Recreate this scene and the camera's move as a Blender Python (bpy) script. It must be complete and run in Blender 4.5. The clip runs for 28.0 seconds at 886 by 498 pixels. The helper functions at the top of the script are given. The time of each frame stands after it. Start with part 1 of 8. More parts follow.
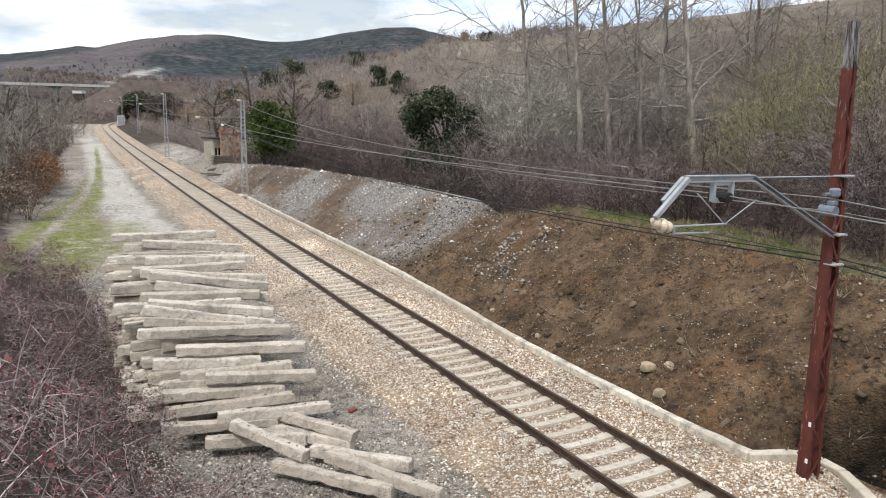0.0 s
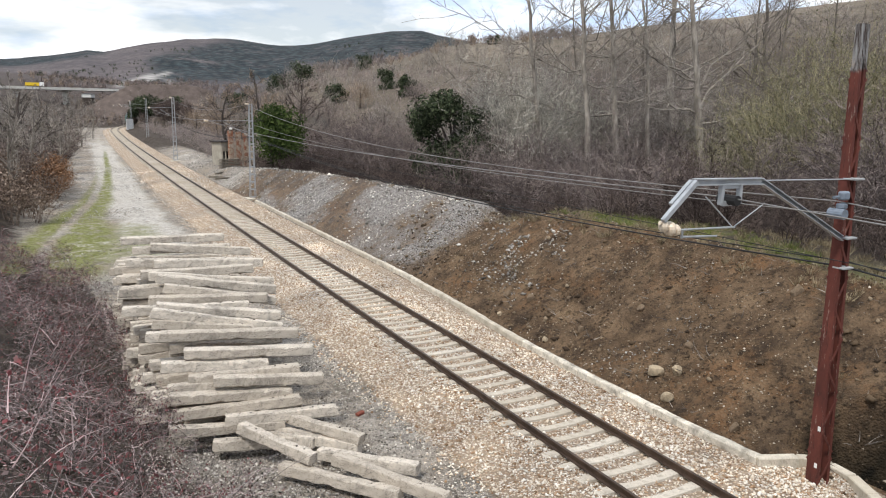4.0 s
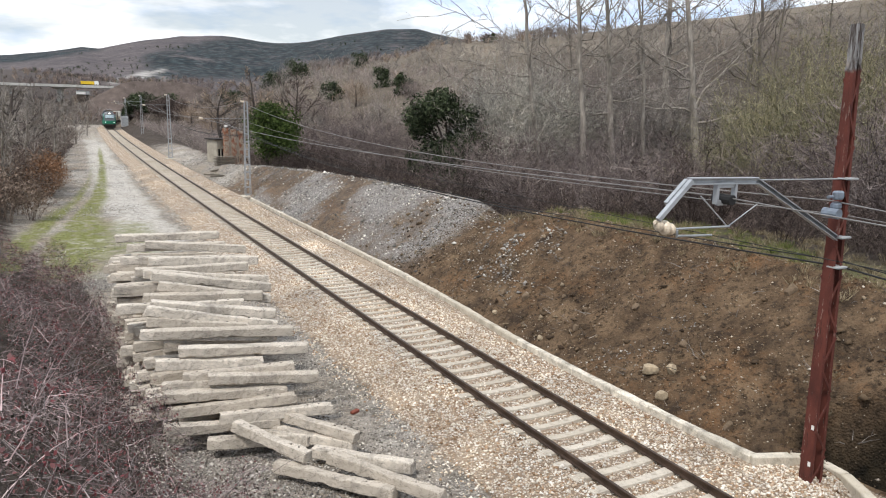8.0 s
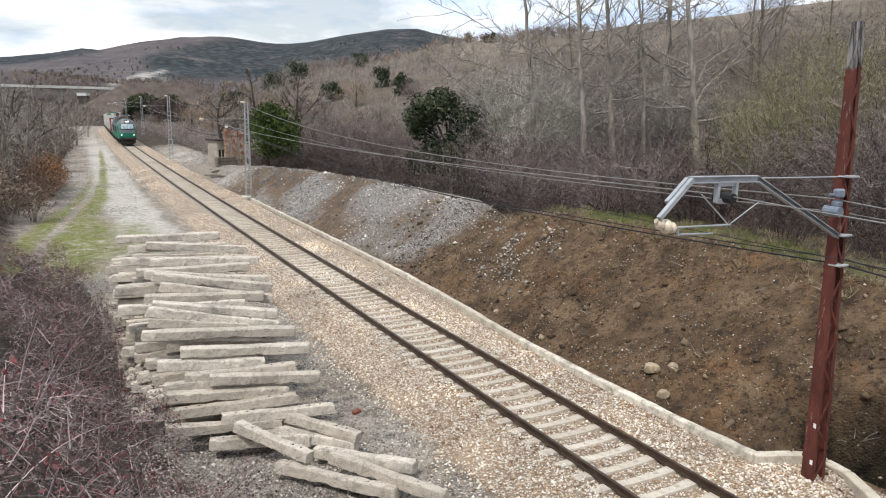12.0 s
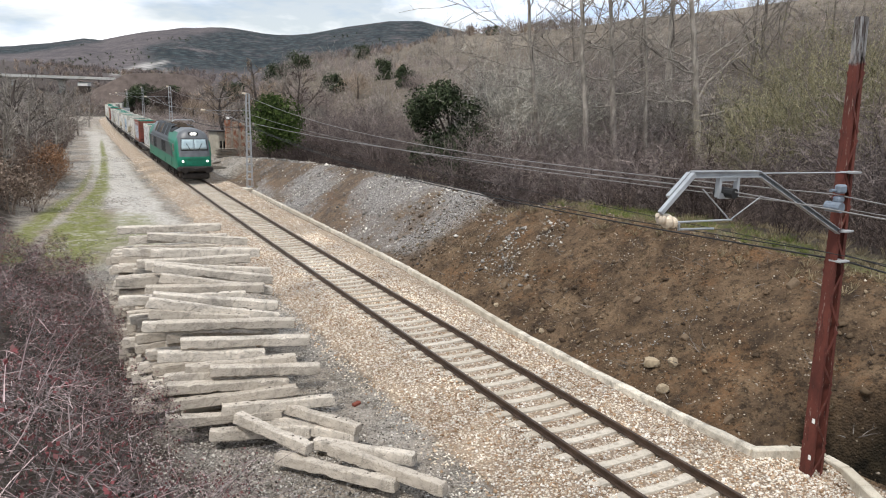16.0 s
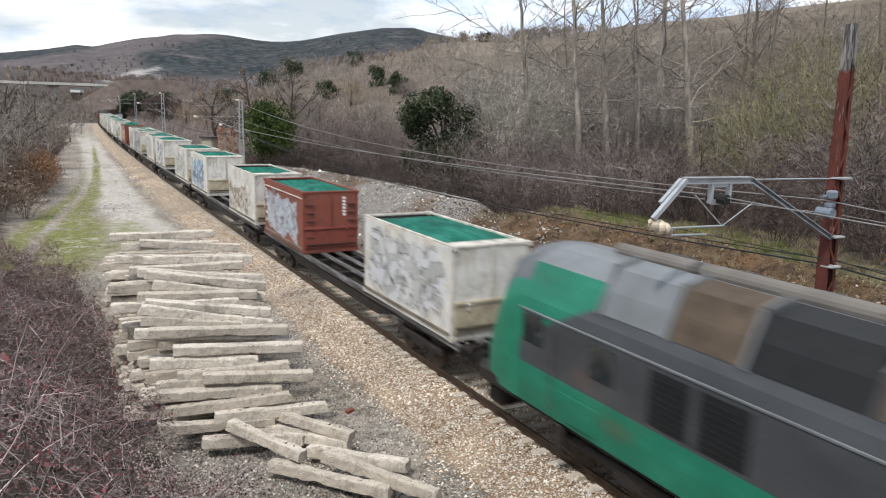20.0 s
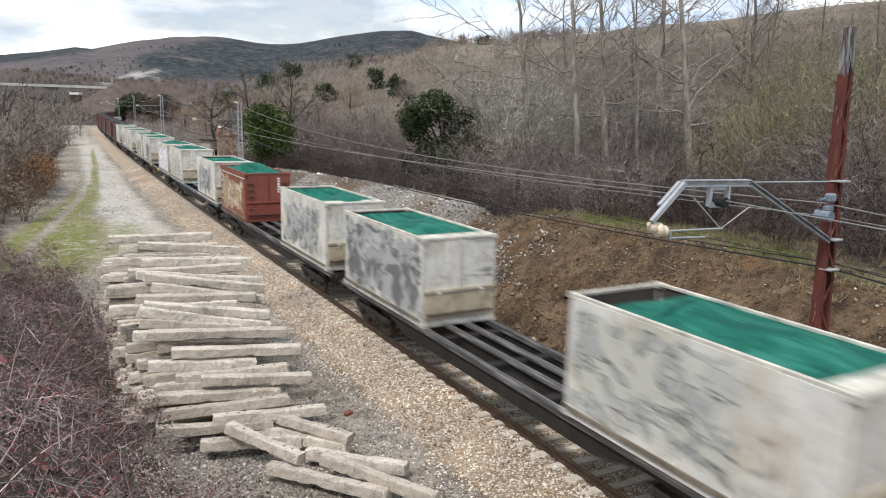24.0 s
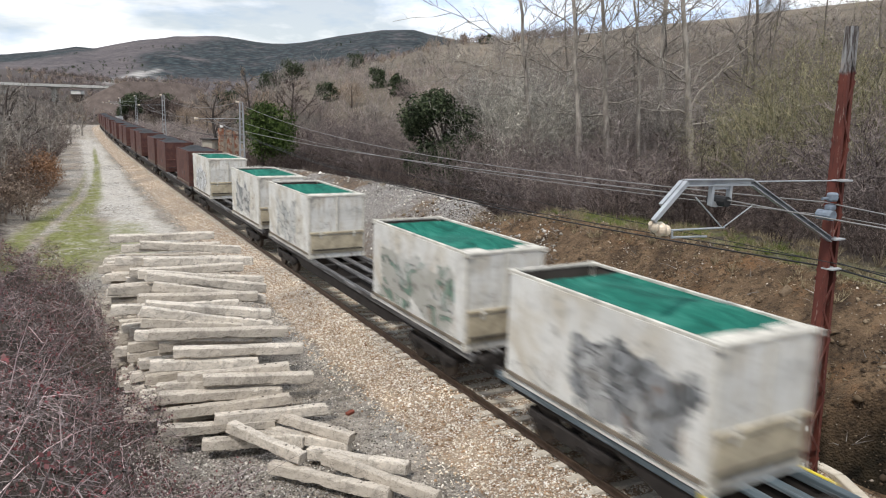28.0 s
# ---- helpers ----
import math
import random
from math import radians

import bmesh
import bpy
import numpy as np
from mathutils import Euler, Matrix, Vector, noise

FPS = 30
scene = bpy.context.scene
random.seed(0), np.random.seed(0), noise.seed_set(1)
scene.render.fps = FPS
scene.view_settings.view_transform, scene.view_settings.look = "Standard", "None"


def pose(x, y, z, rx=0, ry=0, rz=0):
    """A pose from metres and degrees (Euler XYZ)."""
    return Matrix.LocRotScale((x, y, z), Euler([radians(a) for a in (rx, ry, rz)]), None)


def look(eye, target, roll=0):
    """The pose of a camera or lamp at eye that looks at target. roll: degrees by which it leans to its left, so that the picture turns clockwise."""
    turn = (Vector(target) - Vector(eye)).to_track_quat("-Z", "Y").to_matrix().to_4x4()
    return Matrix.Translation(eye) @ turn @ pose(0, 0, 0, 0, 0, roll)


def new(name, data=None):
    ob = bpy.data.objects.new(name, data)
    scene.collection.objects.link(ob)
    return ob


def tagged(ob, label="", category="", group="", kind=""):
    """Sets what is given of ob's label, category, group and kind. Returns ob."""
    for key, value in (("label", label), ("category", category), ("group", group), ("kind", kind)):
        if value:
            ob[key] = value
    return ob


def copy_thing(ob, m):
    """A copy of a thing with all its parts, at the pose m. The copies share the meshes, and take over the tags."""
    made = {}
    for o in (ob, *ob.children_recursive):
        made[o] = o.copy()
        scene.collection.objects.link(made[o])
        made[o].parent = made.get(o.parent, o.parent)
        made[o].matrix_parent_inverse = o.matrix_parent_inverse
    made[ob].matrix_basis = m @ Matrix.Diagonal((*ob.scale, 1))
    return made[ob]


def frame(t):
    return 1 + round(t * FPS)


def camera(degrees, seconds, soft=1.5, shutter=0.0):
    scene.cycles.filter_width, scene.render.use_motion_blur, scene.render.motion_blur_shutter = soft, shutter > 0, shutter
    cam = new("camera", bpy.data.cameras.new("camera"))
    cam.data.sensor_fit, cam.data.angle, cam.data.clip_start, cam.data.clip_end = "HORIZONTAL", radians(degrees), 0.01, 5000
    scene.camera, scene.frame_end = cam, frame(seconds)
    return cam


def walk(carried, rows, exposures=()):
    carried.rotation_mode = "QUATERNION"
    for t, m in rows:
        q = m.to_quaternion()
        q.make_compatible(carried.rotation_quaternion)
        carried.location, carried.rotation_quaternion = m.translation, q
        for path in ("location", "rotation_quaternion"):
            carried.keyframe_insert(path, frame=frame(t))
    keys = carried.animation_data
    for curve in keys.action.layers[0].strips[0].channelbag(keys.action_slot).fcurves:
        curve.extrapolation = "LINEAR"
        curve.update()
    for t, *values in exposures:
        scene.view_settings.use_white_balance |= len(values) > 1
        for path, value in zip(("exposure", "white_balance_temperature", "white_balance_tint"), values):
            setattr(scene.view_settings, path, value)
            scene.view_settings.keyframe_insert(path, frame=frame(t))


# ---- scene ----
# The camera stands on the cutting's bank and sways a little in the hand.
EYE = (0.0, 0.0, 7.197)
cam = camera(62.2, 28.0, soft=1.1, shutter=0.5)
SWAY = [  # seconds, tilt, lean, turn in degrees
    (0.0, 80.069, -0.602, 0.105),
    (0.5, 80.146, -0.620, 0.214),
    (1.0, 80.175, -0.514, 0.349),
    (1.5, 80.158, -0.555, 0.502),
    (2.0, 80.219, -0.711, 0.545),
    (2.5, 80.131, -0.658, 0.648),
    (3.0, 80.218, -0.645, 0.821),
    (3.5, 80.302, -0.569, 0.746),
    (5.5, 80.322, -0.601, 0.514),
    (6.0, 80.271, -0.677, 0.563),
    (6.5, 80.357, -0.752, 0.571),
    (7.0, 80.425, -0.762, 0.448),
    (7.5, 80.280, -0.675, 0.388),
    (8.0, 80.191, -0.736, 0.333),
    (8.5, 80.212, -0.704, 0.443),
    (9.0, 80.223, -0.698, 0.538),
    (9.5, 80.312, -0.740, 0.494),
    (10.0, 80.245, -0.594, 0.406),
    (10.5, 80.206, -0.702, 0.457),
    (11.0, 80.263, -0.600, 0.154),
    (11.5, 80.345, -0.374, 0.206),
    (12.0, 80.168, -0.474, 0.367),
    (12.5, 80.304, -0.609, 0.353),
    (14.5, 80.203, -0.699, 0.604),
    (15.0, 79.598, -0.819, 0.519),
    (15.5, 79.660, -0.750, 0.558),
    (16.0, 79.620, -0.862, 0.491),
    (16.5, 79.567, -0.870, 0.425),
    (17.0, 79.688, -0.822, 0.277),
    (17.5, 79.905, -0.887, 0.182),
    (18.0, 79.980, -0.783, 0.037),
    (18.5, 80.007, -0.817, -0.156),
    (19.0, 80.010, -0.780, -0.170),
    (19.5, 80.060, -0.799, -0.149),
    (20.0, 80.118, -0.855, -0.029),
    (20.5, 80.133, -0.940, -0.057),
    (21.0, 80.058, -0.943, -0.077),
    (21.5, 79.990, -0.873, 0.020),
    (23.5, 80.186, -0.929, -0.088),
    (24.0, 80.321, -0.914, -0.114),
    (24.5, 80.416, -0.905, -0.140),
    (25.0, 80.294, -0.782, 0.082),
    (25.5, 80.176, -0.910, 0.082),
    (26.0, 80.149, -0.902, 0.162),
    (26.5, 80.288, -1.008, 0.167),
    (27.0, 80.176, -1.015, 0.161),
    (27.5, 80.287, -0.973, 0.132),
    (28.0, 80.266, -0.891, 0.005),
]
walk(cam, [(t, pose(*EYE, a, b, c)) for t, a, b, c in SWAY])

# ---- light: bright overcast sky ----
world = bpy.data.worlds.new("sky")
scene.world = world
world.use_nodes = True
wn, wl = world.node_tree.nodes, world.node_tree.links
wn.clear()


def wnode(kind, **kw):
    n = wn.new(kind)
    for k, v in kw.items():
        n.inputs[k].default_value = v
    return n


SUN_UP, SUN_ROUND = 58.0, 210.0
sky = wn.new("ShaderNodeTexSky")
sky.sky_type = "NISHITA"
sky.sun_disc = False
sky.sun_elevation, sky.sun_rotation = radians(SUN_UP), radians(SUN_ROUND)
coord = wn.new("ShaderNodeTexCoord")
stretch = wn.new("ShaderNodeMapping")
stretch.inputs["Scale"].default_value = (1.0, 1.0, 3.2)
stretch.inputs["Location"].default_value = (0.35, 0.1, 0.4)
wl.new(coord.outputs["Generated"], stretch.inputs["Vector"])
cloud = wnode("ShaderNodeTexNoise", Scale=2.6, Detail=6.0, Roughness=0.55, Distortion=0.25)
wl.new(stretch.outputs["Vector"], cloud.inputs["Vector"])
cover = wn.new("ShaderNodeValToRGB")
cover.color_ramp.elements[0].position, cover.color_ramp.elements[0].color = 0.40, (0.4, 0.4, 0.4, 1)
cover.color_ramp.elements[1].position, cover.color_ramp.elements[1].color = 0.52, (1, 1, 1, 1)
wl.new(cloud.outputs["Fac"], cover.inputs["Fac"])
shade = wn.new("ShaderNodeValToRGB")
shade.color_ramp.elements[0].position, shade.color_ramp.elements[0].color = 0.41, (7.6, 9.2, 11.8, 1)
shade.color_ramp.elements[1].position, shade.color_ramp.elements[1].color = 0.56, (12.5, 12.6, 12.7, 1)
grain = wnode("ShaderNodeTexNoise", Scale=4.5, Detail=5.0, Roughness=0.6)
wl.new(stretch.outputs["Vector"], grain.inputs["Vector"])
wl.new(grain.outputs["Fac"], shade.inputs["Fac"])
mix = wn.new("ShaderNodeMix")
mix.data_type = "RGBA"
wl.new(cover.outputs["Color"], mix.inputs[0])
wl.new(sky.outputs["Color"], mix.inputs[6])
wl.new(shade.outputs["Color"], mix.inputs[7])
back = wnode("ShaderNodeBackground", Strength=0.1)
wl.new(mix.outputs[2], back.inputs["Color"])
out = wn.new("ShaderNodeOutputWorld")
wl.new(back.outputs["Background"], out.inputs["Surface"])

sun_data = bpy.data.lights.new("sun", "SUN")
sun_data.energy, sun_data.angle, sun_data.color = 3.2, radians(8.0), (1.0, 0.96, 0.9)
sun = new("sun", sun_data)
a, e = radians(SUN_ROUND), radians(SUN_UP)
sun.matrix_world = look((math.sin(a) * math.cos(e) * 60, math.cos(a) * math.cos(e) * 60, 60 * math.sin(e)), (0, 0, 0))
scene.view_settings.exposure = 0.0

# ---- plan: the line of the track ----
GRADE, GAUGE = 0.0209, 0.8675
TS = np.arange(-80.0, 700.0, 1.0)
bend = np.where(TS < 215, -0.0002, np.where(TS < 420, -0.0034, 0.0))
TH = radians(28.38) + np.concatenate([[0], np.cumsum(bend)[:-1]]) + 0.0002 * 80 * -1
TX = 6.444 + np.concatenate([[0], np.cumsum(-np.sin(TH))[:-1]])
TY = 10.0 + np.concatenate([[0], np.cumsum(np.cos(TH))[:-1]])
ZERO = int(np.argmin(np.abs(TS)))
TH += radians(28.38) - TH[ZERO]
TX = np.concatenate([[0], np.cumsum(-np.sin(TH))[:-1]])
TY = np.concatenate([[0], np.cumsum(np.cos(TH))[:-1]])
TX, TY = TX - TX[ZERO] + 6.444, TY - TY[ZERO] + 10.0


def track_z(s):
    return GRADE * np.minimum(s, 330.0)


def on_track(s, u=0.0, z=0.0):
    """World place s metres along the line, u to its right, z over the rail heads."""
    x, y, h = np.interp(s, TS, TX), np.interp(s, TS, TY), np.interp(s, TS, TH)
    return Vector((x + u * math.cos(h), y + u * math.sin(h), track_z(s) + z))


def track_pose(s, u=0.0, z=0.0, turn=0.0, tilt=0.0, lean=0.0):
    """A pose whose y axis runs up the line, x to its right."""
    p = on_track(s, u, z)
    h = math.degrees(np.interp(s, TS, TH))
    grade = math.degrees(math.atan(GRADE)) if s < 330 else 0.0
    return pose(p.x, p.y, p.z, grade + tilt, lean, h + turn)


AX = radians(28.38)


def to_base(x, y):
    """Straight-line frame of the valley: S up the valley, U to the right."""
    dx, dy = x - 6.444, y - 10.0
    return -math.sin(AX) * dx + math.cos(AX) * dy, math.cos(AX) * dx + math.sin(AX) * dy


def from_base(S, U):
    return 6.444 - np.sin(AX) * S + np.cos(AX) * U, 10.0 + np.cos(AX) * S + np.sin(AX) * U


BS, BU = to_base(TX, TY)
ORDER = np.argsort(BS)

# ---- materials ----


class Mat:
    """A small builder for node materials."""

    def __init__(self, name, rough=0.8, metal=0.0, spec=0.3):
        self.m = bpy.data.materials.new(name)
        self.m.use_nodes = True
        self.n, self.l = self.m.node_tree.nodes, self.m.node_tree.links
        self.b = self.n["Principled BSDF"]
        self.b.inputs["Roughness"].default_value = rough
        self.b.inputs["Metallic"].default_value = metal
        self.b.inputs["Specular IOR Level"].default_value = spec
        self.tc = self.n.new("ShaderNodeTexCoord")

    def coords(self, world=False, scale=(1, 1, 1)):
        mp = self.n.new("ShaderNodeMapping")
        mp.inputs["Scale"].default_value = scale
        if world:
            g = self.n.new("ShaderNodeNewGeometry")
            self.l.new(g.outputs["Position"], mp.inputs["Vector"])
        else:
            self.l.new(self.tc.outputs["Object"], mp.inputs["Vector"])
        return mp.outputs["Vector"]

    def noise(self, scale, detail=4.0, rough=0.6, vec=None, distort=0.0):
        t = self.n.new("ShaderNodeTexNoise")
        t.inputs["Scale"].default_value, t.inputs["Detail"].default_value = scale, detail
        t.inputs["Roughness"].default_value, t.inputs["Distortion"].default_value = rough, distort
        if vec:
            self.l.new(vec, t.inputs["Vector"])
        return t.outputs["Fac"]

    def cells(self, scale, vec=None, out="Color", feature="F1"):
        t = self.n.new("ShaderNodeTexVoronoi")
        t.feature = feature
        t.inputs["Scale"].default_value = scale
        if vec:
            self.l.new(vec, t.inputs["Vector"])
        return t.outputs[out]

    def ramp(self, fac, *stops):
        r = self.n.new("ShaderNodeValToRGB")
        while len(r.color_ramp.elements) < len(stops):
            r.color_ramp.elements.new(0.5)
        for el, (p, c) in zip(r.color_ramp.elements, stops):
            el.position, el.color = p, (*c, 1) if len(c) == 3 else c
        self.l.new(fac, r.inputs["Fac"])
        return r.outputs["Color"]

    def grey(self, fac, lo, hi):
        r = self.n.new("ShaderNodeMapRange")
        r.inputs["From Min"].default_value, r.inputs["From Max"].default_value = lo, hi
        self.l.new(fac, r.inputs["Value"])
        return r.outputs["Result"]

    def mix(self, fac, a, b, mode="MIX"):
        m = self.n.new("ShaderNodeMix")
        m.data_type, m.blend_type = "RGBA", mode
        for sock, v in ((m.inputs[0], fac), (m.inputs[6], a), (m.inputs[7], b)):
            if isinstance(v, (int, float)):
                sock.default_value = v
            elif isinstance(v, tuple):
                sock.default_value = (*v, 1)
            else:
                self.l.new(v, sock)
        return m.outputs[2]

    def math(self, op, a, b=0.0):
        m = self.n.new("ShaderNodeMath")
        m.operation = op
        for sock, v in zip(m.inputs, (a, b)):
            if isinstance(v, (int, float)):
                sock.default_value = v
            else:
                self.l.new(v, sock)
        return m.outputs[0]

    def island(self):
        return self.n.new("ShaderNodeNewGeometry").outputs["Random Per Island"]

    def each(self):
        return self.n.new("ShaderNodeObjectInfo").outputs["Random"]

    def attr(self, name):
        t = self.n.new("ShaderNodeAttribute")
        t.attribute_name = name
        return t.outputs["Fac"]

    def axis(self, vec, i):
        t = self.n.new("ShaderNodeSeparateXYZ")
        self.l.new(vec, t.inputs[0])
        return t.outputs[i]

    def color(self, c):
        if isinstance(c, tuple):
            self.b.inputs["Base Color"].default_value = (*c, 1)
        else:
            self.l.new(c, self.b.inputs["Base Color"])
        return self

    def rough(self, fac, lo, hi):
        r = self.n.new("ShaderNodeMapRange")
        r.inputs["To Min"].default_value, r.inputs["To Max"].default_value = lo, hi
        self.l.new(fac, r.inputs["Value"])
        self.l.new(r.outputs["Result"], self.b.inputs["Roughness"])
        return self

    def bump(self, fac, strength=0.4, dist=0.02):
        t = self.n.new("ShaderNodeBump")
        t.inputs["Strength"].default_value, t.inputs["Distance"].default_value = strength, dist
        self.l.new(fac, t.inputs["Height"])
        self.l.new(t.outputs["Normal"], self.b.inputs["Normal"])
        return self


def plain(name, c, rough=0.7, metal=0.0, vary=0.25, scale=3.0, bump=0.15, spec=0.3):
    """Paint, metal or the like with mottling at two scales."""
    m = Mat(name, rough, metal, spec)
    v = m.coords()
    n1, n2 = m.noise(scale, 5, 0.65, v), m.noise(scale * 9, 3, 0.6, v)
    dark, lite = tuple(x * (1 - vary) for x in c), tuple(min(1, x * (1 + vary)) for x in c)
    m.color(m.mix(m.math("MULTIPLY", n2, 0.5), m.ramp(n1, (0.3, dark), (0.7, lite)), c))
    m.bump(n2, bump, 0.004)
    return m.m

# ---- small builders ----


def part(name, bm, material, parent=None, label="", smooth=False):
    """Links a bmesh as one mesh object under a thing or a part."""
    me = bpy.data.meshes.new(name)
    bm.to_mesh(me)
    bm.free()
    return mesh_part(name, me, material, parent, label, smooth)


def mesh_part(name, me, material, parent=None, label="", smooth=False):
    for m in material if isinstance(material, (list, tuple)) else [material]:
        me.materials.append(m)
    if smooth:
        me.polygons.foreach_set("use_smooth", [True] * len(me.polygons))
    ob = new(name, me)
    if parent:
        ob.parent = parent
    if label:
        ob["label"] = label
    return ob


def thing(name, label, category, m=None, group="", kind=""):
    ob = new(name)
    ob.empty_display_size = 0.2
    if m is not None:
        ob.matrix_world = m
    return tagged(ob, label, category, group, kind)


def box(bm, x0, x1, y0, y1, z0, z1, bevel=0.0, m=None, mat=0):
    """A box, its edges rounded by bevel."""
    r = bmesh.ops.create_cube(bm, size=1.0)
    vs = r["verts"]
    for v in vs:
        v.co = Vector(((x0 + x1) / 2 + v.co.x * (x1 - x0), (y0 + y1) / 2 + v.co.y * (y1 - y0), (z0 + z1) / 2 + v.co.z * (z1 - z0)))
    fs = {f for v in vs for f in v.link_faces}
    if bevel:
        es = list({e for v in vs for e in v.link_edges})
        r = bmesh.ops.bevel(bm, geom=es, offset=bevel, segments=1, affect="EDGES")
        fs = {f for v in r["verts"] for f in v.link_faces} | {f for f in fs if f.is_valid}
    for f in fs:
        f.material_index = mat
    if m is not None:
        bmesh.ops.transform(bm, matrix=m, verts=list({v for f in fs for v in f.verts}))
    return bm


def rod(bm, a, b, r, r2=None, n=6, mat=0):
    """A round bar from a to b."""
    a, b = Vector(a), Vector(b)
    d = b - a
    q = d.to_track_quat("Z", "Y").to_matrix()
    r2 = r if r2 is None else r2
    rings = []
    for p, rr in ((a, r), (b, r2)):
        rings.append([bm.verts.new(p + q @ Vector((rr * math.cos(2 * math.pi * i / n), rr * math.sin(2 * math.pi * i / n), 0))) for i in range(n)])
    for i in range(n):
        bm.faces.new((rings[0][i], rings[0][(i + 1) % n], rings[1][(i + 1) % n], rings[1][i])).material_index = mat
    bm.faces.new(rings[0][::-1]).material_index = mat
    bm.faces.new(rings[1]).material_index = mat
    return bm


def bar(bm, a, b, w, h, mat=0, up=(0, 0, 1)):
    """A square bar from a to b, w wide and h deep."""
    a, b = Vector(a), Vector(b)
    d = (b - a).normalized()
    x = d.cross(Vector(up))
    x = x.normalized() if x.length > 1e-4 else Vector((1, 0, 0))
    y = x.cross(d)
    rings = []
    for p in (a, b):
        rings.append([bm.verts.new(p + x * (sx * w / 2) + y * (sy * h / 2)) for sx, sy in ((-1, -1), (1, -1), (1, 1), (-1, 1))])
    for i in range(4):
        bm.faces.new((rings[0][i], rings[0][(i + 1) % 4], rings[1][(i + 1) % 4], rings[1][i])).material_index = mat
    bm.faces.new(rings[0][::-1]).material_index = mat
    bm.faces.new(rings[1]).material_index = mat
    return bm


def mesh_of(name, verts, faces, size):
    """A mesh from arrays; every face has the same number of corners."""
    me = bpy.data.meshes.new(name)
    faces = np.asarray(faces, dtype=np.int32)
    me.vertices.add(len(verts))
    me.vertices.foreach_set("co", np.asarray(verts, dtype=np.float32).ravel())
    me.loops.add(faces.size)
    me.loops.foreach_set("vertex_index", faces.ravel())
    me.polygons.add(len(faces))
    me.polygons.foreach_set("loop_start", np.arange(0, faces.size, size, dtype=np.int32))
    me.update(calc_edges=True)
    me.validate()
    return me


def smooth_step(a, b, x):
    t = np.clip((x - a) / (b - a), 0, 1)
    return t * t * (3 - 2 * t)


# A cheap two-dimensional value noise on arrays.
LATTICE = np.random.RandomState(5).rand(256, 256)


def field(x, y, size, seed=0.0):
    x, y = np.asarray(x) / size + 37.7 + seed, np.asarray(y) / size + 91.3 - seed * 1.7
    i, j = np.floor(x).astype(int), np.floor(y).astype(int)
    fx, fy = x - i, y - j
    fx, fy = fx * fx * (3 - 2 * fx), fy * fy * (3 - 2 * fy)
    g = lambda p, q: LATTICE[p % 256, q % 256]
    return (g(i, j) * (1 - fx) + g(i + 1, j) * fx) * (1 - fy) + (g(i, j + 1) * (1 - fx) + g(i + 1, j + 1) * fx) * fy


def rough_field(x, y, size, seed=0.0, octaves=4):
    return sum(field(x, y, size / 2 ** k, seed + k * 3.1) * 0.5 ** k for k in range(octaves)) / sum(0.5 ** k for k in range(octaves)) - 0.5


# ---- the ground ----
def line_u(S):
    return np.interp(S, BS[ORDER], BU[ORDER])


CAM_S, CAM_U = to_base(0.0, 0.0)


def crest(S):
    """Where the cutting's slope ends, and how high."""
    u = np.interp(S, [-20, 5, 12, 20, 23, 27, 34, 41, 52, 64, 80], [8.6, 8.3, 8.6, 8.1, 7.1, 7.8, 7.6, 7.3, 6.9, 6.5, 6.0])
    z = np.interp(S, [-20, 5, 12, 20, 23, 27, 34, 41, 52, 64, 80], [2.9, 3.0, 3.2, 3.0, 2.1, 2.65, 2.6, 2.45, 2.1, 1.5, 0.4])
    return u, z


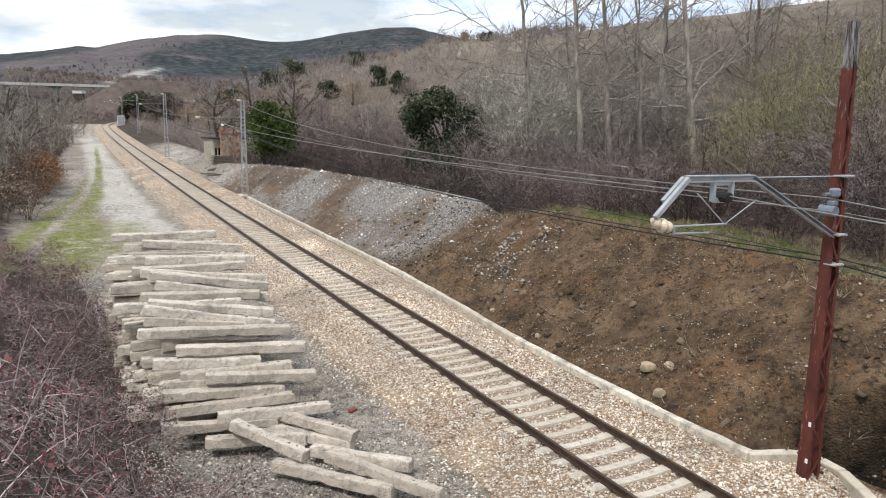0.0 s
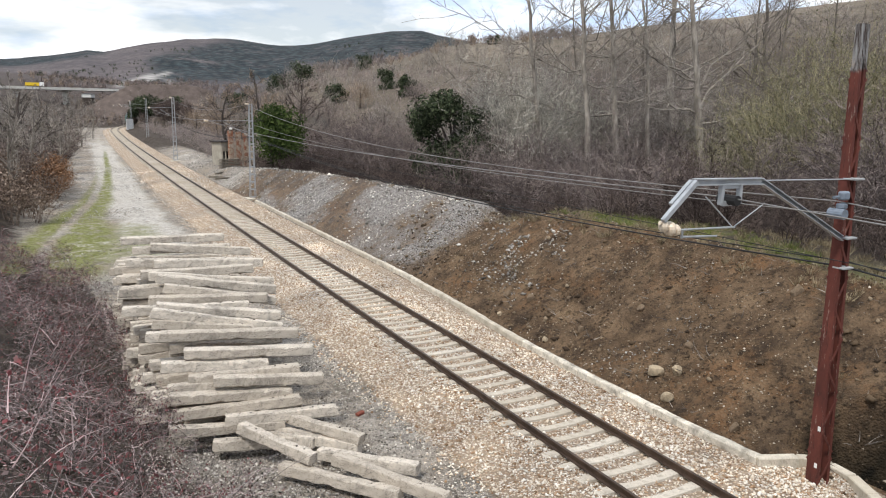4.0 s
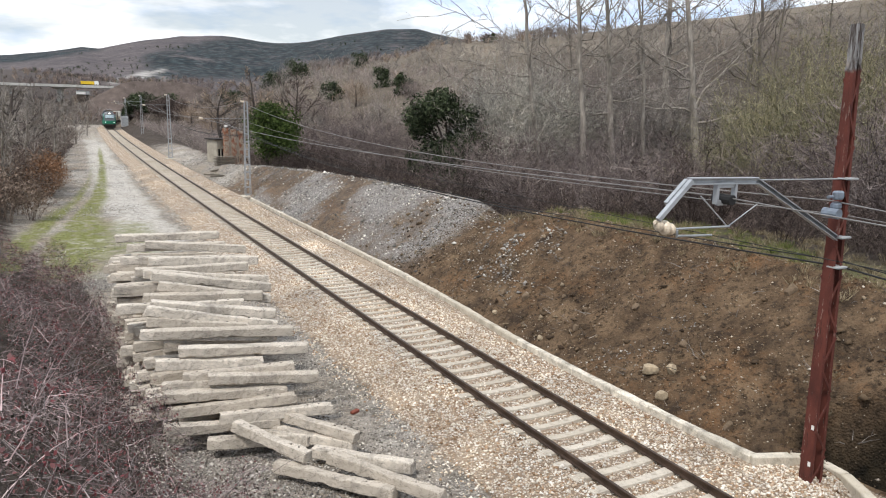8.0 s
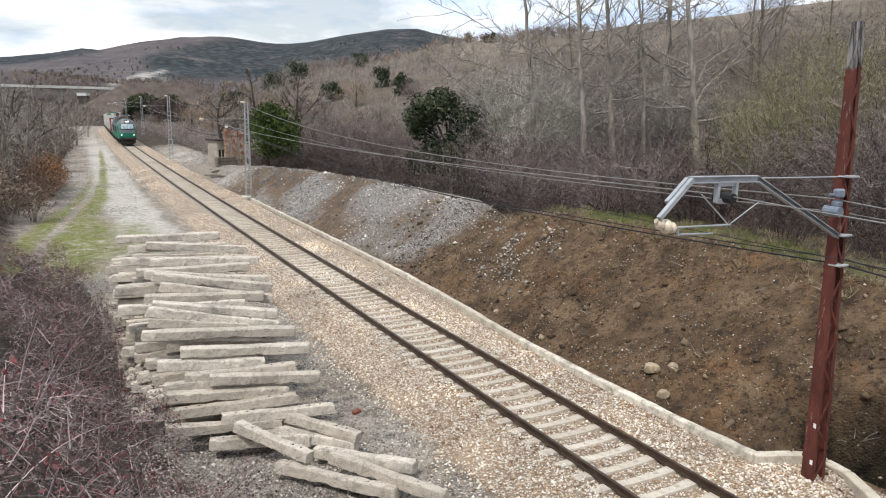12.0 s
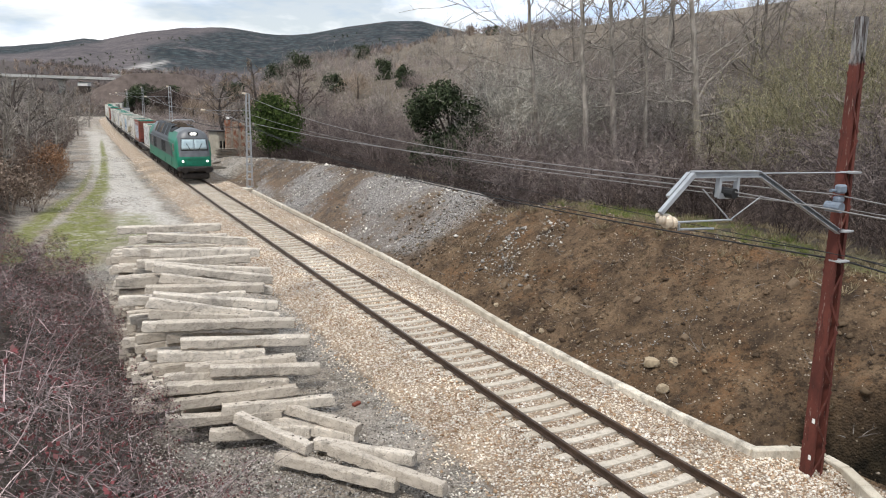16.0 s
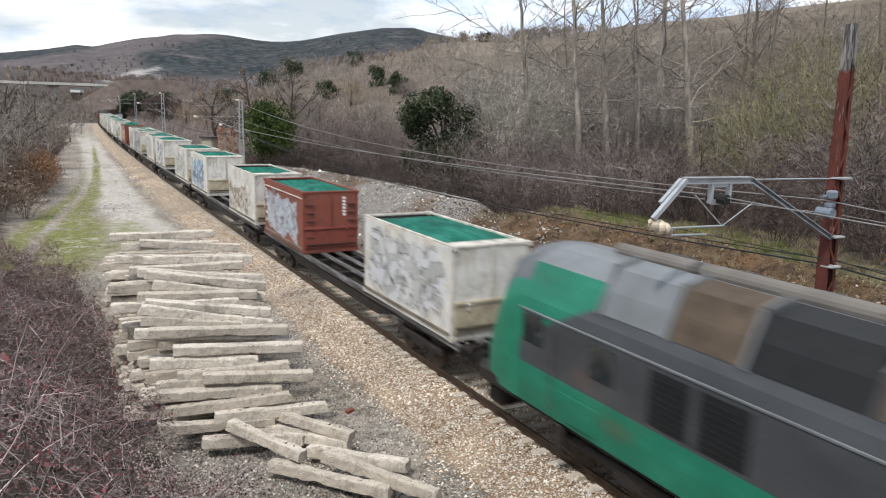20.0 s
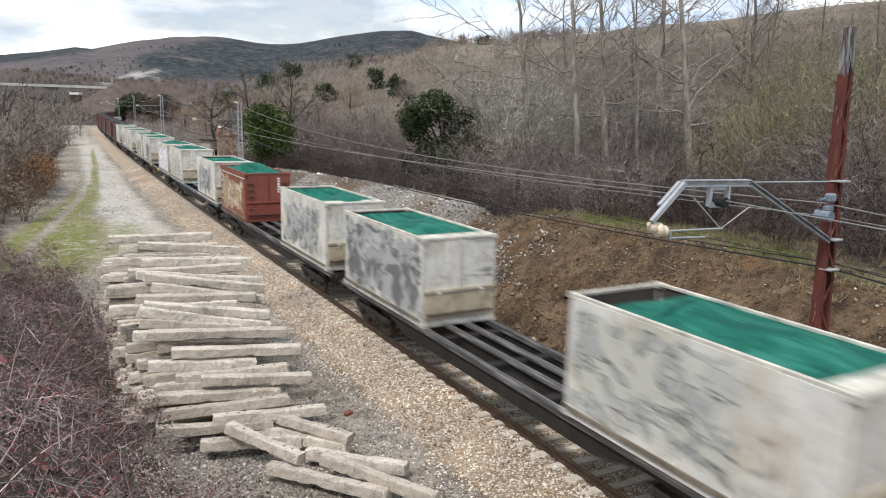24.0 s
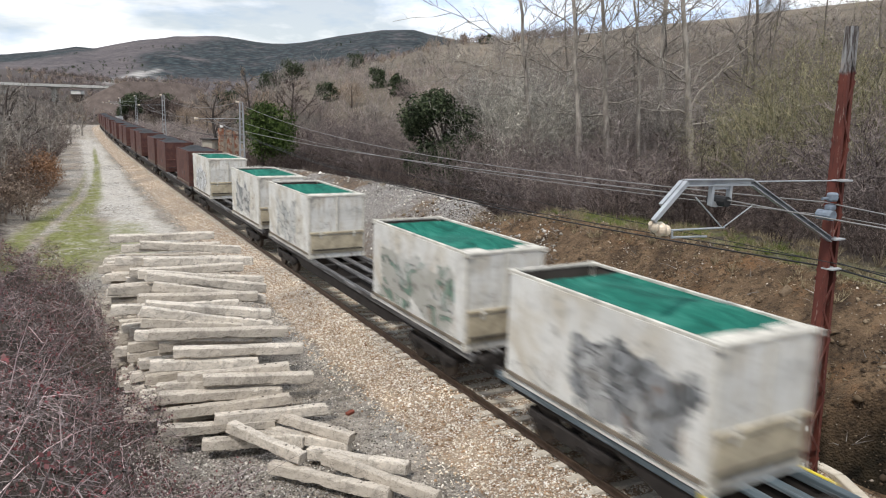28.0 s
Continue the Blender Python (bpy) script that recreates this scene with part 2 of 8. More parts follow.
def ground_z(S, U):
    """Height of the land over the datum."""
    S, U = np.asarray(S, dtype=float), np.asarray(U, dtype=float)
    u = U - line_u(S)
    base = GRADE * np.clip(S, -80, 330)
    # bed and ballast
    bed = np.interp(u, [-9, -4.2, -3.1, -1.75, -1.4, -1.12, -0.95, 0.95, 1.12, 1.4, 1.8, 2.45, 2.75, 3.3], [-0.62, -0.6, -0.5, -0.24, -0.19, -0.19, -0.245, -0.245, -0.19, -0.19, -0.19, -0.14, -0.14, -0.16])
    bed = bed + 0.05 * rough_field(S, U, 1.2, 2.0) * (np.abs(u) > 1.3) + np.where(u < -2.8, 0.16 * rough_field(S, U, 5.0, 4.0), 0)
    # right: the cutting's slope, a gully behind, then the hillside
    cu, cz = crest(S)
    t = np.clip((u - 3.2) / (cu - 3.2), 0, 1)
    rough = rough_field(S, U * 0.6, 2.6, 8.0, 5)
    slope = -0.3 + (cz + 0.3) * (0.85 * t + 0.15 * smooth_step(0, 1, t)) + (0.8 * rough + 0.45 * rough_field(S, U, 0.9, 9.0, 3)) * smooth_step(0, 0.25, t) * (0.35 + 0.65 * (1 - t))
    meadow = cz + 0.02 * (u - cu)
    gully = np.interp(S, [-10, 18, 24, 60, 90], [2.2, 1.6, -0.6, -0.6, 0.0]) + 0.6 * rough_field(S, U, 6.0, 3.0)
    back = np.where(S < 22, np.interp(S, [0, 8, 14, 22], [5.0, 3.2, 2.0, 1.0]) + cu, cu + 1.0)
    behind = meadow + (gully - meadow) * smooth_step(back, back + 4.5, u)
    d = np.hypot(S - CAM_S, U - CAM_U)
    phi = np.degrees(np.arctan2(U - CAM_U, S - CAM_S))
    brow = np.interp(phi - 28.38, [-20, -12, -9.3, -5, -2.5, -0.6, 0.5, 8.8, 12.2, 15.5, 20, 24, 29.4, 45], [0.4, 3.3, 3.9, 4.5, 5.1, 5.7, 5.85, 6.4, 6.8, 7.15, 7.45, 7.85, 8.2, 8.6])
    rise = np.clip((d - 72) / 328, 0, 1)
    hill = np.maximum((7.2 + 400 * np.tan(np.radians(brow))) * (0.75 * rise + 0.25 * smooth_step(0, 1, rise)) - base * rise, 0) * smooth_step(24, 60, u)
    hill = hill + (4.0 * rough_field(S, U, 90.0, 1.0) * smooth_step(30, 90, u) * (1 - 0.6 * smooth_step(300, 400, d)) + 1.2 * rough_field(S, U, 14.0, 6.0) * smooth_step(20, 40, u))
    # left: a flat yard, then a bank that climbs to where the camera stands
    far_left = (1.6 * smooth_step(-12.5, -17, u) + 0.10 * np.maximum(-u - 18, 0)) * (1 - smooth_step(500, 1000, np.hypot(S - CAM_S, U - CAM_U)))
    left = bed + far_left + 0.5 * rough_field(S, U, 3.0, 7.0) * smooth_step(-9, -12, u)
    toe = np.interp(S, [-30, 2, 8, 12, 20, 30, 38, 46], [-5.4, -6.6, -7.9, -9.0, -9.7, -10.4, -13.0, -18.0])
    top = np.interp(S, [-30, -6, -2, 4, 10, 20, 30, 40], [5.6, 5.6, 4.6, 2.8, 1.7, 1.2, 0.8, 0.0])
    bank = top * smooth_step(0, 1, (toe - u) / np.interp(S, [-6, 5, 15, 40], [4.2, 4.5, 4.0, 4.0]))
    left = left + bank
    z = np.where(u < -3.0, left, bed)
    # the far hills
    up = np.interp(phi, [-60, -30, -8, -1.6, 2.5, 3.6, 5.4, 8.9, 12, 14.9, 16.9, 20.5, 22.2, 23.8, 26.4, 28.4, 32, 40, 60, 90], [3.5, 4.0, 4.4, 4.7, 5.38, 5.23, 5.6, 6.17, 6.07, 5.69, 5.77, 6.45, 6.75, 6.92, 6.9, 5.95, 5.8, 5.5, 5, 4])
    ridge = np.tan(np.radians(up * 0.93 * np.cos(np.radians(phi - 28.38)))) * 1750 * smooth_step(450, 1750, d) * (1 - 0.5 * smooth_step(1800, 3200, d)) + 24 * rough_field(S, U, 280.0, 13.0) * smooth_step(400, 900, d)
    hill = hill * (1 - smooth_step(420, 1000, d))
    z = np.where(u > 3.2, np.where(u < cu, slope, behind) + hill, z)
    valley = smooth_step(250, 400, S) * -6 * np.exp(-((u + 30) / 60) ** 2)
    bank = 3.6 * smooth_step(226, 238, S) * (1 - smooth_step(300, 360, S)) * smooth_step(4.5, 8.5, u) * (1 - smooth_step(30, 60, u))
    return z + base + ridge + valley + bank


def steps(*spans):
    """Uneven grid lines: (from, to, step)."""
    out = [np.arange(a, b, st) for a, b, st in spans]
    return np.concatenate(out + [[spans[-1][1]]])


GS = steps((-60, -8, 2.0), (-8, 40, 0.3), (40, 75, 0.6), (75, 130, 1.4), (130, 280, 4.0), (280, 1150, 14.0), (1150, 3300, 50.0))
GU = steps((-2400, -500, 90.0), (-500, -100, 16.0), (-100, -30, 4.0), (-30, -13, 0.8), (-13, 11, 0.25), (11, 24, 0.6), (24, 90, 2.5), (90, 300, 7.0), (300, 700, 22.0), (700, 2600, 80.0))


def spoil_bare(S, u):
    """Where the spoil bank shows brown earth between its stones."""
    S, u = np.asarray(S, float), np.asarray(u, float)
    S = S + 9 * rough_field(S, u * 1.5, 5.0, 43.0)
    streak = lambda s0, w, lean: np.exp(-(((S - s0 - lean * (u - 5.5)) / w) ** 2))
    return np.clip(streak(62, 8.0, 1.0) * 1.2 + streak(37.5, 4.4, 1.8) * 1.1 + streak(50, 2.2, 1.0) * 0.6 + streak(28.5, 2.2, 0.8) * 0.6 + 0.6 * smooth_step(0.05, 0.2, rough_field(S, u * 1.6, 7.0, 41.0)) + smooth_step(26, 22, S), 0, 1)


def build_ground(material):
    S, U = np.meshgrid(GS, GU, indexing="ij")
    Z = ground_z(S, U)
    u = U - line_u(S)
    lip = np.interp(u, [3.7, 4.2, 4.9, 5.6, 6.4], [4.15, 4.3, 3.75, 2.8, 1.2]) + 0.35 * rough_field(S, U, 1.0, 3.0)
    pit = smooth_step(3.75, 3.95, u) * (1 - smooth_step(6.2, 6.8, u)) * smooth_step(0.35, -0.05, S - lip) * smooth_step(-3, -2, S)
    Z = Z - pit * (Z - GRADE * S + 1.1)
    X, Y = from_base(S, U)
    n, m = S.shape
    idx = np.arange(n * m).reshape(n, m)
    faces = np.stack([idx[:-1, :-1], idx[1:, :-1], idx[1:, 1:], idx[:-1, 1:]], -1).reshape(-1, 4)[:, ::-1]
    me = mesh_of("ground", np.stack([X, Y, Z], -1).reshape(-1, 3), faces, 4)
    cu, cz = crest(S)
    d = np.hypot(S - CAM_S, U - CAM_U)
    on_slope = (u > 2.9) & (u < cu + 1.5)
    side = np.degrees(np.arctan2(U - CAM_U, S - CAM_S)) - 28.38
    angle = side + 1.4 * rough_field(S, U, 220.0, 31.0)
    lift = np.degrees(np.arctan2(Z - 7.2, d))
    climb = lift + 0.5 * rough_field(S, U, 150.0, 33.0) + 0.25 * rough_field(S, U, 40.0, 35.0)
    woods = smooth_step(-0.12, 0.12, climb - np.interp(angle, [-32, -28, -24.6], [3.2, 3.8, 4.75])) * (1 - smooth_step(-24.9, -24.1, side))
    woods = woods + smooth_step(0.3, -0.2, climb - np.interp(angle, [-23, -21.5, -19, -16.4], [3.9, 4.5, 5.2, 5.9])) * smooth_step(-23.0, -21.0, angle) * (1 - smooth_step(-13, -11, angle)) * smooth_step(2.6, 3.2, climb)
    woods = woods + smooth_step(-0.2, 0.2, climb - np.interp(angle, [-14, -9, -5, -1], [4.5, 4.3, 4.9, 5.4])) * smooth_step(-15.5, -13.5, angle)
    verge_u = np.interp(S, [28, 39, 46, 54, 61, 75, 96, 133], [-11.6, -11.2, -10.2, -9.0, -8.0, -6.9, -5.8, -4.8])
    verge_w = np.interp(S, [30, 39, 54, 75, 100], [2.6, 2.2, 1.3, 0.8, 0.6])
    layers = {
        "ballast": (1 - smooth_step(300, 340, S)) * (1 - smooth_step(2.5, 3.4, -u)) * (1 - np.where(S < 4.2, smooth_step(3.5, 3.7, u), smooth_step(2.9, 3.1, u))),
        "yard": smooth_step(59, 66, S) * (1 - smooth_step(100, 150, S)) * smooth_step(2.9, 3.2, u) * (1 - smooth_step(6.5, 9.0, u)) + (1 - smooth_step(240, 300, S)) * smooth_step(2.4, 3.4, -u) * (1 - smooth_step(11, 15, -u)) * (1 - (smooth_step(0.0, 0.8, np.interp(S, [-30, 2, 8, 12, 20, 30, 36, 40], [-5.0, -6.4, -7.6, -8.3, -8.6, -9.2, -11, -16]) - u))),
        "soil": smooth_step(2.8, 3.1, u) * np.where(S < 4.2, smooth_step(3.5, 3.7, u), 1) * (1 - smooth_step(cu - 0.3, cu + 1.2, u)) * (1 - smooth_step(58, 70, S)),
        "spoil": smooth_step(21.5, 26, S) * (1 - smooth_step(60, 75, S)) * smooth_step(2.8, 3.1, u) * (1 - smooth_step(cu + 0.6, cu + 2.2, u)),
        "bare": np.clip(spoil_bare(S, u) + 0.5 * rough_field(S, U, 2.5, 17.0), 0, 1),
        "grass": np.clip(
            smooth_step(1.6, 0.6, np.abs(u - verge_u) / verge_w) * smooth_step(28, 34, S) * (1 - smooth_step(110, 150, S)) * 0.95 - smooth_step(0.5, 0.2, np.abs(u - verge_u + 0.3)) * 0.8 * (S > 25) * (u < -3)
            + smooth_step(3.0, 0.8, np.abs(u + 7.0)) * smooth_step(33, 37, S) * (1 - smooth_step(44, 50, S)) * 0.6
            + smooth_step(cu - 0.4, cu + 0.6, u) * (1 - smooth_step(cu + 1.4, cu + 3.5, u)) * (1 - smooth_step(17, 21, S)) * np.interp(S, [0, 6, 10, 14, 20], [0.8, 0.5, 0.3, 0.55, 0.2])
            + smooth_step(14, 5, np.hypot(S - 62, (U - 24) * 1.0)) * 0.9, 0, 1),
        "pale": (1 - smooth_step(120, 200, S)) * smooth_step(26, 36, S) * smooth_step(1.6, 0.4, np.abs(u + 5.6 - 0.006 * (S - 40) + 1.6 * rough_field(S, U, 6.0, 23.0)) / 1.6) + 0.8 * smooth_step(1.0, 0.3, np.hypot((S - 40.5) / 2.2, (u + 9.0) / 2.0)),
        "track_dirt": smooth_step(0.75, 0.3, np.abs(np.abs(u + 5.4 - 0.012 * (S - 40)) - 0.8)) * 0.6 * smooth_step(34, 44, S) * (1 - smooth_step(190, 215, S)),
        "scar": (np.exp(-(((lift - 2.45 - 0.34 * (side + 24.0)) / 0.15) ** 2)) * smooth_step(-24.8, -23.8, side) * (1 - smooth_step(-22.2, -21.2, side)) + np.exp(-(((lift - 2.75 - 0.42 * (side + 22.3)) / 0.12) ** 2)) * smooth_step(-22.6, -22.0, side) * (1 - smooth_step(-20.9, -20.4, side)) + 0.7 * np.exp(-(((lift - 2.85 + 0.5 * (side + 20.9)) / 0.12) ** 2)) * smooth_step(-21.2, -20.8, side) * (1 - smooth_step(-20.0, -19.6, side))) * smooth_step(500, 600, d) * (1 - smooth_step(1500, 1700, d)),
        "heath": smooth_step(150, 300, d) * smooth_step(-2, 5, side + 8 * rough_field(S, U, 60.0, 39.0)) * (1 - smooth_step(480, 700, d)) * np.clip(0.75 + 1.2 * rough_field(S, U, 45.0, 37.0), 0, 1) + 0.5 * smooth_step(85, 140, d) * smooth_step(-15, -10, side) * (1 - smooth_step(2, 8, side)) * (1 - smooth_step(480, 700, d)),
        # the pit's sides and floor, wet and coloured as lying in shade
        "shaded_mud": smooth_step(0.03, 0.2, pit),
        # where the land takes on the hazy hill colours
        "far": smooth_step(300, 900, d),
        "pine": np.clip(woods * smooth_step(480, 700, d), 0, 1),
    }
    for name, values in layers.items():
        at = me.attributes.new(name, "FLOAT", "POINT")
        at.data.foreach_set("value", np.asarray(values, dtype=np.float32).ravel())
    ob = mesh_part("ground", me, material, smooth=True)
    return tagged(ob, "brown scrub valley floor with gravel yard and cut slopes", "ground", kind="structure")


def ground_material():
    m = Mat("land", 0.95, spec=0.15)
    w = m.coords(world=True)
    big, mid, fine = m.noise(0.09, 5, 0.6, w), m.noise(0.9, 6, 0.65, w), m.noise(9.0, 5, 0.7, w)
    tiny = m.noise(45.0, 3, 0.7, w)
    stones, stone_d = m.cells(17.0, w), m.cells(17.0, w, "Distance")
    grit, grit_d = m.cells(38.0, w), m.cells(38.0, w, "Distance")
    sep = m.axis(stones, 0)
    sep2 = m.axis(grit, 1)
    # scrub floor: litter, dry grass, heather
    scrub = m.ramp(mid, (0.30, (0.03, 0.024, 0.02)), (0.5, (0.068, 0.054, 0.045)), (0.72, (0.15, 0.125, 0.096)))
    scrub = m.mix(m.math("MULTIPLY", m.grey(big, 0.42, 0.62), 0.7), scrub, (0.06, 0.047, 0.038))
    # far slopes: heath brown with aerial haze mixed in as cooler purple-grey
    hazed_hills = m.ramp(m.mix(0.6, m.noise(0.009, 6, 0.7, w), m.noise(0.045, 7, 0.8, w)), (0.38, (0.06, 0.056, 0.062)), (0.48, (0.098, 0.085, 0.088)), (0.56, (0.125, 0.107, 0.109)), (0.66, (0.18, 0.155, 0.148)))
    c = m.mix(m.attr("far"), scrub, hazed_hills)
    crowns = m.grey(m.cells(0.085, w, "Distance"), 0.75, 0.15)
    # pine woods, their green shifted to blue to paint the haze
    hazed_pines = m.ramp(m.math("MULTIPLY", crowns, m.noise(0.03, 6, 0.8, w)), (0.08, (0.012, 0.019, 0.023)), (0.3, (0.027, 0.039, 0.044)), (0.55, (0.06, 0.075, 0.08)))
    c = m.mix(m.math("MULTIPLY", m.attr("pine"), m.math("MULTIPLY", m.grey(m.noise(0.02, 7, 0.8, w), 0.36, 0.48), 0.96)), c, hazed_pines)
    heath = m.ramp(m.mix(0.55, m.noise(0.05, 6, 0.75, w), m.noise(0.6, 5, 0.75, w)), (0.36, (0.1, 0.082, 0.063)), (0.47, (0.185, 0.155, 0.12)), (0.56, (0.25, 0.213, 0.165)), (0.68, (0.34, 0.3, 0.235)))
    c = m.mix(m.attr("heath"), c, heath)
    tree_dots = m.cells(0.11, w, "Distance")
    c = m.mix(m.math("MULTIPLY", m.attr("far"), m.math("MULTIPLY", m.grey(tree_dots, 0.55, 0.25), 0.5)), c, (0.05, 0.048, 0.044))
    c = m.mix(m.math("MULTIPLY", m.attr("scar"), m.grey(m.noise(0.05, 4, 0.6, w), 0.3, 0.5)), c, (0.38, 0.36, 0.34))
    # brown earth of the slope with roots and pale chips
    earth = m.ramp(mid, (0.32, (0.05, 0.034, 0.023)), (0.5, (0.132, 0.088, 0.054)), (0.68, (0.22, 0.15, 0.092)))
    earth = m.mix(m.math("MULTIPLY", m.grey(m.noise(0.42, 6, 0.75, w), 0.52, 0.66), 0.75), earth, (0.2, 0.108, 0.052))
    earth = m.mix(m.math("MULTIPLY", m.grey(sep, 0.975, 0.98), m.grey(stone_d, 0.32, 0.22)), earth, (0.42, 0.37, 0.31))
    earth = m.mix(m.math("MULTIPLY", m.grey(fine, 0.56, 0.72), 0.55), earth, (0.26, 0.19, 0.125))
    earth = m.mix(m.math("MULTIPLY", m.grey(m.noise(5.0, 5, 0.75, w), 0.5, 0.38), 0.75), earth, (0.028, 0.02, 0.014))
    edge = m.math("ADD", mid, -0.5)
    k = lambda name, soft=0.25: m.grey(m.math("ADD", m.attr(name), m.math("MULTIPLY", edge, 0.9)), 0.5 - soft, 0.5 + soft)
    c = m.mix(k("soil"), c, earth)
    spoil = m.ramp(sep2, (0.0, (0.14, 0.13, 0.12)), (0.6, (0.27, 0.25, 0.235)), (1.0, (0.5, 0.47, 0.44)))
    spoil = m.mix(m.math("MULTIPLY", m.grey(m.math("ADD", m.attr("bare"), m.math("MULTIPLY", m.math("ADD", mid, -0.5), 1.6)), 0.2, 0.8), 0.85), spoil, earth)
    c = m.mix(k("spoil"), c, spoil)
    # yard: trodden grit
    yard = m.ramp(sep2, (0.0, (0.13, 0.115, 0.1)), (0.6, (0.27, 0.245, 0.215)), (1.0, (0.55, 0.51, 0.46)))
    yard = m.mix(m.grey(m.noise(0.3, 5, 0.6, w), 0.4, 0.62), yard, m.ramp(sep, (0.0, (0.2, 0.165, 0.13)), (1.0, (0.45, 0.38, 0.3))))
    yard = m.mix(m.math("MULTIPLY", m.grey(m.noise(0.22, 5, 0.65, w), 0.48, 0.68), m.grey(fine, 0.35, 0.55)), yard, (0.56, 0.52, 0.47))
    yard = m.mix(m.math("MULTIPLY", m.grey(m.noise(2.4, 6, 0.75, w), 0.52, 0.38), 0.7), yard, (0.1, 0.088, 0.072))
    yard = m.mix(m.math("MULTIPLY", m.grey(fine, 0.52, 0.7), 0.6), yard, (0.52, 0.47, 0.4))
    c = m.mix(k("yard", 0.2), c, yard)
    c = m.mix(m.math("MULTIPLY", k("track_dirt", 0.3), 0.4), c, (0.55, 0.5, 0.43))
    c = m.mix(m.math("MULTIPLY", k("pale", 0.3), m.grey(m.noise(3.0, 6, 0.7, w), 0.36, 0.56)), c, m.ramp(sep2, (0.0, (0.42, 0.39, 0.35)), (1.0, (0.72, 0.69, 0.64))))
    turf = m.ramp(m.noise(4.0, 6, 0.75, w), (0.32, (0.09, 0.1, 0.028)), (0.5, (0.2, 0.21, 0.07)), (0.68, (0.34, 0.33, 0.18)))
    c = m.mix(m.math("MULTIPLY", k("grass", 0.35), m.grey(m.noise(1.1, 6, 0.7, w), 0.34, 0.5)), c, turf)
    bal = m.ramp(sep, (0.0, (0.27, 0.175, 0.11)), (0.25, (0.5, 0.375, 0.265)), (0.55, (0.64, 0.54, 0.43)), (1.0, (0.82, 0.76, 0.68)))
    bal = m.mix(m.grey(stone_d, 0.36, 0.55), bal, (0.3, 0.23, 0.17))
    bal = m.mix(m.math("MULTIPLY", m.grey(m.noise(0.5, 4, 0.6, w), 0.48, 0.68), 0.7), bal, (0.46, 0.36, 0.26))
    c = m.mix(k("ballast", 0.18), c, bal)
    # wet mud of the pit, its walls' shade painted in as near black
    c = m.mix(m.attr("shaded_mud"), c, m.ramp(m.noise(2.5, 5, 0.7, w), (0.4, (0.012, 0.01, 0.007)), (0.65, (0.04, 0.03, 0.018))))
    m.color(c)
    h = m.math("ADD", m.math("MULTIPLY", fine, 0.7), m.math("MULTIPLY", tiny, 0.4))
    m.bump(m.math("ADD", h, m.math("MULTIPLY", stone_d, -0.6)), 1.0, 0.09)
    return m.m


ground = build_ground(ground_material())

# ---- the track ----
rust = plain("rail_side", (0.085, 0.055, 0.04), 0.75, 0.2, 0.35, 4.0, 0.3)


def rail_material():
    m = Mat("rail_steel", 0.45, 0.6, 0.5)
    v = m.coords(scale=(1, 0.3, 1))
    brown = m.ramp(m.noise(5.0, 5, 0.7, v), (0.3, (0.05, 0.034, 0.026)), (0.7, (0.12, 0.08, 0.058)))
    m.color(brown)
    return m.m


def concrete(name, c, vary=0.3, scale=1.5):
    m = Mat(name, 0.9, spec=0.2)
    v = m.coords()
    w = m.coords(world=True)
    n, f, s = m.noise(scale, 6, 0.7, v), m.noise(scale * 14, 4, 0.7, v), m.noise(0.8, 4, 0.6, w)
    lo, hi = tuple(x * (1 - vary) for x in c), tuple(min(1, x * (1 + vary * 0.7)) for x in c)
    col = m.ramp(n, (0.34, lo), (0.5, c), (0.66, hi))
    col = m.mix(m.grey(f, 0.52, 0.72), col, tuple(x * 0.55 for x in c))
    col = m.mix(m.math("MULTIPLY", m.each(), 0.8), col, (c[0] * 0.72, c[1] * 0.69, c[2] * 0.64))
    blot = m.noise(scale * 2.2, 6, 0.75, v, 0.8)
    col = m.mix(m.math("MULTIPLY", m.grey(blot, 0.55, 0.66), 0.55), col, (c[0] * 0.42, c[1] * 0.4, c[2] * 0.37))
    col = m.mix(m.math("MULTIPLY", m.grey(s, 0.5, 0.75), 0.5), col, (c[0] * 0.6, c[1] * 0.56, c[2] * 0.5))
    m.color(col).bump(m.math("ADD", n, m.math("MULTIPLY", f, 0.6)), 0.5, 0.015)
    return m.m


def strip(name, profile, s0, s1, step, material, parent=None, jag=0.0, shift=None):
    """A profile (u, z) drawn along the line from s0 to s1, closed at its ends."""
    ss = np.arange(s0, s1 + step * 0.5, step)
    n = len(profile)
    rng = np.random.RandomState(3)
    co = []
    for s in ss:
        du = shift(s) if shift else 0.0
        for u, z in profile:
            p = on_track(s, u + du + jag * (rng.rand() - 0.5), z + jag * (rng.rand() - 0.5))
            co.append(tuple(p))
    faces = [(i * n + j, i * n + (j + 1) % n, (i + 1) * n + (j + 1) % n, (i + 1) * n + j) for i in range(len(ss) - 1) for j in range(n)]
    me = bpy.data.meshes.new(name)
    me.from_pydata(co, [], faces + [tuple(range(n))[::-1], tuple(range((len(ss) - 1) * n, len(ss) * n))])
    bm = bmesh.new()
    bm.from_mesh(me)
    bmesh.ops.recalc_face_normals(bm, faces=bm.faces)
    bpy.data.meshes.remove(me)
    return part(name, bm, material, parent)


track = thing("railway_track", "single railway line of rusty rails on concrete sleepers in pale ballast", "railway track", kind="structure")
RAIL = [(-0.062, -0.16), (0.062, -0.16), (0.062, -0.145), (0.012, -0.125), (0.012, -0.045), (0.036, -0.032), (0.036, -0.004), (0.03, 0.0), (-0.03, 0.0), (-0.036, -0.004), (-0.036, -0.032), (-0.012, -0.045), (-0.012, -0.125), (-0.062, -0.145)]
rail_mat = rail_material()
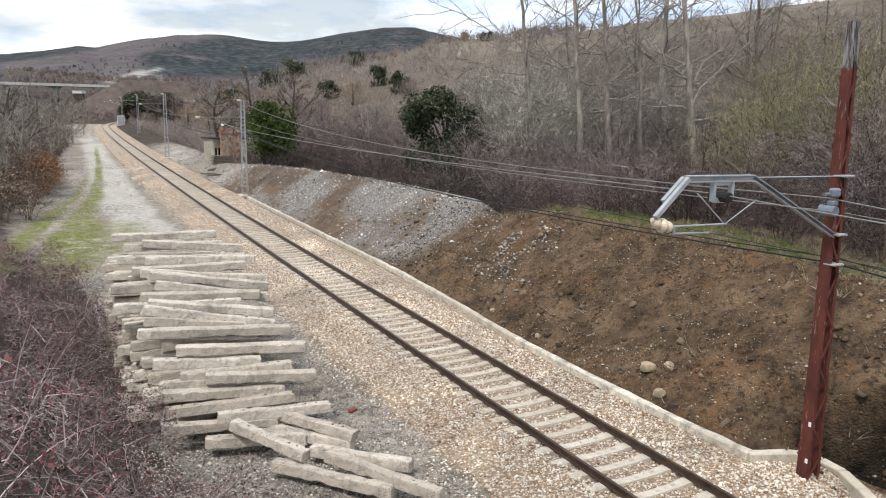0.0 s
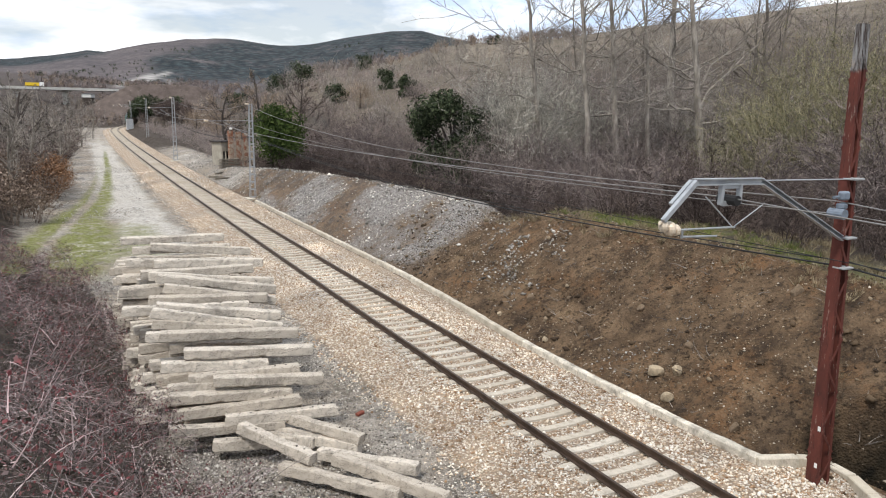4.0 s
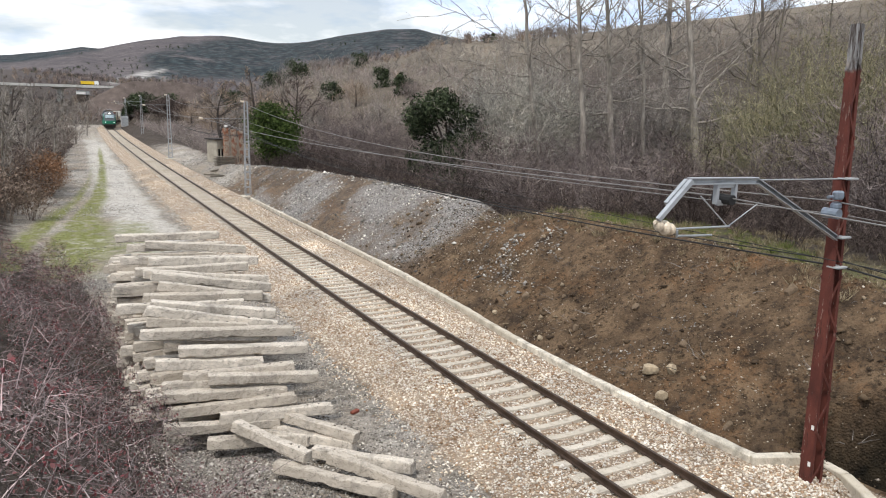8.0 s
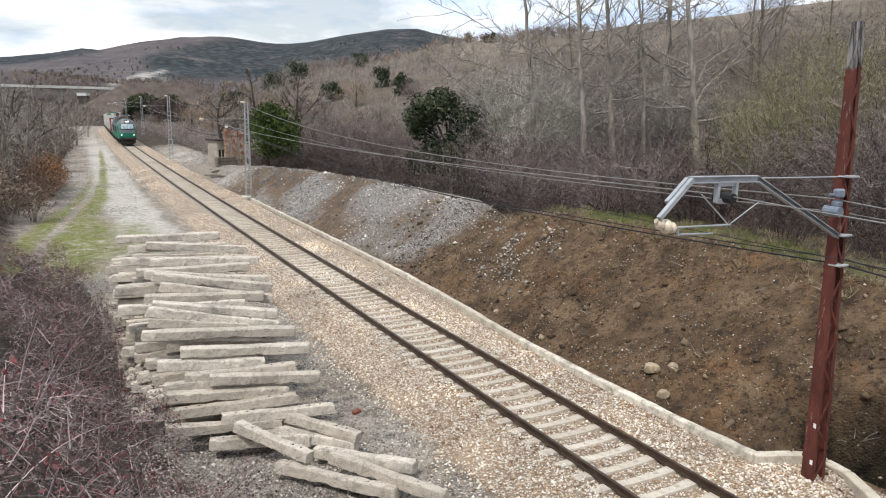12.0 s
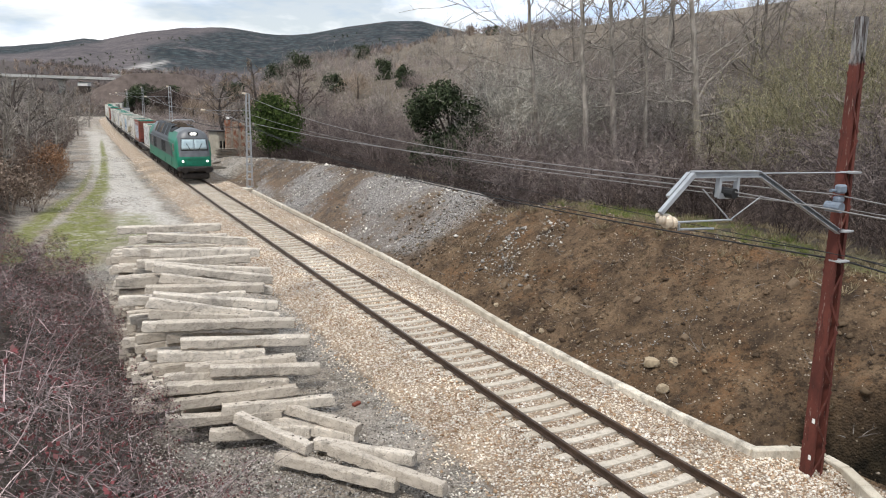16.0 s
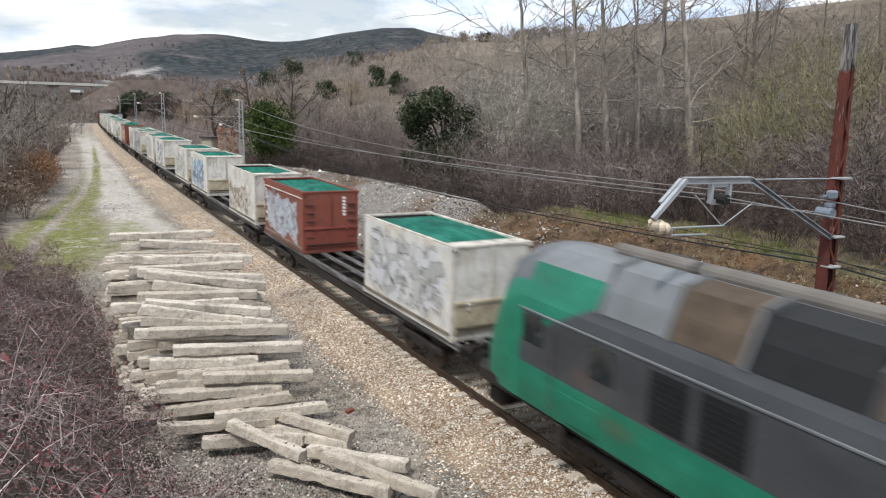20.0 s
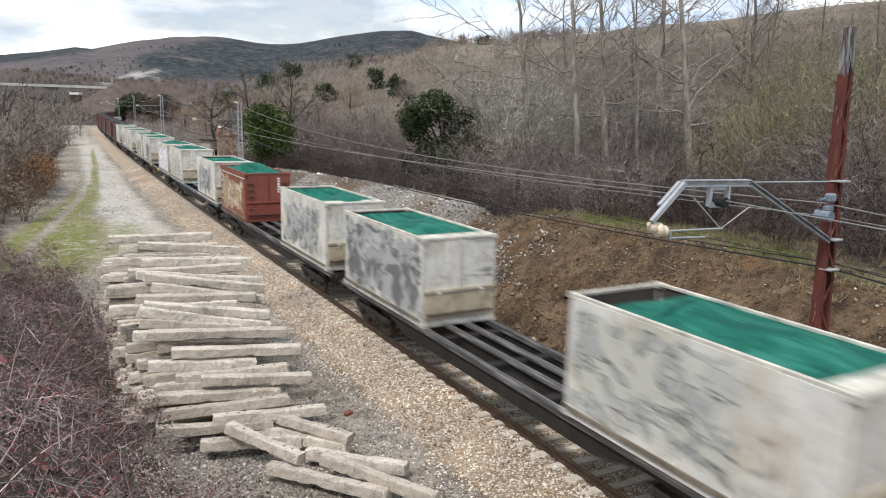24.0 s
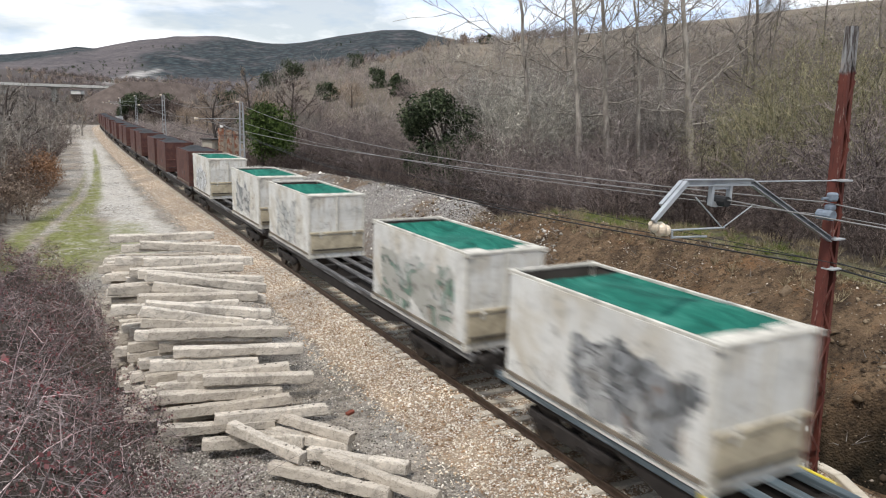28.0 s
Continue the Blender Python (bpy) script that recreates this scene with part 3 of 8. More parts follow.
for side in (-1, 1):
    strip("rail", [(u + side * GAUGE, z) for u, z in RAIL], -14, 330, 2.0, [rail_mat], track)

# sleepers of the line
tie_mat = concrete("line_sleeper_concrete", (0.52, 0.47, 0.4), 0.3)


def tie_mesh():
    bm = bmesh.new()
    rows = [(-1.3, 0.12, -0.17), (-0.72, 0.12, -0.165), (-0.35, 0.1, -0.2), (0.35, 0.1, -0.2), (0.72, 0.12, -0.165), (1.3, 0.12, -0.17)]
    rings = []
    for x, w, z in rows:
        rings.append([bm.verts.new(c) for c in ((x, -w - 0.03, -0.36), (x, w + 0.03, -0.36), (x, w, z), (x, -w, z))])
    for a, b in zip(rings, rings[1:]):
        for i in range(4):
            bm.faces.new((a[i], a[(i + 1) % 4], b[(i + 1) % 4], b[i]))
    bm.faces.new(rings[0]), bm.faces.new(rings[-1][::-1])
    bmesh.ops.recalc_face_normals(bm, faces=bm.faces)
    me = bpy.data.meshes.new("sleeper")
    bm.to_mesh(me)
    bm.free()
    me.materials.append(tie_mat)
    return me


tie = tie_mesh()
rng = np.random.RandomState(11)
for i in range(300):
    ob = new("sleeper", tie)
    ob.parent = track
    ob.matrix_world = track_pose(-6 + 0.605 * i, 0, rng.uniform(-0.012, 0.006), rng.uniform(-0.6, 0.6))
vs = np.array([v.co for v in tie.vertices])
fs = np.array([p.vertices for p in tie.polygons])
co, fa = [], []
for i in range(250):
    m = np.array(track_pose(-6 + 0.605 * (300 + i)))
    co.append(vs @ m[:3, :3].T + m[:3, 3])
    fa.append(fs + i * len(vs))
tagged(mesh_part("far_sleepers", mesh_of("far_sleepers", np.concatenate(co), np.concatenate(fa), 4), tie_mat, track), kind="stuff")

# low concrete wall that holds the ballast
wall_mat = concrete("kerb_concrete", (0.6, 0.55, 0.465), 0.6, 2.6)


def kerb_shift(s):
    return float(np.interp(s, [4, 6, 10, 14, 18, 24, 32, 60], [2.62, 2.5, 2.43, 2.5, 2.8, 3.08, 3.1, 3.05]))


kerb = thing("ballast_wall", "low weathered concrete wall holding back the ballast", "wall", kind="structure")
for i in range(16):
    a = 4.3 + i * 3.0
    strip("wall_block", [(0.0, -0.75), (0.22, -0.75), (0.22, 0.02), (0.19, 0.05), (0.03, 0.05), (0.0, 0.02)], a, a + 2.985, 0.4264, wall_mat, kerb, 0.03, kerb_shift)

# ---- the train ----
dark_steel = plain("underframe_steel", (0.026, 0.022, 0.02), 0.8, 0.1, 0.55, 2.0, 0.4)
wheel_steel = plain("wheel_steel", (0.07, 0.055, 0.045), 0.55, 0.5, 0.3, 3.0, 0.2)
def worn_steel(name, c, edge):
    """Dark dusty steel, rubbed pale in long streaks."""
    m = Mat(name, 0.7, 0.1, 0.35)
    v, s = m.coords(), m.coords(scale=(6, 0.35, 6))
    col = m.ramp(m.noise(1.3, 6, 0.7, v), (0.3, tuple(x * 0.5 for x in c)), (0.7, tuple(x * 1.3 for x in c)))
    col = m.mix(m.math("MULTIPLY", m.grey(m.noise(1.6, 5, 0.7, s), 0.5, 0.62), 0.8), col, edge)
    col = m.mix(m.math("MULTIPLY", m.grey(m.noise(2.2, 5, 0.75, v), 0.56, 0.7), 0.6), col, (0.09, 0.055, 0.035))
    m.color(col).bump(m.noise(14.0, 4, 0.7, v), 0.3, 0.006)
    return m.m


sill_steel = worn_steel("wagon_sill_paint", (0.07, 0.068, 0.068), (0.24, 0.235, 0.23))
blue_steel = worn_steel("blue_wagon_paint", (0.08, 0.105, 0.12), (0.21, 0.235, 0.25))
yellow_paint = plain("yellow_paint", (0.62, 0.5, 0.05), 0.6, 0, 0.2, 4.0)
black_rubber = plain("black_grille", (0.012, 0.013, 0.014), 0.6, 0, 0.4, 6.0, 0.3)
roof_grey = plain("roof_grey", (0.16, 0.172, 0.182), 0.42, 0.1, 0.3, 1.1, 0.2)
roof_dirt = plain("roof_rust", (0.09, 0.068, 0.05), 0.9, 0.1, 0.55, 2.2, 0.5)
beige_box = plain("roof_beige", (0.15, 0.138, 0.125), 0.75, 0, 0.3, 1.4, 0.2)


galv = plain("galvanised_steel", (0.42, 0.44, 0.46), 0.5, 0.5, 0.25, 3.0, 0.15)


def lamp_material(name, power):
    m = Mat(name, 0.3)
    m.color((0.9, 0.9, 0.85))
    m.b.inputs["Emission Color"].default_value = (1.0, 0.97, 0.9, 1)
    m.b.inputs["Emission Strength"].default_value = power
    return m.m


head_lamp = lamp_material("head_lamp", 2.2)


def glass_material():
    m = Mat("sky_pale_glass", 0.06, 0.0, 0.7)
    v = m.coords()
    # opaque pale blue-grey stands in for the sky mirrored in the panes
    m.color(m.ramp(m.noise(1.2, 3, 0.5, v), (0.3, (0.26, 0.35, 0.38)), (0.7, (0.42, 0.52, 0.56))))
    m.b.inputs["Coat Weight"].default_value = 0.6
    return m.m


sky_pale_glass = glass_material()
side_glass = Mat("side_glass", 0.08, 0.0, 0.6).color((0.02, 0.025, 0.027)).m


def loco_paint():
    """Green ends and skirt, a grey field with slanted ends between."""
    m = Mat("loco_paint", 0.42, 0.0, 0.45)
    o = m.tc.outputs["Object"]
    y, z = m.axis(o, 1), m.axis(o, 2)
    rise = m.math("SUBTRACT", z, 1.92)
    front = m.math("GREATER_THAN", m.math("SUBTRACT", y, m.math("MULTIPLY", rise, 2.6)), 1.9)
    rear = m.math("LESS_THAN", m.math("ADD", y, m.math("MULTIPLY", rise, 1.9)), 21.6)
    field_ = m.math("MULTIPLY", m.math("MULTIPLY", front, rear), m.math("GREATER_THAN", rise, 0.0))
    v = m.coords(scale=(1, 0.5, 1))
    n, f = m.noise(1.3, 6, 0.7, v), m.noise(14.0, 4, 0.7, v)
    green = m.ramp(n, (0.25, (0.005, 0.1, 0.06)), (0.55, (0.008, 0.165, 0.1)), (0.8, (0.025, 0.225, 0.148)))
    grey = m.ramp(n, (0.3, (0.036, 0.039, 0.044)), (0.7, (0.066, 0.07, 0.077)))
    c = m.mix(field_, green, grey)
    low = m.math("MULTIPLY", m.grey(m.noise(0.9, 5, 0.7, v), 0.55, 0.68), m.grey(m.noise(0.5, 2, 0.5, v), 0.5, 0.6))
    c = m.mix(m.math("MULTIPLY", low, 0.6), c, (0.12, 0.075, 0.045))
    c = m.mix(m.math("MULTIPLY", m.grey(f, 0.6, 0.85), 0.4), c, (0.1, 0.1, 0.085))
    m.color(c).bump(f, 0.08, 0.004).rough(n, 0.35, 0.55)
    return m.m


def front_paint():
    """The cab front: green below and round the sides, grey over the windscreen."""
    m = Mat("loco_front_paint", 0.42, 0.0, 0.45)
    o = m.tc.outputs["Object"]
    x, z = m.axis(o, 0), m.axis(o, 2)
    ax = m.math("ABSOLUTE", x)
    grey_zone = m.math("MULTIPLY", m.math("GREATER_THAN", z, 2.12), m.math("LESS_THAN", ax, 1.26))
    n = m.noise(2.0, 5, 0.7, m.coords())
    green = m.ramp(n, (0.3, (0.005, 0.12, 0.072)), (0.7, (0.012, 0.21, 0.125)))
    grey = m.ramp(n, (0.3, (0.075, 0.08, 0.088)), (0.7, (0.13, 0.137, 0.148)))
    m.color(m.mix(grey_zone, green, grey))
    return m.m


def loft(bm, sections, mats=None, close=True):
    rings = [[bm.verts.new(p) for p in sec] for sec in sections]
    n = len(rings[0])
    for a, b in zip(rings, rings[1:]):
        for i in range(n if close else n - 1):
            f = bm.faces.new((a[i], b[i], b[(i + 1) % n], a[(i + 1) % n]))
            if mats:
                f.material_index = mats(i)
            f.smooth = False
    return rings


def wheelset(r=0.46):
    bm = bmesh.new()
    for sx in (-1, 1):
        x = sx * 0.835
        rod(bm, (x - 0.065, 0, 0), (x + 0.065, 0, 0), r, n=20)
        rod(bm, (x - sx * 0.075, 0, 0), (x - sx * 0.045, 0, 0), r + 0.03, n=20)
        for k in range(4):
            a = k * math.pi / 2
            rod(bm, (x + sx * 0.066, 0.26 * math.cos(a), 0.26 * math.sin(a)), (x + sx * 0.075, 0.26 * math.cos(a), 0.26 * math.sin(a)), 0.06, n=8)
    rod(bm, (-0.98, 0, 0), (0.98, 0, 0), 0.08, n=10)
    me = bpy.data.meshes.new("wheelset")
    bm.to_mesh(me)
    bm.free()
    me.materials.append(wheel_steel)
    return me


WHEELS = []  # each wheelset with its radius and its place in its bogie


def bogie(parent, y, axles, r, half=0.98):
    bm = bmesh.new()
    span = max(axles) + 0.55
    for sx in (-1, 1):
        x = sx * half
        box(bm, x - 0.06, x + 0.06, -span, span, r + 0.02, r + 0.2, 0.02)
        box(bm, x - 0.07, x + 0.07, -0.45, 0.45, r - 0.12, r + 0.22, 0.03)
        for a in axles:
            box(bm, x - 0.09, x + 0.09, a - 0.16, a + 0.16, r - 0.14, r + 0.16, 0.03)
            for d in (-0.3, 0.3):
                rod(bm, (x, a + d, r - 0.05), (x, a + d, r + 0.22), 0.07, n=8)
    for yy in (-span + 0.1, 0, span - 0.1):
        box(bm, -half, half, yy - 0.12, yy + 0.12, r + 0.05, r + 0.22)
    b = part("bogie", bm, dark_steel, parent)
    b.location = (0, y, 0)
    me = wheelset(r)
    for a in axles:
        w = new("wheelset", me)
        w.parent = b
        w.location = (0, a, r)
        WHEELS.append((w, r, a))
    return b


def nose_y(x, z):
    """How far back the cab front lies at x and z."""
    x = abs(x)
    k = (z - 1.02) / (float(np.interp(x, [0, 0.55, 1.08, 1.40, 1.46], [4.42, 4.36, 4.1, 3.36, 3.1])) - 1.02)
    y = float(np.interp(k, [0.29, 0.36, 0.48, 0.62, 0.75, 0.85, 0.92, 0.975, 1.0], [0.05, 0.1, 0.22, 0.36, 0.52, 0.68, 0.84, 1.02, 1.3]))
    return y + 0.22 * (x / 1.46) ** 4 * (1.72 - y) / 1.7


def build_locomotive():
    loco = thing("locomotive", "green and grey diesel locomotive with lit headlights, dusty skirt", "locomotive")
    L = 22.3
    # cross-section: left skirt, side, shoulder, roof
    half = [(-1.43, 1.02), (-1.46, 1.5), (-1.46, 3.1), (-1.40, 3.36), (-1.08, 4.1), (-0.55, 4.36), (0, 4.42)]
    prof = half + [(-x, z) for x, z in half[-2::-1]]
    bm = bmesh.new()
    ys = [1.7, 2.0, 6.0, 11.0, 16.0, 18.2, 20.4, 20.6]

    def sec(y):
        pinch = np.interp(y, [20.9, 21.6], [1.0, 1.0])
        return [(x * pinch, y, z) for x, z in prof]

    rings = loft(bm, [sec(y) for y in ys], close=False)
    bm.faces.new(rings[-1])
    bmesh.ops.recalc_face_normals(bm, faces=bm.faces)
    for f in bm.faces:
        c = f.calc_center_median()
        f.material_index = 1 if c.z > (3.85 if c.y < 17.5 else 4.15) else 0
    side_paint = loco_paint()
    part("body", bm, [side_paint, roof_grey], loco, "green skirt and ends with a dark grey slanted field")
    # noses at both ends, leaning back to the roof
    for end in (0, 1):
        bm = bmesh.new()
        cuts = [(1.72, 1.0, 1.0), (1.3, 1.0, 0.995), (1.02, 0.995, 0.975), (0.84, 0.985, 0.92), (0.68, 0.975, 0.85), (0.52, 0.965, 0.75), (0.36, 0.955, 0.62), (0.22, 0.94, 0.48), (0.1, 0.915, 0.36), (0.05, 0.88, 0.29)]
        rings = loft(bm, [[(x * w, y + 0.22 * abs(x / 1.46) ** 4 * (1.72 - y) / 1.7, 1.02 + (z - 1.02) * k) for x, z in prof] for y, w, k in cuts], close=False)
        bm.faces.new(rings[-1])
        bmesh.ops.recalc_face_normals(bm, faces=bm.faces)
        if end:
            bmesh.ops.rotate(bm, verts=bm.verts, cent=(0, L / 2, 0), matrix=Matrix.Rotation(math.pi, 3, "Z"))
        nose = part("cab_nose", bm, front_paint(), loco, "rounded green nose, grey round the windscreen", True)
        flip = Matrix.Translation((0, L / 2, 0)) @ Matrix.Rotation(math.pi, 4, "Z") @ Matrix.Translation((0, -L / 2, 0)) if end else Matrix()

        def face_on(name, pts, thick, material, label=""):
            """A slab set on the nose, its corners given by (x, y, z)."""
            bm = bmesh.new()
            a = [bm.verts.new(p) for p in pts]
            b = [bm.verts.new((p[0], p[1] + thick, p[2])) for p in pts]
            n = len(pts)
            bm.faces.new(a)
            bm.faces.new(b[::-1])
            for i in range(n):
                bm.faces.new((a[i], b[i], b[(i + 1) % n], a[(i + 1) % n]))
            bmesh.ops.recalc_face_normals(bm, faces=bm.faces)
            bm.transform(flip)
            return part(name, bm, material, nose, label)

        for sx in (-1, 1):
            for name, za, zb, xa, xb, out, mat, words in (("windscreen_frame", 2.64, 3.62, 0.0, 1.1, 0.012, black_rubber, "black rubber windscreen surround"), ("windscreen", 2.72, 3.55, 0.012, 1.04, 0.03, sky_pale_glass, "windscreen pane with the sky's pale reflection in its colour")):
                bm = bmesh.new()
                layers = []
                for off in (-out, 0.05):
                    layers.append([[bm.verts.new((sx * (xa + (xb - 0.07 * j / 4 - xa) * i / 5), nose_y(xa + (xb - 0.07 * j / 4 - xa) * i / 5, za + (zb - za) * j / 4) + off, za + (zb - za) * j / 4)) for i in range(6)] for j in range(5)])
                for g in layers:
                    for j in range(4):
                        for i in range(5):
                            bm.faces.new((g[j][i], g[j][i + 1], g[j + 1][i + 1], g[j + 1][i])).smooth = True
                rim = lambda g: [g[0][i] for i in range(6)] + [g[j][5] for j in range(1, 5)] + [g[4][i] for i in range(4, -1, -1)] + [g[j][0] for j in range(3, 0, -1)]
                ra, rb = rim(layers[0]), rim(layers[1])
                for i in range(len(ra)):
                    bm.faces.new((ra[i], rb[i], rb[(i + 1) % len(ra)], ra[(i + 1) % len(ra)]))
                bmesh.ops.recalc_face_normals(bm, faces=bm.faces)
                bm.transform(flip)
                part(name, bm, mat, nose, words)
            bm = bmesh.new()
            rod(bm, (sx * 0.99, 0.03, 1.74), (sx * 0.99, 0.3, 1.74), 0.085, n=16)
            bm.transform(flip)
            part("headlight", bm, head_lamp if not end else sky_pale_glass, nose, "round white headlight" if not end else "unlit tail lamp")
            bm = bmesh.new()
            rod(bm, (sx * 0.94, -0.52, 1.05), (sx * 0.94, 0.4, 1.05), 0.11, n=12)
            rod(bm, (sx * 0.94, -0.6, 1.05), (sx * 0.94, -0.52, 1.05), 0.27, n=16)
            bm.transform(flip)
            part("buffer", bm, dark_steel, loco)
            bm = bmesh.new()
            bar(bm, (sx * 0.3, nose_y(0.3, 2.62) - 0.06, 2.62), (sx * 0.62, nose_y(0.62, 3.2) - 0.06, 3.2), 0.035, 0.035)
            bm.transform(flip)
            part("wiper", bm, black_rubber, nose)
        bm = bmesh.new()
        box(bm, -0.26, 0.26, 0.58, 1.0, 3.9, 4.1, 0.06)
        bm.transform(flip)
        pod = bmesh.new()
        box(pod, -0.4, 0.4, 0.64, 1.2, 3.84, 4.16, 0.07)
        pod.transform(flip)
        part("lamp_pod", pod, black_rubber, nose, "dark housing round the top lamp")
        part("top_light", bm, head_lamp if not end else sky_pale_glass, nose, "white lamp over the windscreen")
        bm = bmesh.new()
        box(bm, -1.4, 1.4, -0.22, 1.6, 0.84, 1.3, 0.12)
        box(bm, -1.12, 1.12, -0.12, 0.6, 0.24, 0.8, 0.12)
        box(bm, -0.18, 0.18, -0.4, 0.2, 0.92, 1.16, 0.03)
        for sx in (-1, 1):
            rod(bm, (sx * 0.45, -0.05, 0.95), (sx * 0.4, -0.16, 0.45), 0.03)
        bm.transform(flip)
        part("plough", bm, dark_steel, loco, "black bumper beam with coupling hook and plough")
    # side openings
    for sx in (-1, 1):
        for name, y0, y1, z0, z1, mat in (
            ("cab_window", 1.75, 2.6, 2.4, 3.06, side_glass), ("cab_window", 19.8, 20.5, 2.4, 3.06, side_glass), ("side_window", 17.6, 18.3, 2.3, 3.0, side_glass),
            ("air_grille", 14.6, 15.6, 2.0, 3.0, black_rubber), ("air_grille", 15.8, 16.7, 2.0, 3.0, black_rubber), ("air_grille", 7.6, 8.9, 2.0, 3.0, black_rubber), ("air_grille", 9.1, 10.4, 2.0, 3.0, black_rubber)):
            bm = bmesh.new()
            x = sx * 1.455
            box(bm, x - 0.022, x + 0.022, y0, y1, z0, z1, 0.01)
            if mat is black_rubber:
                for k in range(8):
                    zz = z0 + 0.08 + k * (z1 - z0 - 0.12) / 8
                    box(bm, x - 0.035, x + 0.035, y0 + 0.05, y1 - 0.05, zz, zz + 0.03)
            part(name, bm, mat, loco)
        for yd in (3.0, 19.4):
            bm = bmesh.new()
            for dz in (1.25, 2.9):
                rod(bm, (sx * 1.46, yd, dz), (sx * 1.52, yd, dz), 0.015)
            rod(bm, (sx * 1.52, yd, 1.25), (sx * 1.52, yd, 2.9), 0.016)
            part("handrail", bm, sill_steel, loco)
        bm = bmesh.new()
        box(bm, sx * 1.46 - 0.02, sx * 1.46 + 0.02, 1.6, 20.6, 3.08, 3.13, 0.01)
        part("cant_rail", bm, roof_grey, loco)
        # sloped roof hoods and dark grilles along the shoulder
        for y0, y1, mat in ((6.6, 8.7, black_rubber), (8.8, 11.1, black_rubber), (11.2, 12.9, roof_dirt), (13.0, 14.9, black_rubber), (15.0, 16.5, roof_dirt), (16.6, 18.2, roof_grey)):
            bm = bmesh.new()
            pts = [(1.33, 3.56), (1.17, 4.0), (0.95, 4.4), (0.4, 4.52), (0.4, 4.2), (1.1, 3.6)]
            loft(bm, [[(sx * x, y, z) for x, z in pts] for y in (y0, y1)])
            bm.faces.ensure_lookup_table()
            ends = [list({v for f in bm.faces for v in f.verts if abs(v.co.y - yy) < 1e-5}) for yy in (y0, y1)]
            bmesh.ops.contextual_create(bm, geom=[e for e in bm.edges if all(abs(v.co.y - y0) < 1e-5 for v in e.verts)])
            bmesh.ops.contextual_create(bm, geom=[e for e in bm.edges if all(abs(v.co.y - y1) < 1e-5 for v in e.verts)])
            bmesh.ops.recalc_face_normals(bm, faces=bm.faces)
            part("roof_hood", bm, mat, loco)
        # black hatch behind the cab and lifting ribs between the hoods
        for y0, y1 in ((4.35, 6.4),):
            bm = bmesh.new()
            loft(bm, [[(sx * x, y, z) for x, z in ((1.18, 3.94), (1.1, 4.14), (0.55, 4.42), (0.5, 4.26))] for y in (y0, y1)])
            bmesh.ops.holes_fill(bm, edges=bm.edges[:])
            bmesh.ops.recalc_face_normals(bm, faces=bm.faces)
            part("roof_hatch", bm, black_rubber, loco, "black hatch in the roof")
        for yy in (6.55, 8.75, 11.15, 14.95, 16.55, 18.25):
            bm = bmesh.new()
            bar(bm, (sx * 1.35, yy, 3.54), (sx * 0.95, yy, 4.43), 0.07, 0.09)
            bar(bm, (sx * 0.95, yy, 4.43), (sx * 0.4, yy, 4.55), 0.07, 0.09)
            part("roof_rib", bm, roof_grey, loco)
        for y0, y1 in ((3.6, 4.6), (8.0, 9.4), (12.8, 14.2), (18.0, 19.0)):
            bm = bmesh.new()
            box(bm, sx * 1.468 - 0.012, sx * 1.468 + 0.012, y0, y1, 1.14, 1.7, 0.008)
            part("side_locker", bm, side_paint, loco, "dusty locker door in the skirt")
        for yy in (5.0, 17.3):
            for d in (-1.9, 1.9):
                bm = bmesh.new()
                box(bm, sx * 1.36 - 0.05, sx * 1.36 + 0.05, yy + d - 0.16, yy + d + 0.16, 0.3, 0.95, 0.03)
                part("sand_box", bm, dark_steel, loco)
    bm = bmesh.new()
    rod(bm, (0.15, 13.5, 4.5), (0.15, 19.4, 4.46), 0.16, n=14)
    part("roof_pipe", bm, beige_box, loco, "dusty beige pipe along the roof")
    bm = bmesh.new()
    box(bm, -0.38, 0.38, 6.8, 13.2, 4.3, 4.52, 0.04)
    gear = part("roof_gear", bm, roof_dirt, loco, "rusty cooling gear on the roof")
    rr = np.random.RandomState(4)
    for k in range(26):
        yy, xx = rr.uniform(6.7, 12.6), rr.uniform(-0.55, 0.55)
        bm = bmesh.new()
        rod(bm, (xx, yy, 4.52 + rr.uniform(0, 0.12)), (xx + rr.uniform(-0.35, 0.35), yy + rr.uniform(0.4, 1.6), 4.54 + rr.uniform(0, 0.16)), rr.uniform(0.02, 0.05), n=6)
        part("cooling_pipe", bm, roof_dirt, gear)
    for k in range(7):
        yy = 7.0 + k * 0.86
        bm = bmesh.new()
        box(bm, -0.5 + 0.1 * (k % 3), 0.5, yy, yy + 0.3, 4.46, 4.58 + 0.06 * (k % 2), 0.02)
        part("cooling_box", bm, roof_dirt, gear)
    # folded current collector
    bm = bmesh.new()
    for sx in (-0.6, 0.6):
        rod(bm, (sx, 4.4, 4.42), (sx, 6.6, 4.42), 0.04)
    for yy in (4.5, 5.4, 6.5):
        rod(bm, (-0.7, yy, 4.44), (0.7, yy, 4.44), 0.04)
    pan = part("current_collector", bm, roof_dirt, loco, "rusty folded pantograph")
    for sx in (-0.6, 0.6):
        for a, b, r in (((sx, 6.4, 4.46), (sx * 0.8, 4.3, 4.76), 0.035), ((sx * 0.8, 4.3, 4.76), (sx * 0.7, 6.0, 4.98), 0.028)):
            bm = bmesh.new()
            rod(bm, a, b, r)
            part("collector_arm", bm, roof_dirt, pan)
        for yy in (4.5, 6.4):
            bm = bmesh.new()
            rod(bm, (sx, yy, 4.2), (sx, yy, 4.46), 0.07, n=8)
            part("collector_foot", bm, roof_dirt, pan)
    for yy in (5.8, 6.15):
        bm = bmesh.new()
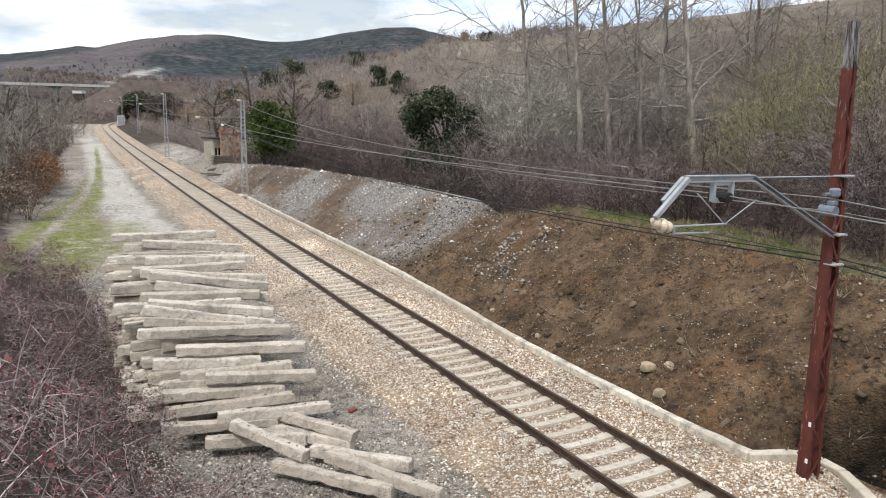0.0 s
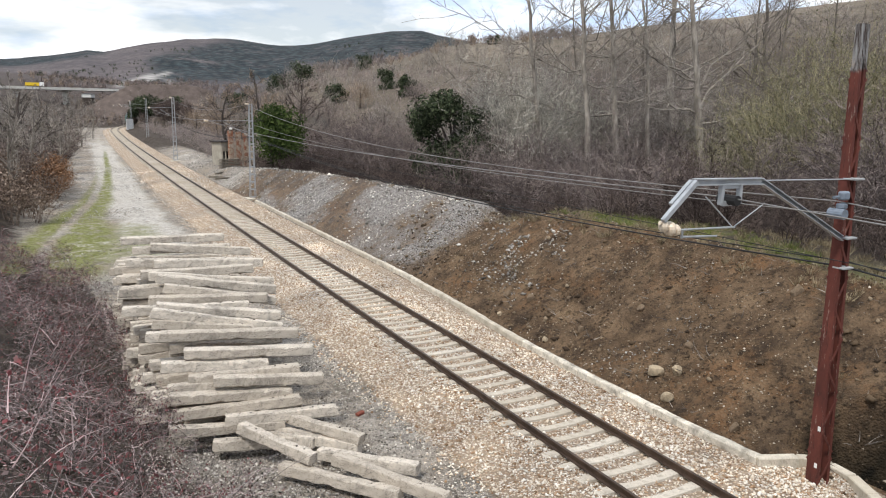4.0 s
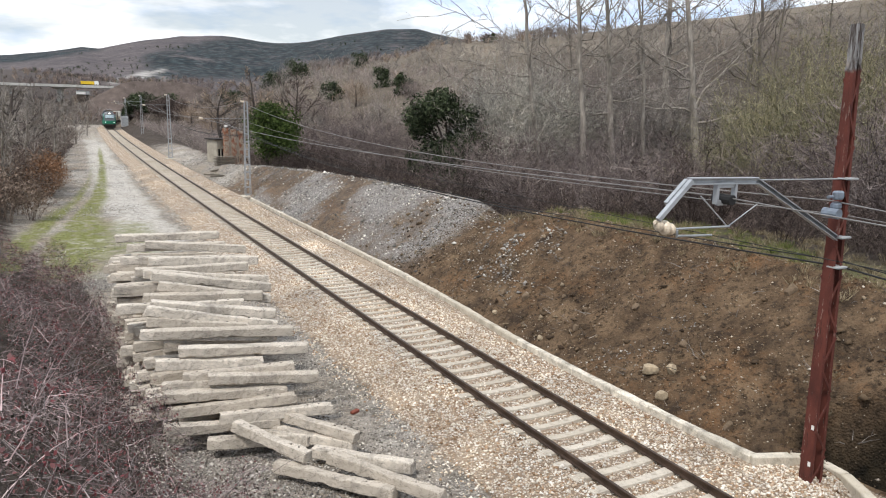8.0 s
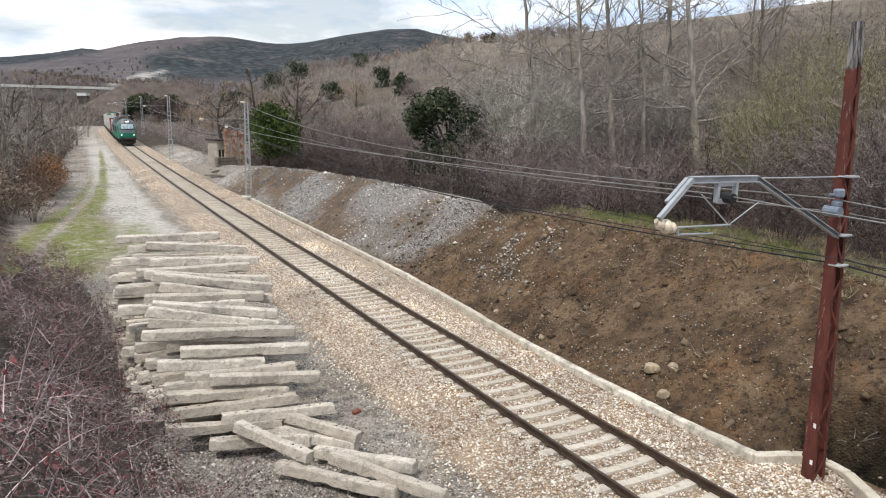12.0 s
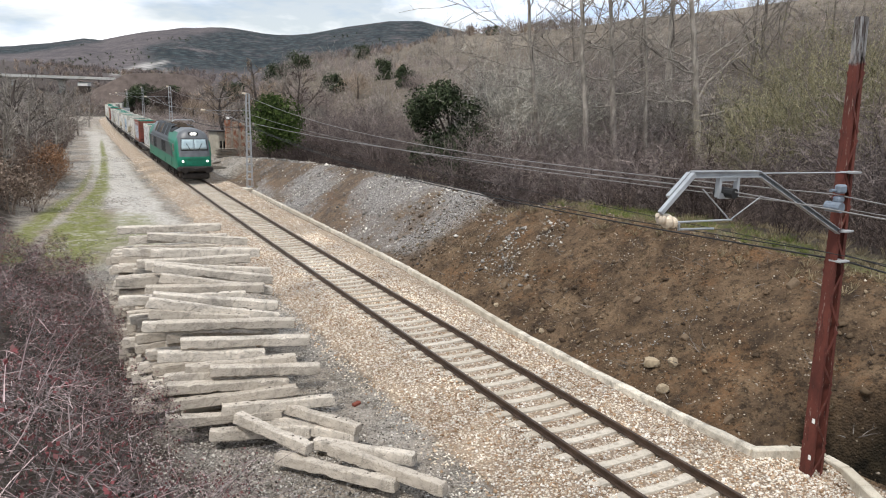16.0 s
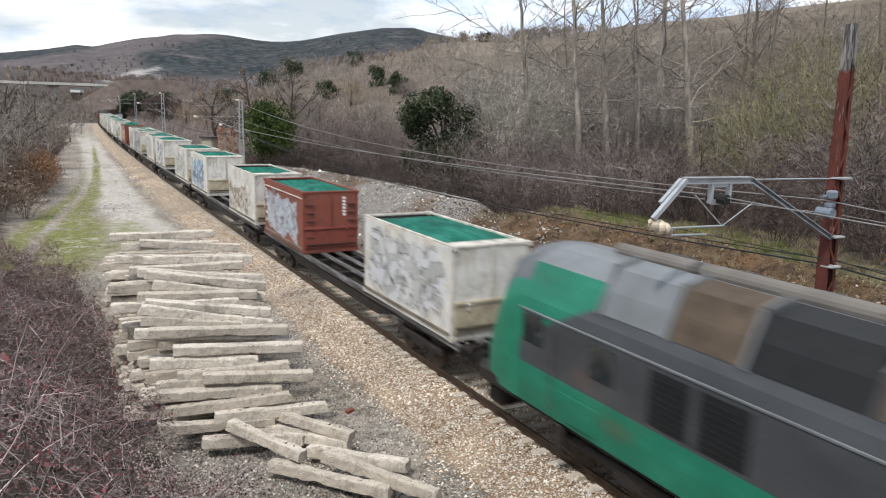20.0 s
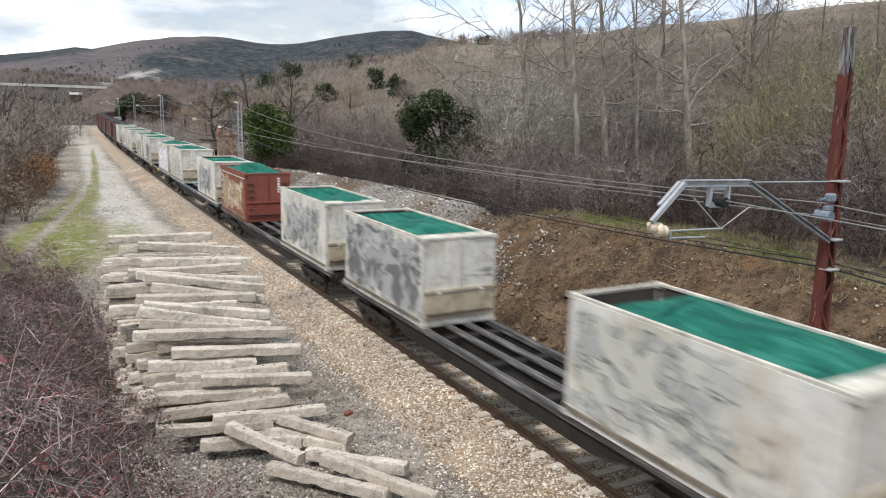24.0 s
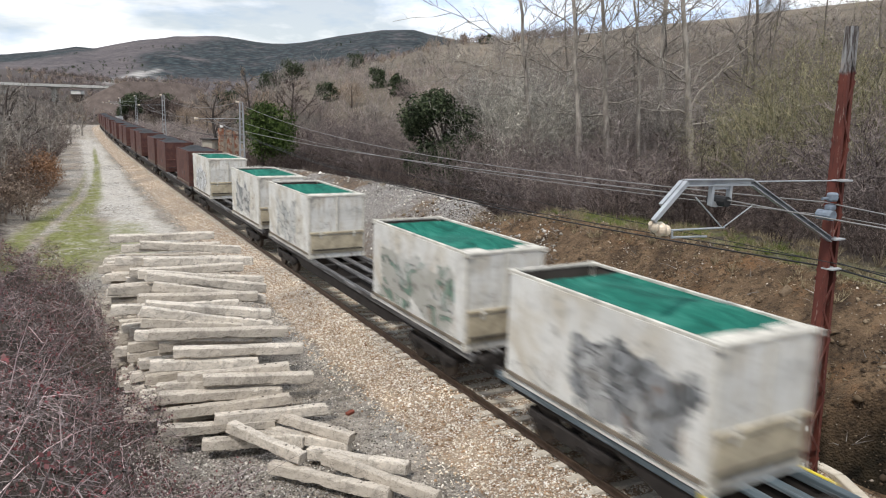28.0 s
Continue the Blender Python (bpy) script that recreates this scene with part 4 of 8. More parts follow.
        rod(bm, (-0.75, yy, 5.0), (0.75, yy, 5.0), 0.032, n=8)
        for sx in (-1, 1):
            rod(bm, (sx * 0.75, yy, 5.0), (sx * 0.98, yy, 4.84), 0.025, n=6)
        part("collector_strip", bm, galv, pan, "pale worn contact strip")
    bm = bmesh.new()
    for sx in (-1, 1):
        box(bm, sx * 0.9 - 0.35, sx * 0.9 + 0.35, 8.6, 13.6, 0.35, 0.98, 0.08)
        for k in range(4):
            box(bm, sx * 1.27 - 0.02, sx * 1.27 + 0.02, 8.8 + k * 1.2, 9.8 + k * 1.2, 0.42, 0.9, 0.02)
    box(bm, -1.3, 1.3, 0.6, 21.7, 0.86, 1.05, 0.03)
    part("underframe", bm, dark_steel, loco, "black underframe with fuel tank")
    bogie(loco, 5.0, (-1.8, 0.0, 1.8), 0.53, 1.15)
    bogie(loco, 17.3, (-1.8, 0.0, 1.8), 0.53, 1.15)
    return loco


def build_wagon(paint):
    w = thing("flat_wagon", "skeletal grey container flat wagon, dirty and rusty", "wagon", group="wagons of the train")
    H = 9.75
    for x, wd in ((-1.08, 0.18), (1.08, 0.18), (-0.32, 0.24), (0.32, 0.24)):
        bm = bmesh.new()
        box(bm, x - wd / 2, x + wd / 2, -H, H, 1.08 if abs(x) < 1 else 1.0, 1.16, 0.015)
        part("sill", bm, paint, w)
        bm = bmesh.new()
        top = 1.078 if abs(x) < 1 else 0.998
        loft(bm, [[(x - 0.03, y, z), (x + 0.03, y, z), (x + 0.03, y, top), (x - 0.03, y, top)] for y, z in ((-H + 0.6, 0.9), (-5.6, 0.9), (-4.4, 0.6), (4.4, 0.6), (5.6, 0.9), (H - 0.6, 0.9))])
        bmesh.ops.holes_fill(bm, edges=bm.edges[:])
        bmesh.ops.recalc_face_normals(bm, faces=bm.faces)
        part("web", bm, dark_steel, w)
    for y in (-H + 0.1, -7.3, -4.9, -2.4, 0.0, 2.4, 4.9, 7.3, H - 0.1):
        bm = bmesh.new()
        box(bm, -1.1, 1.1, y - 0.1, y + 0.1, 0.86, 1.07, 0.01)
        part("cross_member", bm, dark_steel, w)
    for sy in (-1, 1):
        for sx in (-1, 1):
            bm = bmesh.new()
            rod(bm, (sx * 0.875, sy * H, 1.04), (sx * 0.875, sy * (H + 0.46), 1.04), 0.09, n=10)
            rod(bm, (sx * 0.875, sy * (H + 0.44), 1.04), (sx * 0.875, sy * (H + 0.5), 1.04), 0.22, n=14)
            part("buffer", bm, dark_steel, w)
        bm = bmesh.new()
        bar(bm, (0, sy * H, 0.98), (0, sy * (H + 0.58), 0.95), 0.12, 0.14)
        part("coupling", bm, dark_steel, w)
        bogie(w, sy * 7.2, (-0.9, 0.9), 0.46)
    bm = bmesh.new()
    for sx in (-1, 1):
        box(bm, sx * 0.5 - 0.2, sx * 0.5 + 0.2, -1.4, 0.6, 0.45, 0.85, 0.04)
    rod(bm, (-0.1, -4, 0.7), (-0.1, 4, 0.7), 0.05)
    rod(bm, (0.55, 1.2, 0.66), (0.55, 2.4, 0.66), 0.18, n=12)
    part("brake_gear", bm, dark_steel, w)
    return w


LEN, WID, TALL, HUMPED = 6.06, 1.22, 2.6, 9


def box_paint(name, base, scrawl, second, seed, lo, hi, span=(0.1, 0.9), red=False):
    """Worn container paint with a sprayed piece on its long sides."""
    m = Mat(name, 0.6, 0.0, 0.3)
    o = m.tc.outputs["Object"]
    y, z = m.axis(o, 1), m.axis(o, 2)
    v = m.coords()
    off = m.n.new("ShaderNodeMapping")
    off.inputs["Location"].default_value = (seed * 3.7, seed * 1.9, seed * 5.3)
    off.inputs["Scale"].default_value = (0.2, 1.0, 1.25)
    m.l.new(o, off.inputs["Vector"])
    sv = off.outputs["Vector"]
    n, f = m.noise(0.8, 6, 0.7, sv), m.noise(10.0, 5, 0.7, v)
    c = m.ramp(n, (0.3, tuple(x * 0.74 for x in base)), (0.7, base))
    # dents of grime, rust runs, rubbed edges
    smear = m.noise(0.9, 7, 0.75, m.coords(scale=(1, 1, 0.6)), 0.6)
    c = m.mix(m.math("MULTIPLY", m.grey(smear, 0.48, 0.66), 0.65), c, (0.42, 0.355, 0.25) if not red else (0.16, 0.075, 0.055))
    c = m.mix(m.math("MULTIPLY", m.grey(m.noise(1.9, 6, 0.75, sv), 0.54, 0.7), 0.45), c, (0.3, 0.29, 0.27) if not red else (0.3, 0.11, 0.08))
    run = m.noise(2.4, 5, 0.75, m.coords(scale=(4, 4, 0.22)))
    c = m.mix(m.math("MULTIPLY", m.grey(run, 0.54, 0.68), 0.5), c, (0.24, 0.165, 0.095) if not red else (0.1, 0.05, 0.04))
    c = m.mix(m.math("MULTIPLY", m.grey(f, 0.6, 0.78), 0.55), c, (0.2, 0.17, 0.13))
    # the piece: a ragged field, tones in broad letters, dark outlines
    rag = m.math("MULTIPLY", m.math("SUBTRACT", m.noise(1.1, 4, 0.6, sv), 0.5), 1.9)
    mid, wide = LEN * (span[0] + span[1]) / 2, LEN * (span[1] - span[0]) / 2
    ey = m.math("SUBTRACT", wide, m.math("ABSOLUTE", m.math("SUBTRACT", y, mid)))
    ez = m.math("SUBTRACT", (hi - lo) / 2, m.math("ABSOLUTE", m.math("SUBTRACT", z, (hi + lo) / 2)))
    inside = m.grey(m.math("ADD", m.math("MINIMUM", ey, ez), rag), 0.0, 0.07)
    s = m.noise(1.0, 2.0, 0.45, sv, 1.8)
    tone = m.mix(m.grey(s, 0.46, 0.5), scrawl, second)
    tone = m.mix(m.math("MULTIPLY", m.grey(m.noise(0.55, 3, 0.5, sv, 0.7), 0.52, 0.58), 0.45), tone, tuple(min(0.9, x * 0.5 + 0.2) for x in base))
    c = m.mix(m.math("MULTIPLY", inside, 0.92), c, tone)
    line = m.math("MULTIPLY", m.grey(m.math("ABSOLUTE", m.math("SUBTRACT", s, 0.48)), 0.022, 0.008), inside)
    c = m.mix(m.math("MULTIPLY", line, 0.8), c, (0.03, 0.032, 0.036))
    soot = m.noise(1.4, 7, 0.8, m.coords(scale=(1, 0.7, 1)), 1.0)
    c = m.mix(m.math("MULTIPLY", m.grey(soot, 0.55, 0.68), 0.7), c, (0.13, 0.12, 0.105) if not red else (0.07, 0.035, 0.03))
    rust = m.noise(2.6, 6, 0.8, m.coords(scale=(1, 1, 0.4)), 0.5)
    c = m.mix(m.math("MULTIPLY", m.grey(rust, 0.6, 0.68), 0.8), c, (0.17, 0.085, 0.04))
    m.color(c).bump(m.math("ADD", n, m.math("MULTIPLY", f, 0.4)), 0.2, 0.012)
    return m.m


def net_material():
    m = Mat("green_net", 0.85, 0.0, 0.15)
    v = m.coords()
    n = m.noise(1.6, 6, 0.75, m.coords(scale=(1.6, 0.6, 1)), 0.6)
    f = m.noise(28.0, 3, 0.7, v)
    c = m.ramp(n, (0.3, (0.005, 0.05, 0.039)), (0.5, (0.011, 0.12, 0.088)), (0.72, (0.045, 0.21, 0.16)))
    c = m.mix(m.math("MULTIPLY", m.grey(f, 0.5, 0.75), 0.4), c, (0.008, 0.05, 0.035))
    m.color(c).bump(m.math("ADD", n, m.math("MULTIPLY", f, 0.3)), 0.5, 0.03)
    return m.m


net_mat = net_material()
rail_dirt = plain("grimy_bottom_rail", (0.16, 0.135, 0.105), 0.85, 0, 0.6, 2.2, 0.3)
sooty = plain("sooty_inner_wall", (0.06, 0.052, 0.045), 0.9, 0, 0.5, 2.0, 0.3)
coal_mat = plain("coal", (0.02, 0.02, 0.022), 0.7, 0, 0.5, 8.0, 0.8)


def container_meshes(rng_seed):
    """Meshes of one open-topped box, shared by its like."""
    rng = np.random.RandomState(rng_seed)
    out = {}
    bm = bmesh.new()  # one long side: flat plates with shallow ribs
    box(bm, -0.025, 0.025, 0.06, LEN - 0.06, 0.14, TALL - 0.07)
    for f in bm.faces:
        f.material_index = 1 if f.normal.x > 0.9 else 0
    out["side_wall"] = bm
    bm = bmesh.new()  # one end, with its ledge and flap
    box(bm, -WID + 0.06, WID - 0.06, -0.025, 0.025, 0.14, TALL - 0.07)
    for f in bm.faces:
        f.material_index = 1 if f.normal.y > 0.9 else 0
    out["end_wall"] = bm
    bm = bmesh.new()
    box(bm, -WID + 0.05, WID - 0.05, -0.1, -0.024, 1.0, 1.09, 0.01)
    out["end_ledge"] = bm
    bm = bmesh.new()
    box(bm, -WID + 0.1, WID - 0.1, -0.07, -0.024, 0.2, 0.95, 0.01)
    out["end_flap"] = bm
    bm = bmesh.new()
    box(bm, -0.035, 0.035, -0.075, -0.024, 1.1, TALL - 0.08, 0.008)
    out["end_rib"] = bm
    bm = bmesh.new()
    box(bm, -0.05, 0.05, -0.11, -0.07, 0.84, 1.12, 0.01)
    rod(bm, (-0.06, -0.1, 1.0), (0.06, -0.1, 1.0), 0.035, n=8)
    out["hinge"] = bm
    bm = bmesh.new()
    rod(bm, (-WID + 0.14, -0.1, 0.36), (WID - 0.14, -0.1, 0.36), 0.025, n=8)
    out["locking_bar"] = bm
    bm = bmesh.new()
    box(bm, -0.055, -0.02, 0.08, LEN - 0.08, 0.14, 0.24, 0.008)
    out["bottom_rail"] = bm
    bm = bmesh.new()
    box(bm, -0.045, 0.045, -0.045, 0.045, 0, TALL, 0.01)
    box(bm, -0.085, 0.085, -0.085, 0.085, 0, 0.14, 0.01)
    box(bm, -0.085, 0.085, -0.085, 0.085, TALL - 0.12, TALL + 0.005, 0.01)
    out["corner_post"] = bm
    bm = bmesh.new()
    box(bm, -0.035, 0.045, 0.07, LEN - 0.07, TALL - 0.075, TALL, 0.012)
    out["top_rail"] = bm
    bm = bmesh.new()
    box(bm, -WID + 0.07, WID - 0.07, -0.045, 0.035, TALL - 0.075, TALL, 0.012)
    out["end_rail"] = bm
    bm = bmesh.new()
    box(bm, -WID + 0.02, WID - 0.02, 0.02, LEN - 0.02, 0.0, 0.14, 0.01)
    out["floor"] = bm
    swell = 0.85 if rng_seed == HUMPED else 0.1 + 0.1 * rng.rand()
    reach = 1.0 if rng_seed == HUMPED or rng_seed > 17 else rng.uniform(0.8, 0.93)
    bm = bmesh.new()  # the black load below; its black also paints the shaded depth
    box(bm, -WID + 0.06, WID - 0.06, 0.09, LEN - 0.09, 0.2, TALL - 0.5, 0.05)
    out["coal_load"] = bm
    bm = bmesh.new()  # the net sags between the rims and swells over the load
    nx, ny = 10, 22
    grid = []
    for j in range(ny + 1):
        row = []
        for i in range(nx + 1):
            fx, fy = i / nx, j / ny
            edge = min(1.0, 4 * min(fx, 1 - fx)) * min(1.0, 6 * min(fy, 1 - fy))
            z = TALL - 0.06 + edge * (-0.22 + 0.34 * math.sin(fy * 3.1 + rng_seed) * math.sin(math.pi * fx) + 0.18 * (rough_field(fx * 3 + rng_seed, fy * 7, 1.5) + 0.1)) + rng.uniform(-0.012, 0.012)
            row.append(bm.verts.new((-WID + 0.06 + fx * (2 * WID - 0.12), 0.06 + fy * (LEN - 0.12) * reach, min(z + edge * swell * math.sin(math.pi * fx) ** 0.5 * (0.6 + 0.4 * math.sin(fy * 9 + rng_seed)), TALL + 0.12 + swell))))
        grid.append(row)
    for j in range(ny):
        for i in range(nx):
            bm.faces.new((grid[j][i], grid[j][i + 1], grid[j + 1][i + 1], grid[j + 1][i])).smooth = True
    out["cover_net"] = bm
    made = {}
    for k, b in out.items():
        made[k] = bpy.data.meshes.new(k)
        b.to_mesh(made[k])
        b.free()
    return made


def build_container(paint, trim, label, seed, cover=None, flap=None):
    c = thing("coal_container", label, "container", group="containers of the train")
    ms = container_meshes(seed)
    for k, me in ms.items():
        me.materials.append({"cover_net": cover or net_mat, "coal_load": coal_mat, "top_rail": trim, "end_rail": trim, "corner_post": trim, "end_flap": flap or paint, "end_ledge": flap or paint, "hinge": trim, "locking_bar": dark_steel, "bottom_rail": rail_dirt, "end_rib": trim}.get(k, paint))

    for k in ("side_wall", "end_wall"):
        ms[k].materials.append(sooty)

    def put(k, x, y, flip=0, label=""):
        ob = new(k, ms[k])
        ob.parent = c
        ob.location, ob.rotation_euler = (x, y, 0), (0, 0, flip)
        if label:
            ob["label"] = label

    put("side_wall", -WID + 0.03, 0)
    put("side_wall", WID - 0.03, LEN, math.pi)
    for k in ("end_wall", "end_ledge", "end_flap"):
        put(k, 0, 0.06)
        put(k, 0, LEN - 0.06, math.pi)
    for y, flip in ((0.06, 0), (LEN - 0.06, math.pi)):
        for x in (-0.72, 0.72):
            put("hinge", x, y, flip)
        put("end_rib", 0.0, y, flip)
        put("locking_bar", 0, y, flip)
    put("bottom_rail", -WID + 0.03, 0)
    put("bottom_rail", WID - 0.03, LEN, math.pi)
    for x in (-WID + 0.06, WID - 0.06):
        put("top_rail", x, 0)
        for y in (0.06, LEN - 0.06):
            put("corner_post", x, y)
    put("end_rail", 0, 0.06)
    put("end_rail", 0, LEN - 0.06)
    put("floor", 0, 0)
    put("coal_load", 0, 0, 0, "black coal under the net, dark also for the shaded depth")
    put("cover_net", 0, 0, 0, "green net tied over the load" if not cover else "dark load under the rim")
    return c


WHITE, RED, DEEP = (0.74, 0.73, 0.69), (0.26, 0.08, 0.055), (0.085, 0.035, 0.03)
white_trim = plain("white_trim", (0.5, 0.475, 0.42), 0.65, 0, 0.6, 2.4, 0.2)
red_trim = plain("red_trim", (0.2, 0.055, 0.04), 0.65, 0, 0.3, 1.6, 0.2)
deep_trim = plain("deep_red_trim", (0.08, 0.035, 0.03), 0.7, 0, 0.35, 1.6, 0.2)
G1, G2, PALE = (0.16, 0.17, 0.175), (0.36, 0.37, 0.36), (0.55, 0.56, 0.58)
LOADS = [  # paint, trim, words, in the order in which they pass
    (WHITE, G2, PALE, 0.3, 2.3, (0.08, 0.92), "white container with grey scrawls under a green net"),
    (RED, (0.36, 0.4, 0.46), (0.45, 0.5, 0.55), 0.35, 2.05, (0.14, 0.94), "rust-red container with pale blue spray paint, green net"),
    (WHITE, (0.22, 0.17, 0.12), (0.5, 0.45, 0.38), 0.3, 1.7, (0.25, 0.98), "white container with brown spray paint under green net"),
    (WHITE, (0.1, 0.13, 0.22), (0.35, 0.5, 0.6), 0.3, 2.2, (0.2, 0.98), "white container sprayed dark blue, with green net"),
    (WHITE, G2, (0.45, 0.45, 0.42), 0.3, 1.9, (0.2, 0.9), "white container with faint grey scrawls, green net"),
    (WHITE, G1, PALE, 0.4, 2.3, (0.05, 0.8), "dirty white container scrawled grey and black, green net"),
    (WHITE, G2, (0.5, 0.5, 0.45), 0.4, 2.3, (0.3, 0.98), "dirty white container with smeared grey paint, green net"),
    (WHITE, (0.12, 0.13, 0.14), G2, 0.15, 2.4, (0.02, 0.98), "white container covered in dark grey scrawls, green net"),
    (WHITE, G1, G2, 0.4, 2.0, (0.15, 0.9), "white container with grey lettering-like scrawl, green net"),
    (RED, (0.62, 0.55, 0.38), (0.42, 0.3, 0.17), 0.4, 2.0, (0.1, 0.9), "rust-red container with cream spray paint, green net"),
    (WHITE, (0.15, 0.16, 0.17), G2, 0.4, 2.0, (0.2, 0.9), "white container with blotched black paint, green net"),
    (WHITE, (0.4, 0.4, 0.34), (0.52, 0.52, 0.46), 0.3, 1.9, (0.1, 0.9), "cream white container with pale olive scrawl, green net"),
    (WHITE, (0.8, 0.78, 0.88), (0.84, 0.82, 0.88), 0.3, 2.1, (0.08, 0.9), "white container with lilac spray paint, green net"),
    (WHITE, (0.07, 0.075, 0.08), (0.2, 0.21, 0.22), 0.25, 1.9, (0.08, 0.6), "white container with a black painted scene, green net"),
    (WHITE, (0.1, 0.18, 0.13), (0.35, 0.34, 0.3), 0.3, 1.9, (0.1, 0.9), "white container with green and grey spray paint, net"),
    (WHITE, G2, (0.48, 0.47, 0.43), 0.3, 2.0, (0.3, 0.8), "plain dirty white container under a green net"),
    (WHITE, G1, (0.45, 0.44, 0.42), 0.3, 1.8, (0.3, 0.8), "white container with a dark doodle, green net"),
    (WHITE, G2, PALE, 0.3, 1.8, (0.2, 0.8), "white container with grime streaks, green net"),
]
white_paint = plain("white_paint", (0.75, 0.75, 0.73), 0.6, 0, 0.1, 3.0)
flap_paint = plain("dirty_flap_paint", (0.4, 0.345, 0.25), 0.75, 0, 0.65, 1.6, 0.4)
PITCH, SPEED = 20.7, 18.2
BOX_SLACK = {7: -0.1, 11: 0.2, 12: -0.1}
locomotive = build_locomotive()
MOVERS = [(locomotive, 0.35, 0.0)]
grey_wagon = build_wagon(sill_steel)
for k in range(17):
    if k == 0:
        w = grey_wagon
    else:
        w = copy_thing(grey_wagon, Matrix())
        for ob in w.children_recursive:
            if ob.name.startswith("wheelset"):
                WHEELS.append((ob, 0.46, round(ob.location.y, 3)))
        if k == 6:
            for y in (-3.0, 3.0):
                for sx in (-1, 1):
                    bm = bmesh.new()
                    box(bm, sx * 1.22 - 0.03, sx * 1.22 + 0.03, y - 0.35, y + 0.35, 0.99, 1.17, 0.01)
                    part("marker_plate", bm, yellow_paint, w, "yellow marker plate")
        if k in (5, 6):
            for ob in w.children:
                if ob.name.startswith("sill"):
                    ob.data = ob.data.copy()
                    ob.data.materials[0] = blue_steel
            w["label"] = "skeletal faded blue container flat wagon, dirty and rusty"
    MOVERS.append((w, 34.0 + PITCH * k, 0.0))
    for j in range(2):
        i = 2 * k + j
        off = 34.0 + PITCH * k - 9.5 + 12.72 * j + BOX_SLACK.get(i, 0.0)
        if i < len(LOADS):
            base, s1, s2, lo, hi, span, words = LOADS[i]
            c = build_container(box_paint("container_paint", base, s1, s2, i + 1, lo, hi, span, base is RED), red_trim if base is RED else white_trim, words, i, flap=red_trim if base is RED else flap_paint)
        elif i == len(LOADS):
            deep = c = build_container(box_paint("dark_container_paint", DEEP, (0.06, 0.03, 0.028), (0.12, 0.05, 0.04), 40, 0.4, 1.0, (0.3, 0.6), True), deep_trim, "dark brown-red container with a dark open load", i, coal_mat)
        else:
            c = copy_thing(deep, Matrix())
        if i in (1, 9):
            for n in range(5):
                bm = bmesh.new()
                box(bm, -WID - 0.012, -WID + 0.004, LEN - 0.5 - 0.05 * (n % 2), LEN - 0.26, 2.05 - 0.36 * n, 2.18 - 0.36 * n)
                part("label_plate", bm, white_trim, c, "small white data plate")
            bm = bmesh.new()
            box(bm, -WID - 0.03, -WID + 0.004, 0.15, LEN - 0.15, 2.28, 2.33, 0.008)
            part("rub_rail", bm, white_trim, c, "pale worn rail under the rim")
            for sx in (-1, 1):
                for n in range(6):
                    bm = bmesh.new()
                    box(bm, sx * 0.9 - 0.16, sx * 0.9 + 0.16, -0.03, 0.036, 0.3 + 0.34 * n, 0.36 + 0.34 * n, 0.01)
                    part("rung", bm, deep_trim, c, "dark red rung on the end")
            for n in range(6):
                bm = bmesh.new()
                box(bm, 0.52, 0.66, 0.024, 0.036, 1.55 + 0.14 * n, 1.64 + 0.14 * n)
                part("label_bar", bm, white_paint, c, "faded white stencil bar")
        elif i < len(LOADS):
            bm = bmesh.new()
            loft(bm, [[(-WID + 0.09, y, z), (WID - 0.09, y, z), (WID - 0.09, y, z - 0.03), (-WID + 0.09, y, z - 0.03)] for y, z in ((0.1, TALL - 0.02), (0.45, TALL + 0.02), (0.72, TALL - 0.1))])
            for y in (0.1, 0.72):
                bmesh.ops.contextual_create(bm, geom=[e for e in bm.edges if all(abs(v.co.y - y) < 1e-4 for v in e.verts)])
            bmesh.ops.recalc_face_normals(bm, faces=bm.faces)
            part("end_deck", bm, white_trim, c, "pale dirty plate over the leading edge")
        MOVERS.append((c, off, 1.165))

# ---- growth: bare winter scrub, brambles, poplars, evergreens ----
def twig_material(name, *stops, rough=0.9):
    m = Mat(name, rough, spec=0.1)
    c = m.ramp(m.island(), *stops)
    n = m.noise(0.25, 4, 0.65, m.coords(world=True))
    m.color(m.mix(1.0, c, m.ramp(n, (0.32, (0.55, 0.56, 0.58)), (0.68, (1.3, 1.27, 1.22))), "MULTIPLY"))
    return m.m


twig_brown = twig_material("brown_twigs", (0.0, (0.03, 0.022, 0.02)), (0.4, (0.085, 0.064, 0.058)), (0.75, (0.145, 0.112, 0.1)), (1.0, (0.25, 0.205, 0.18)))
twig_mauve = twig_material("mauve_twigs", (0.0, (0.085, 0.067, 0.065)), (0.5, (0.19, 0.155, 0.147)), (1.0, (0.32, 0.272, 0.253)))
twig_pale = twig_material("pale_grey_twigs", (0.0, (0.16, 0.148, 0.13)), (0.5, (0.36, 0.34, 0.3)), (1.0, (0.6, 0.57, 0.51)))
twig_heather = twig_material("heather_twigs", (0.0, (0.17, 0.14, 0.132)), (0.5, (0.32, 0.27, 0.252)), (1.0, (0.48, 0.42, 0.39)))
# brown twigs darkened for the shaded front of the thicket
twig_front_shade = twig_material("front_shade_twigs", (0.0, (0.02, 0.015, 0.014)), (0.5, (0.066, 0.051, 0.047)), (0.85, (0.12, 0.095, 0.088)), (1.0, (0.19, 0.155, 0.143)))
twig_verge = twig_material("verge_twigs", (0.0, (0.05, 0.038, 0.036)), (0.5, (0.15, 0.117, 0.107)), (1.0, (0.32, 0.27, 0.245)))
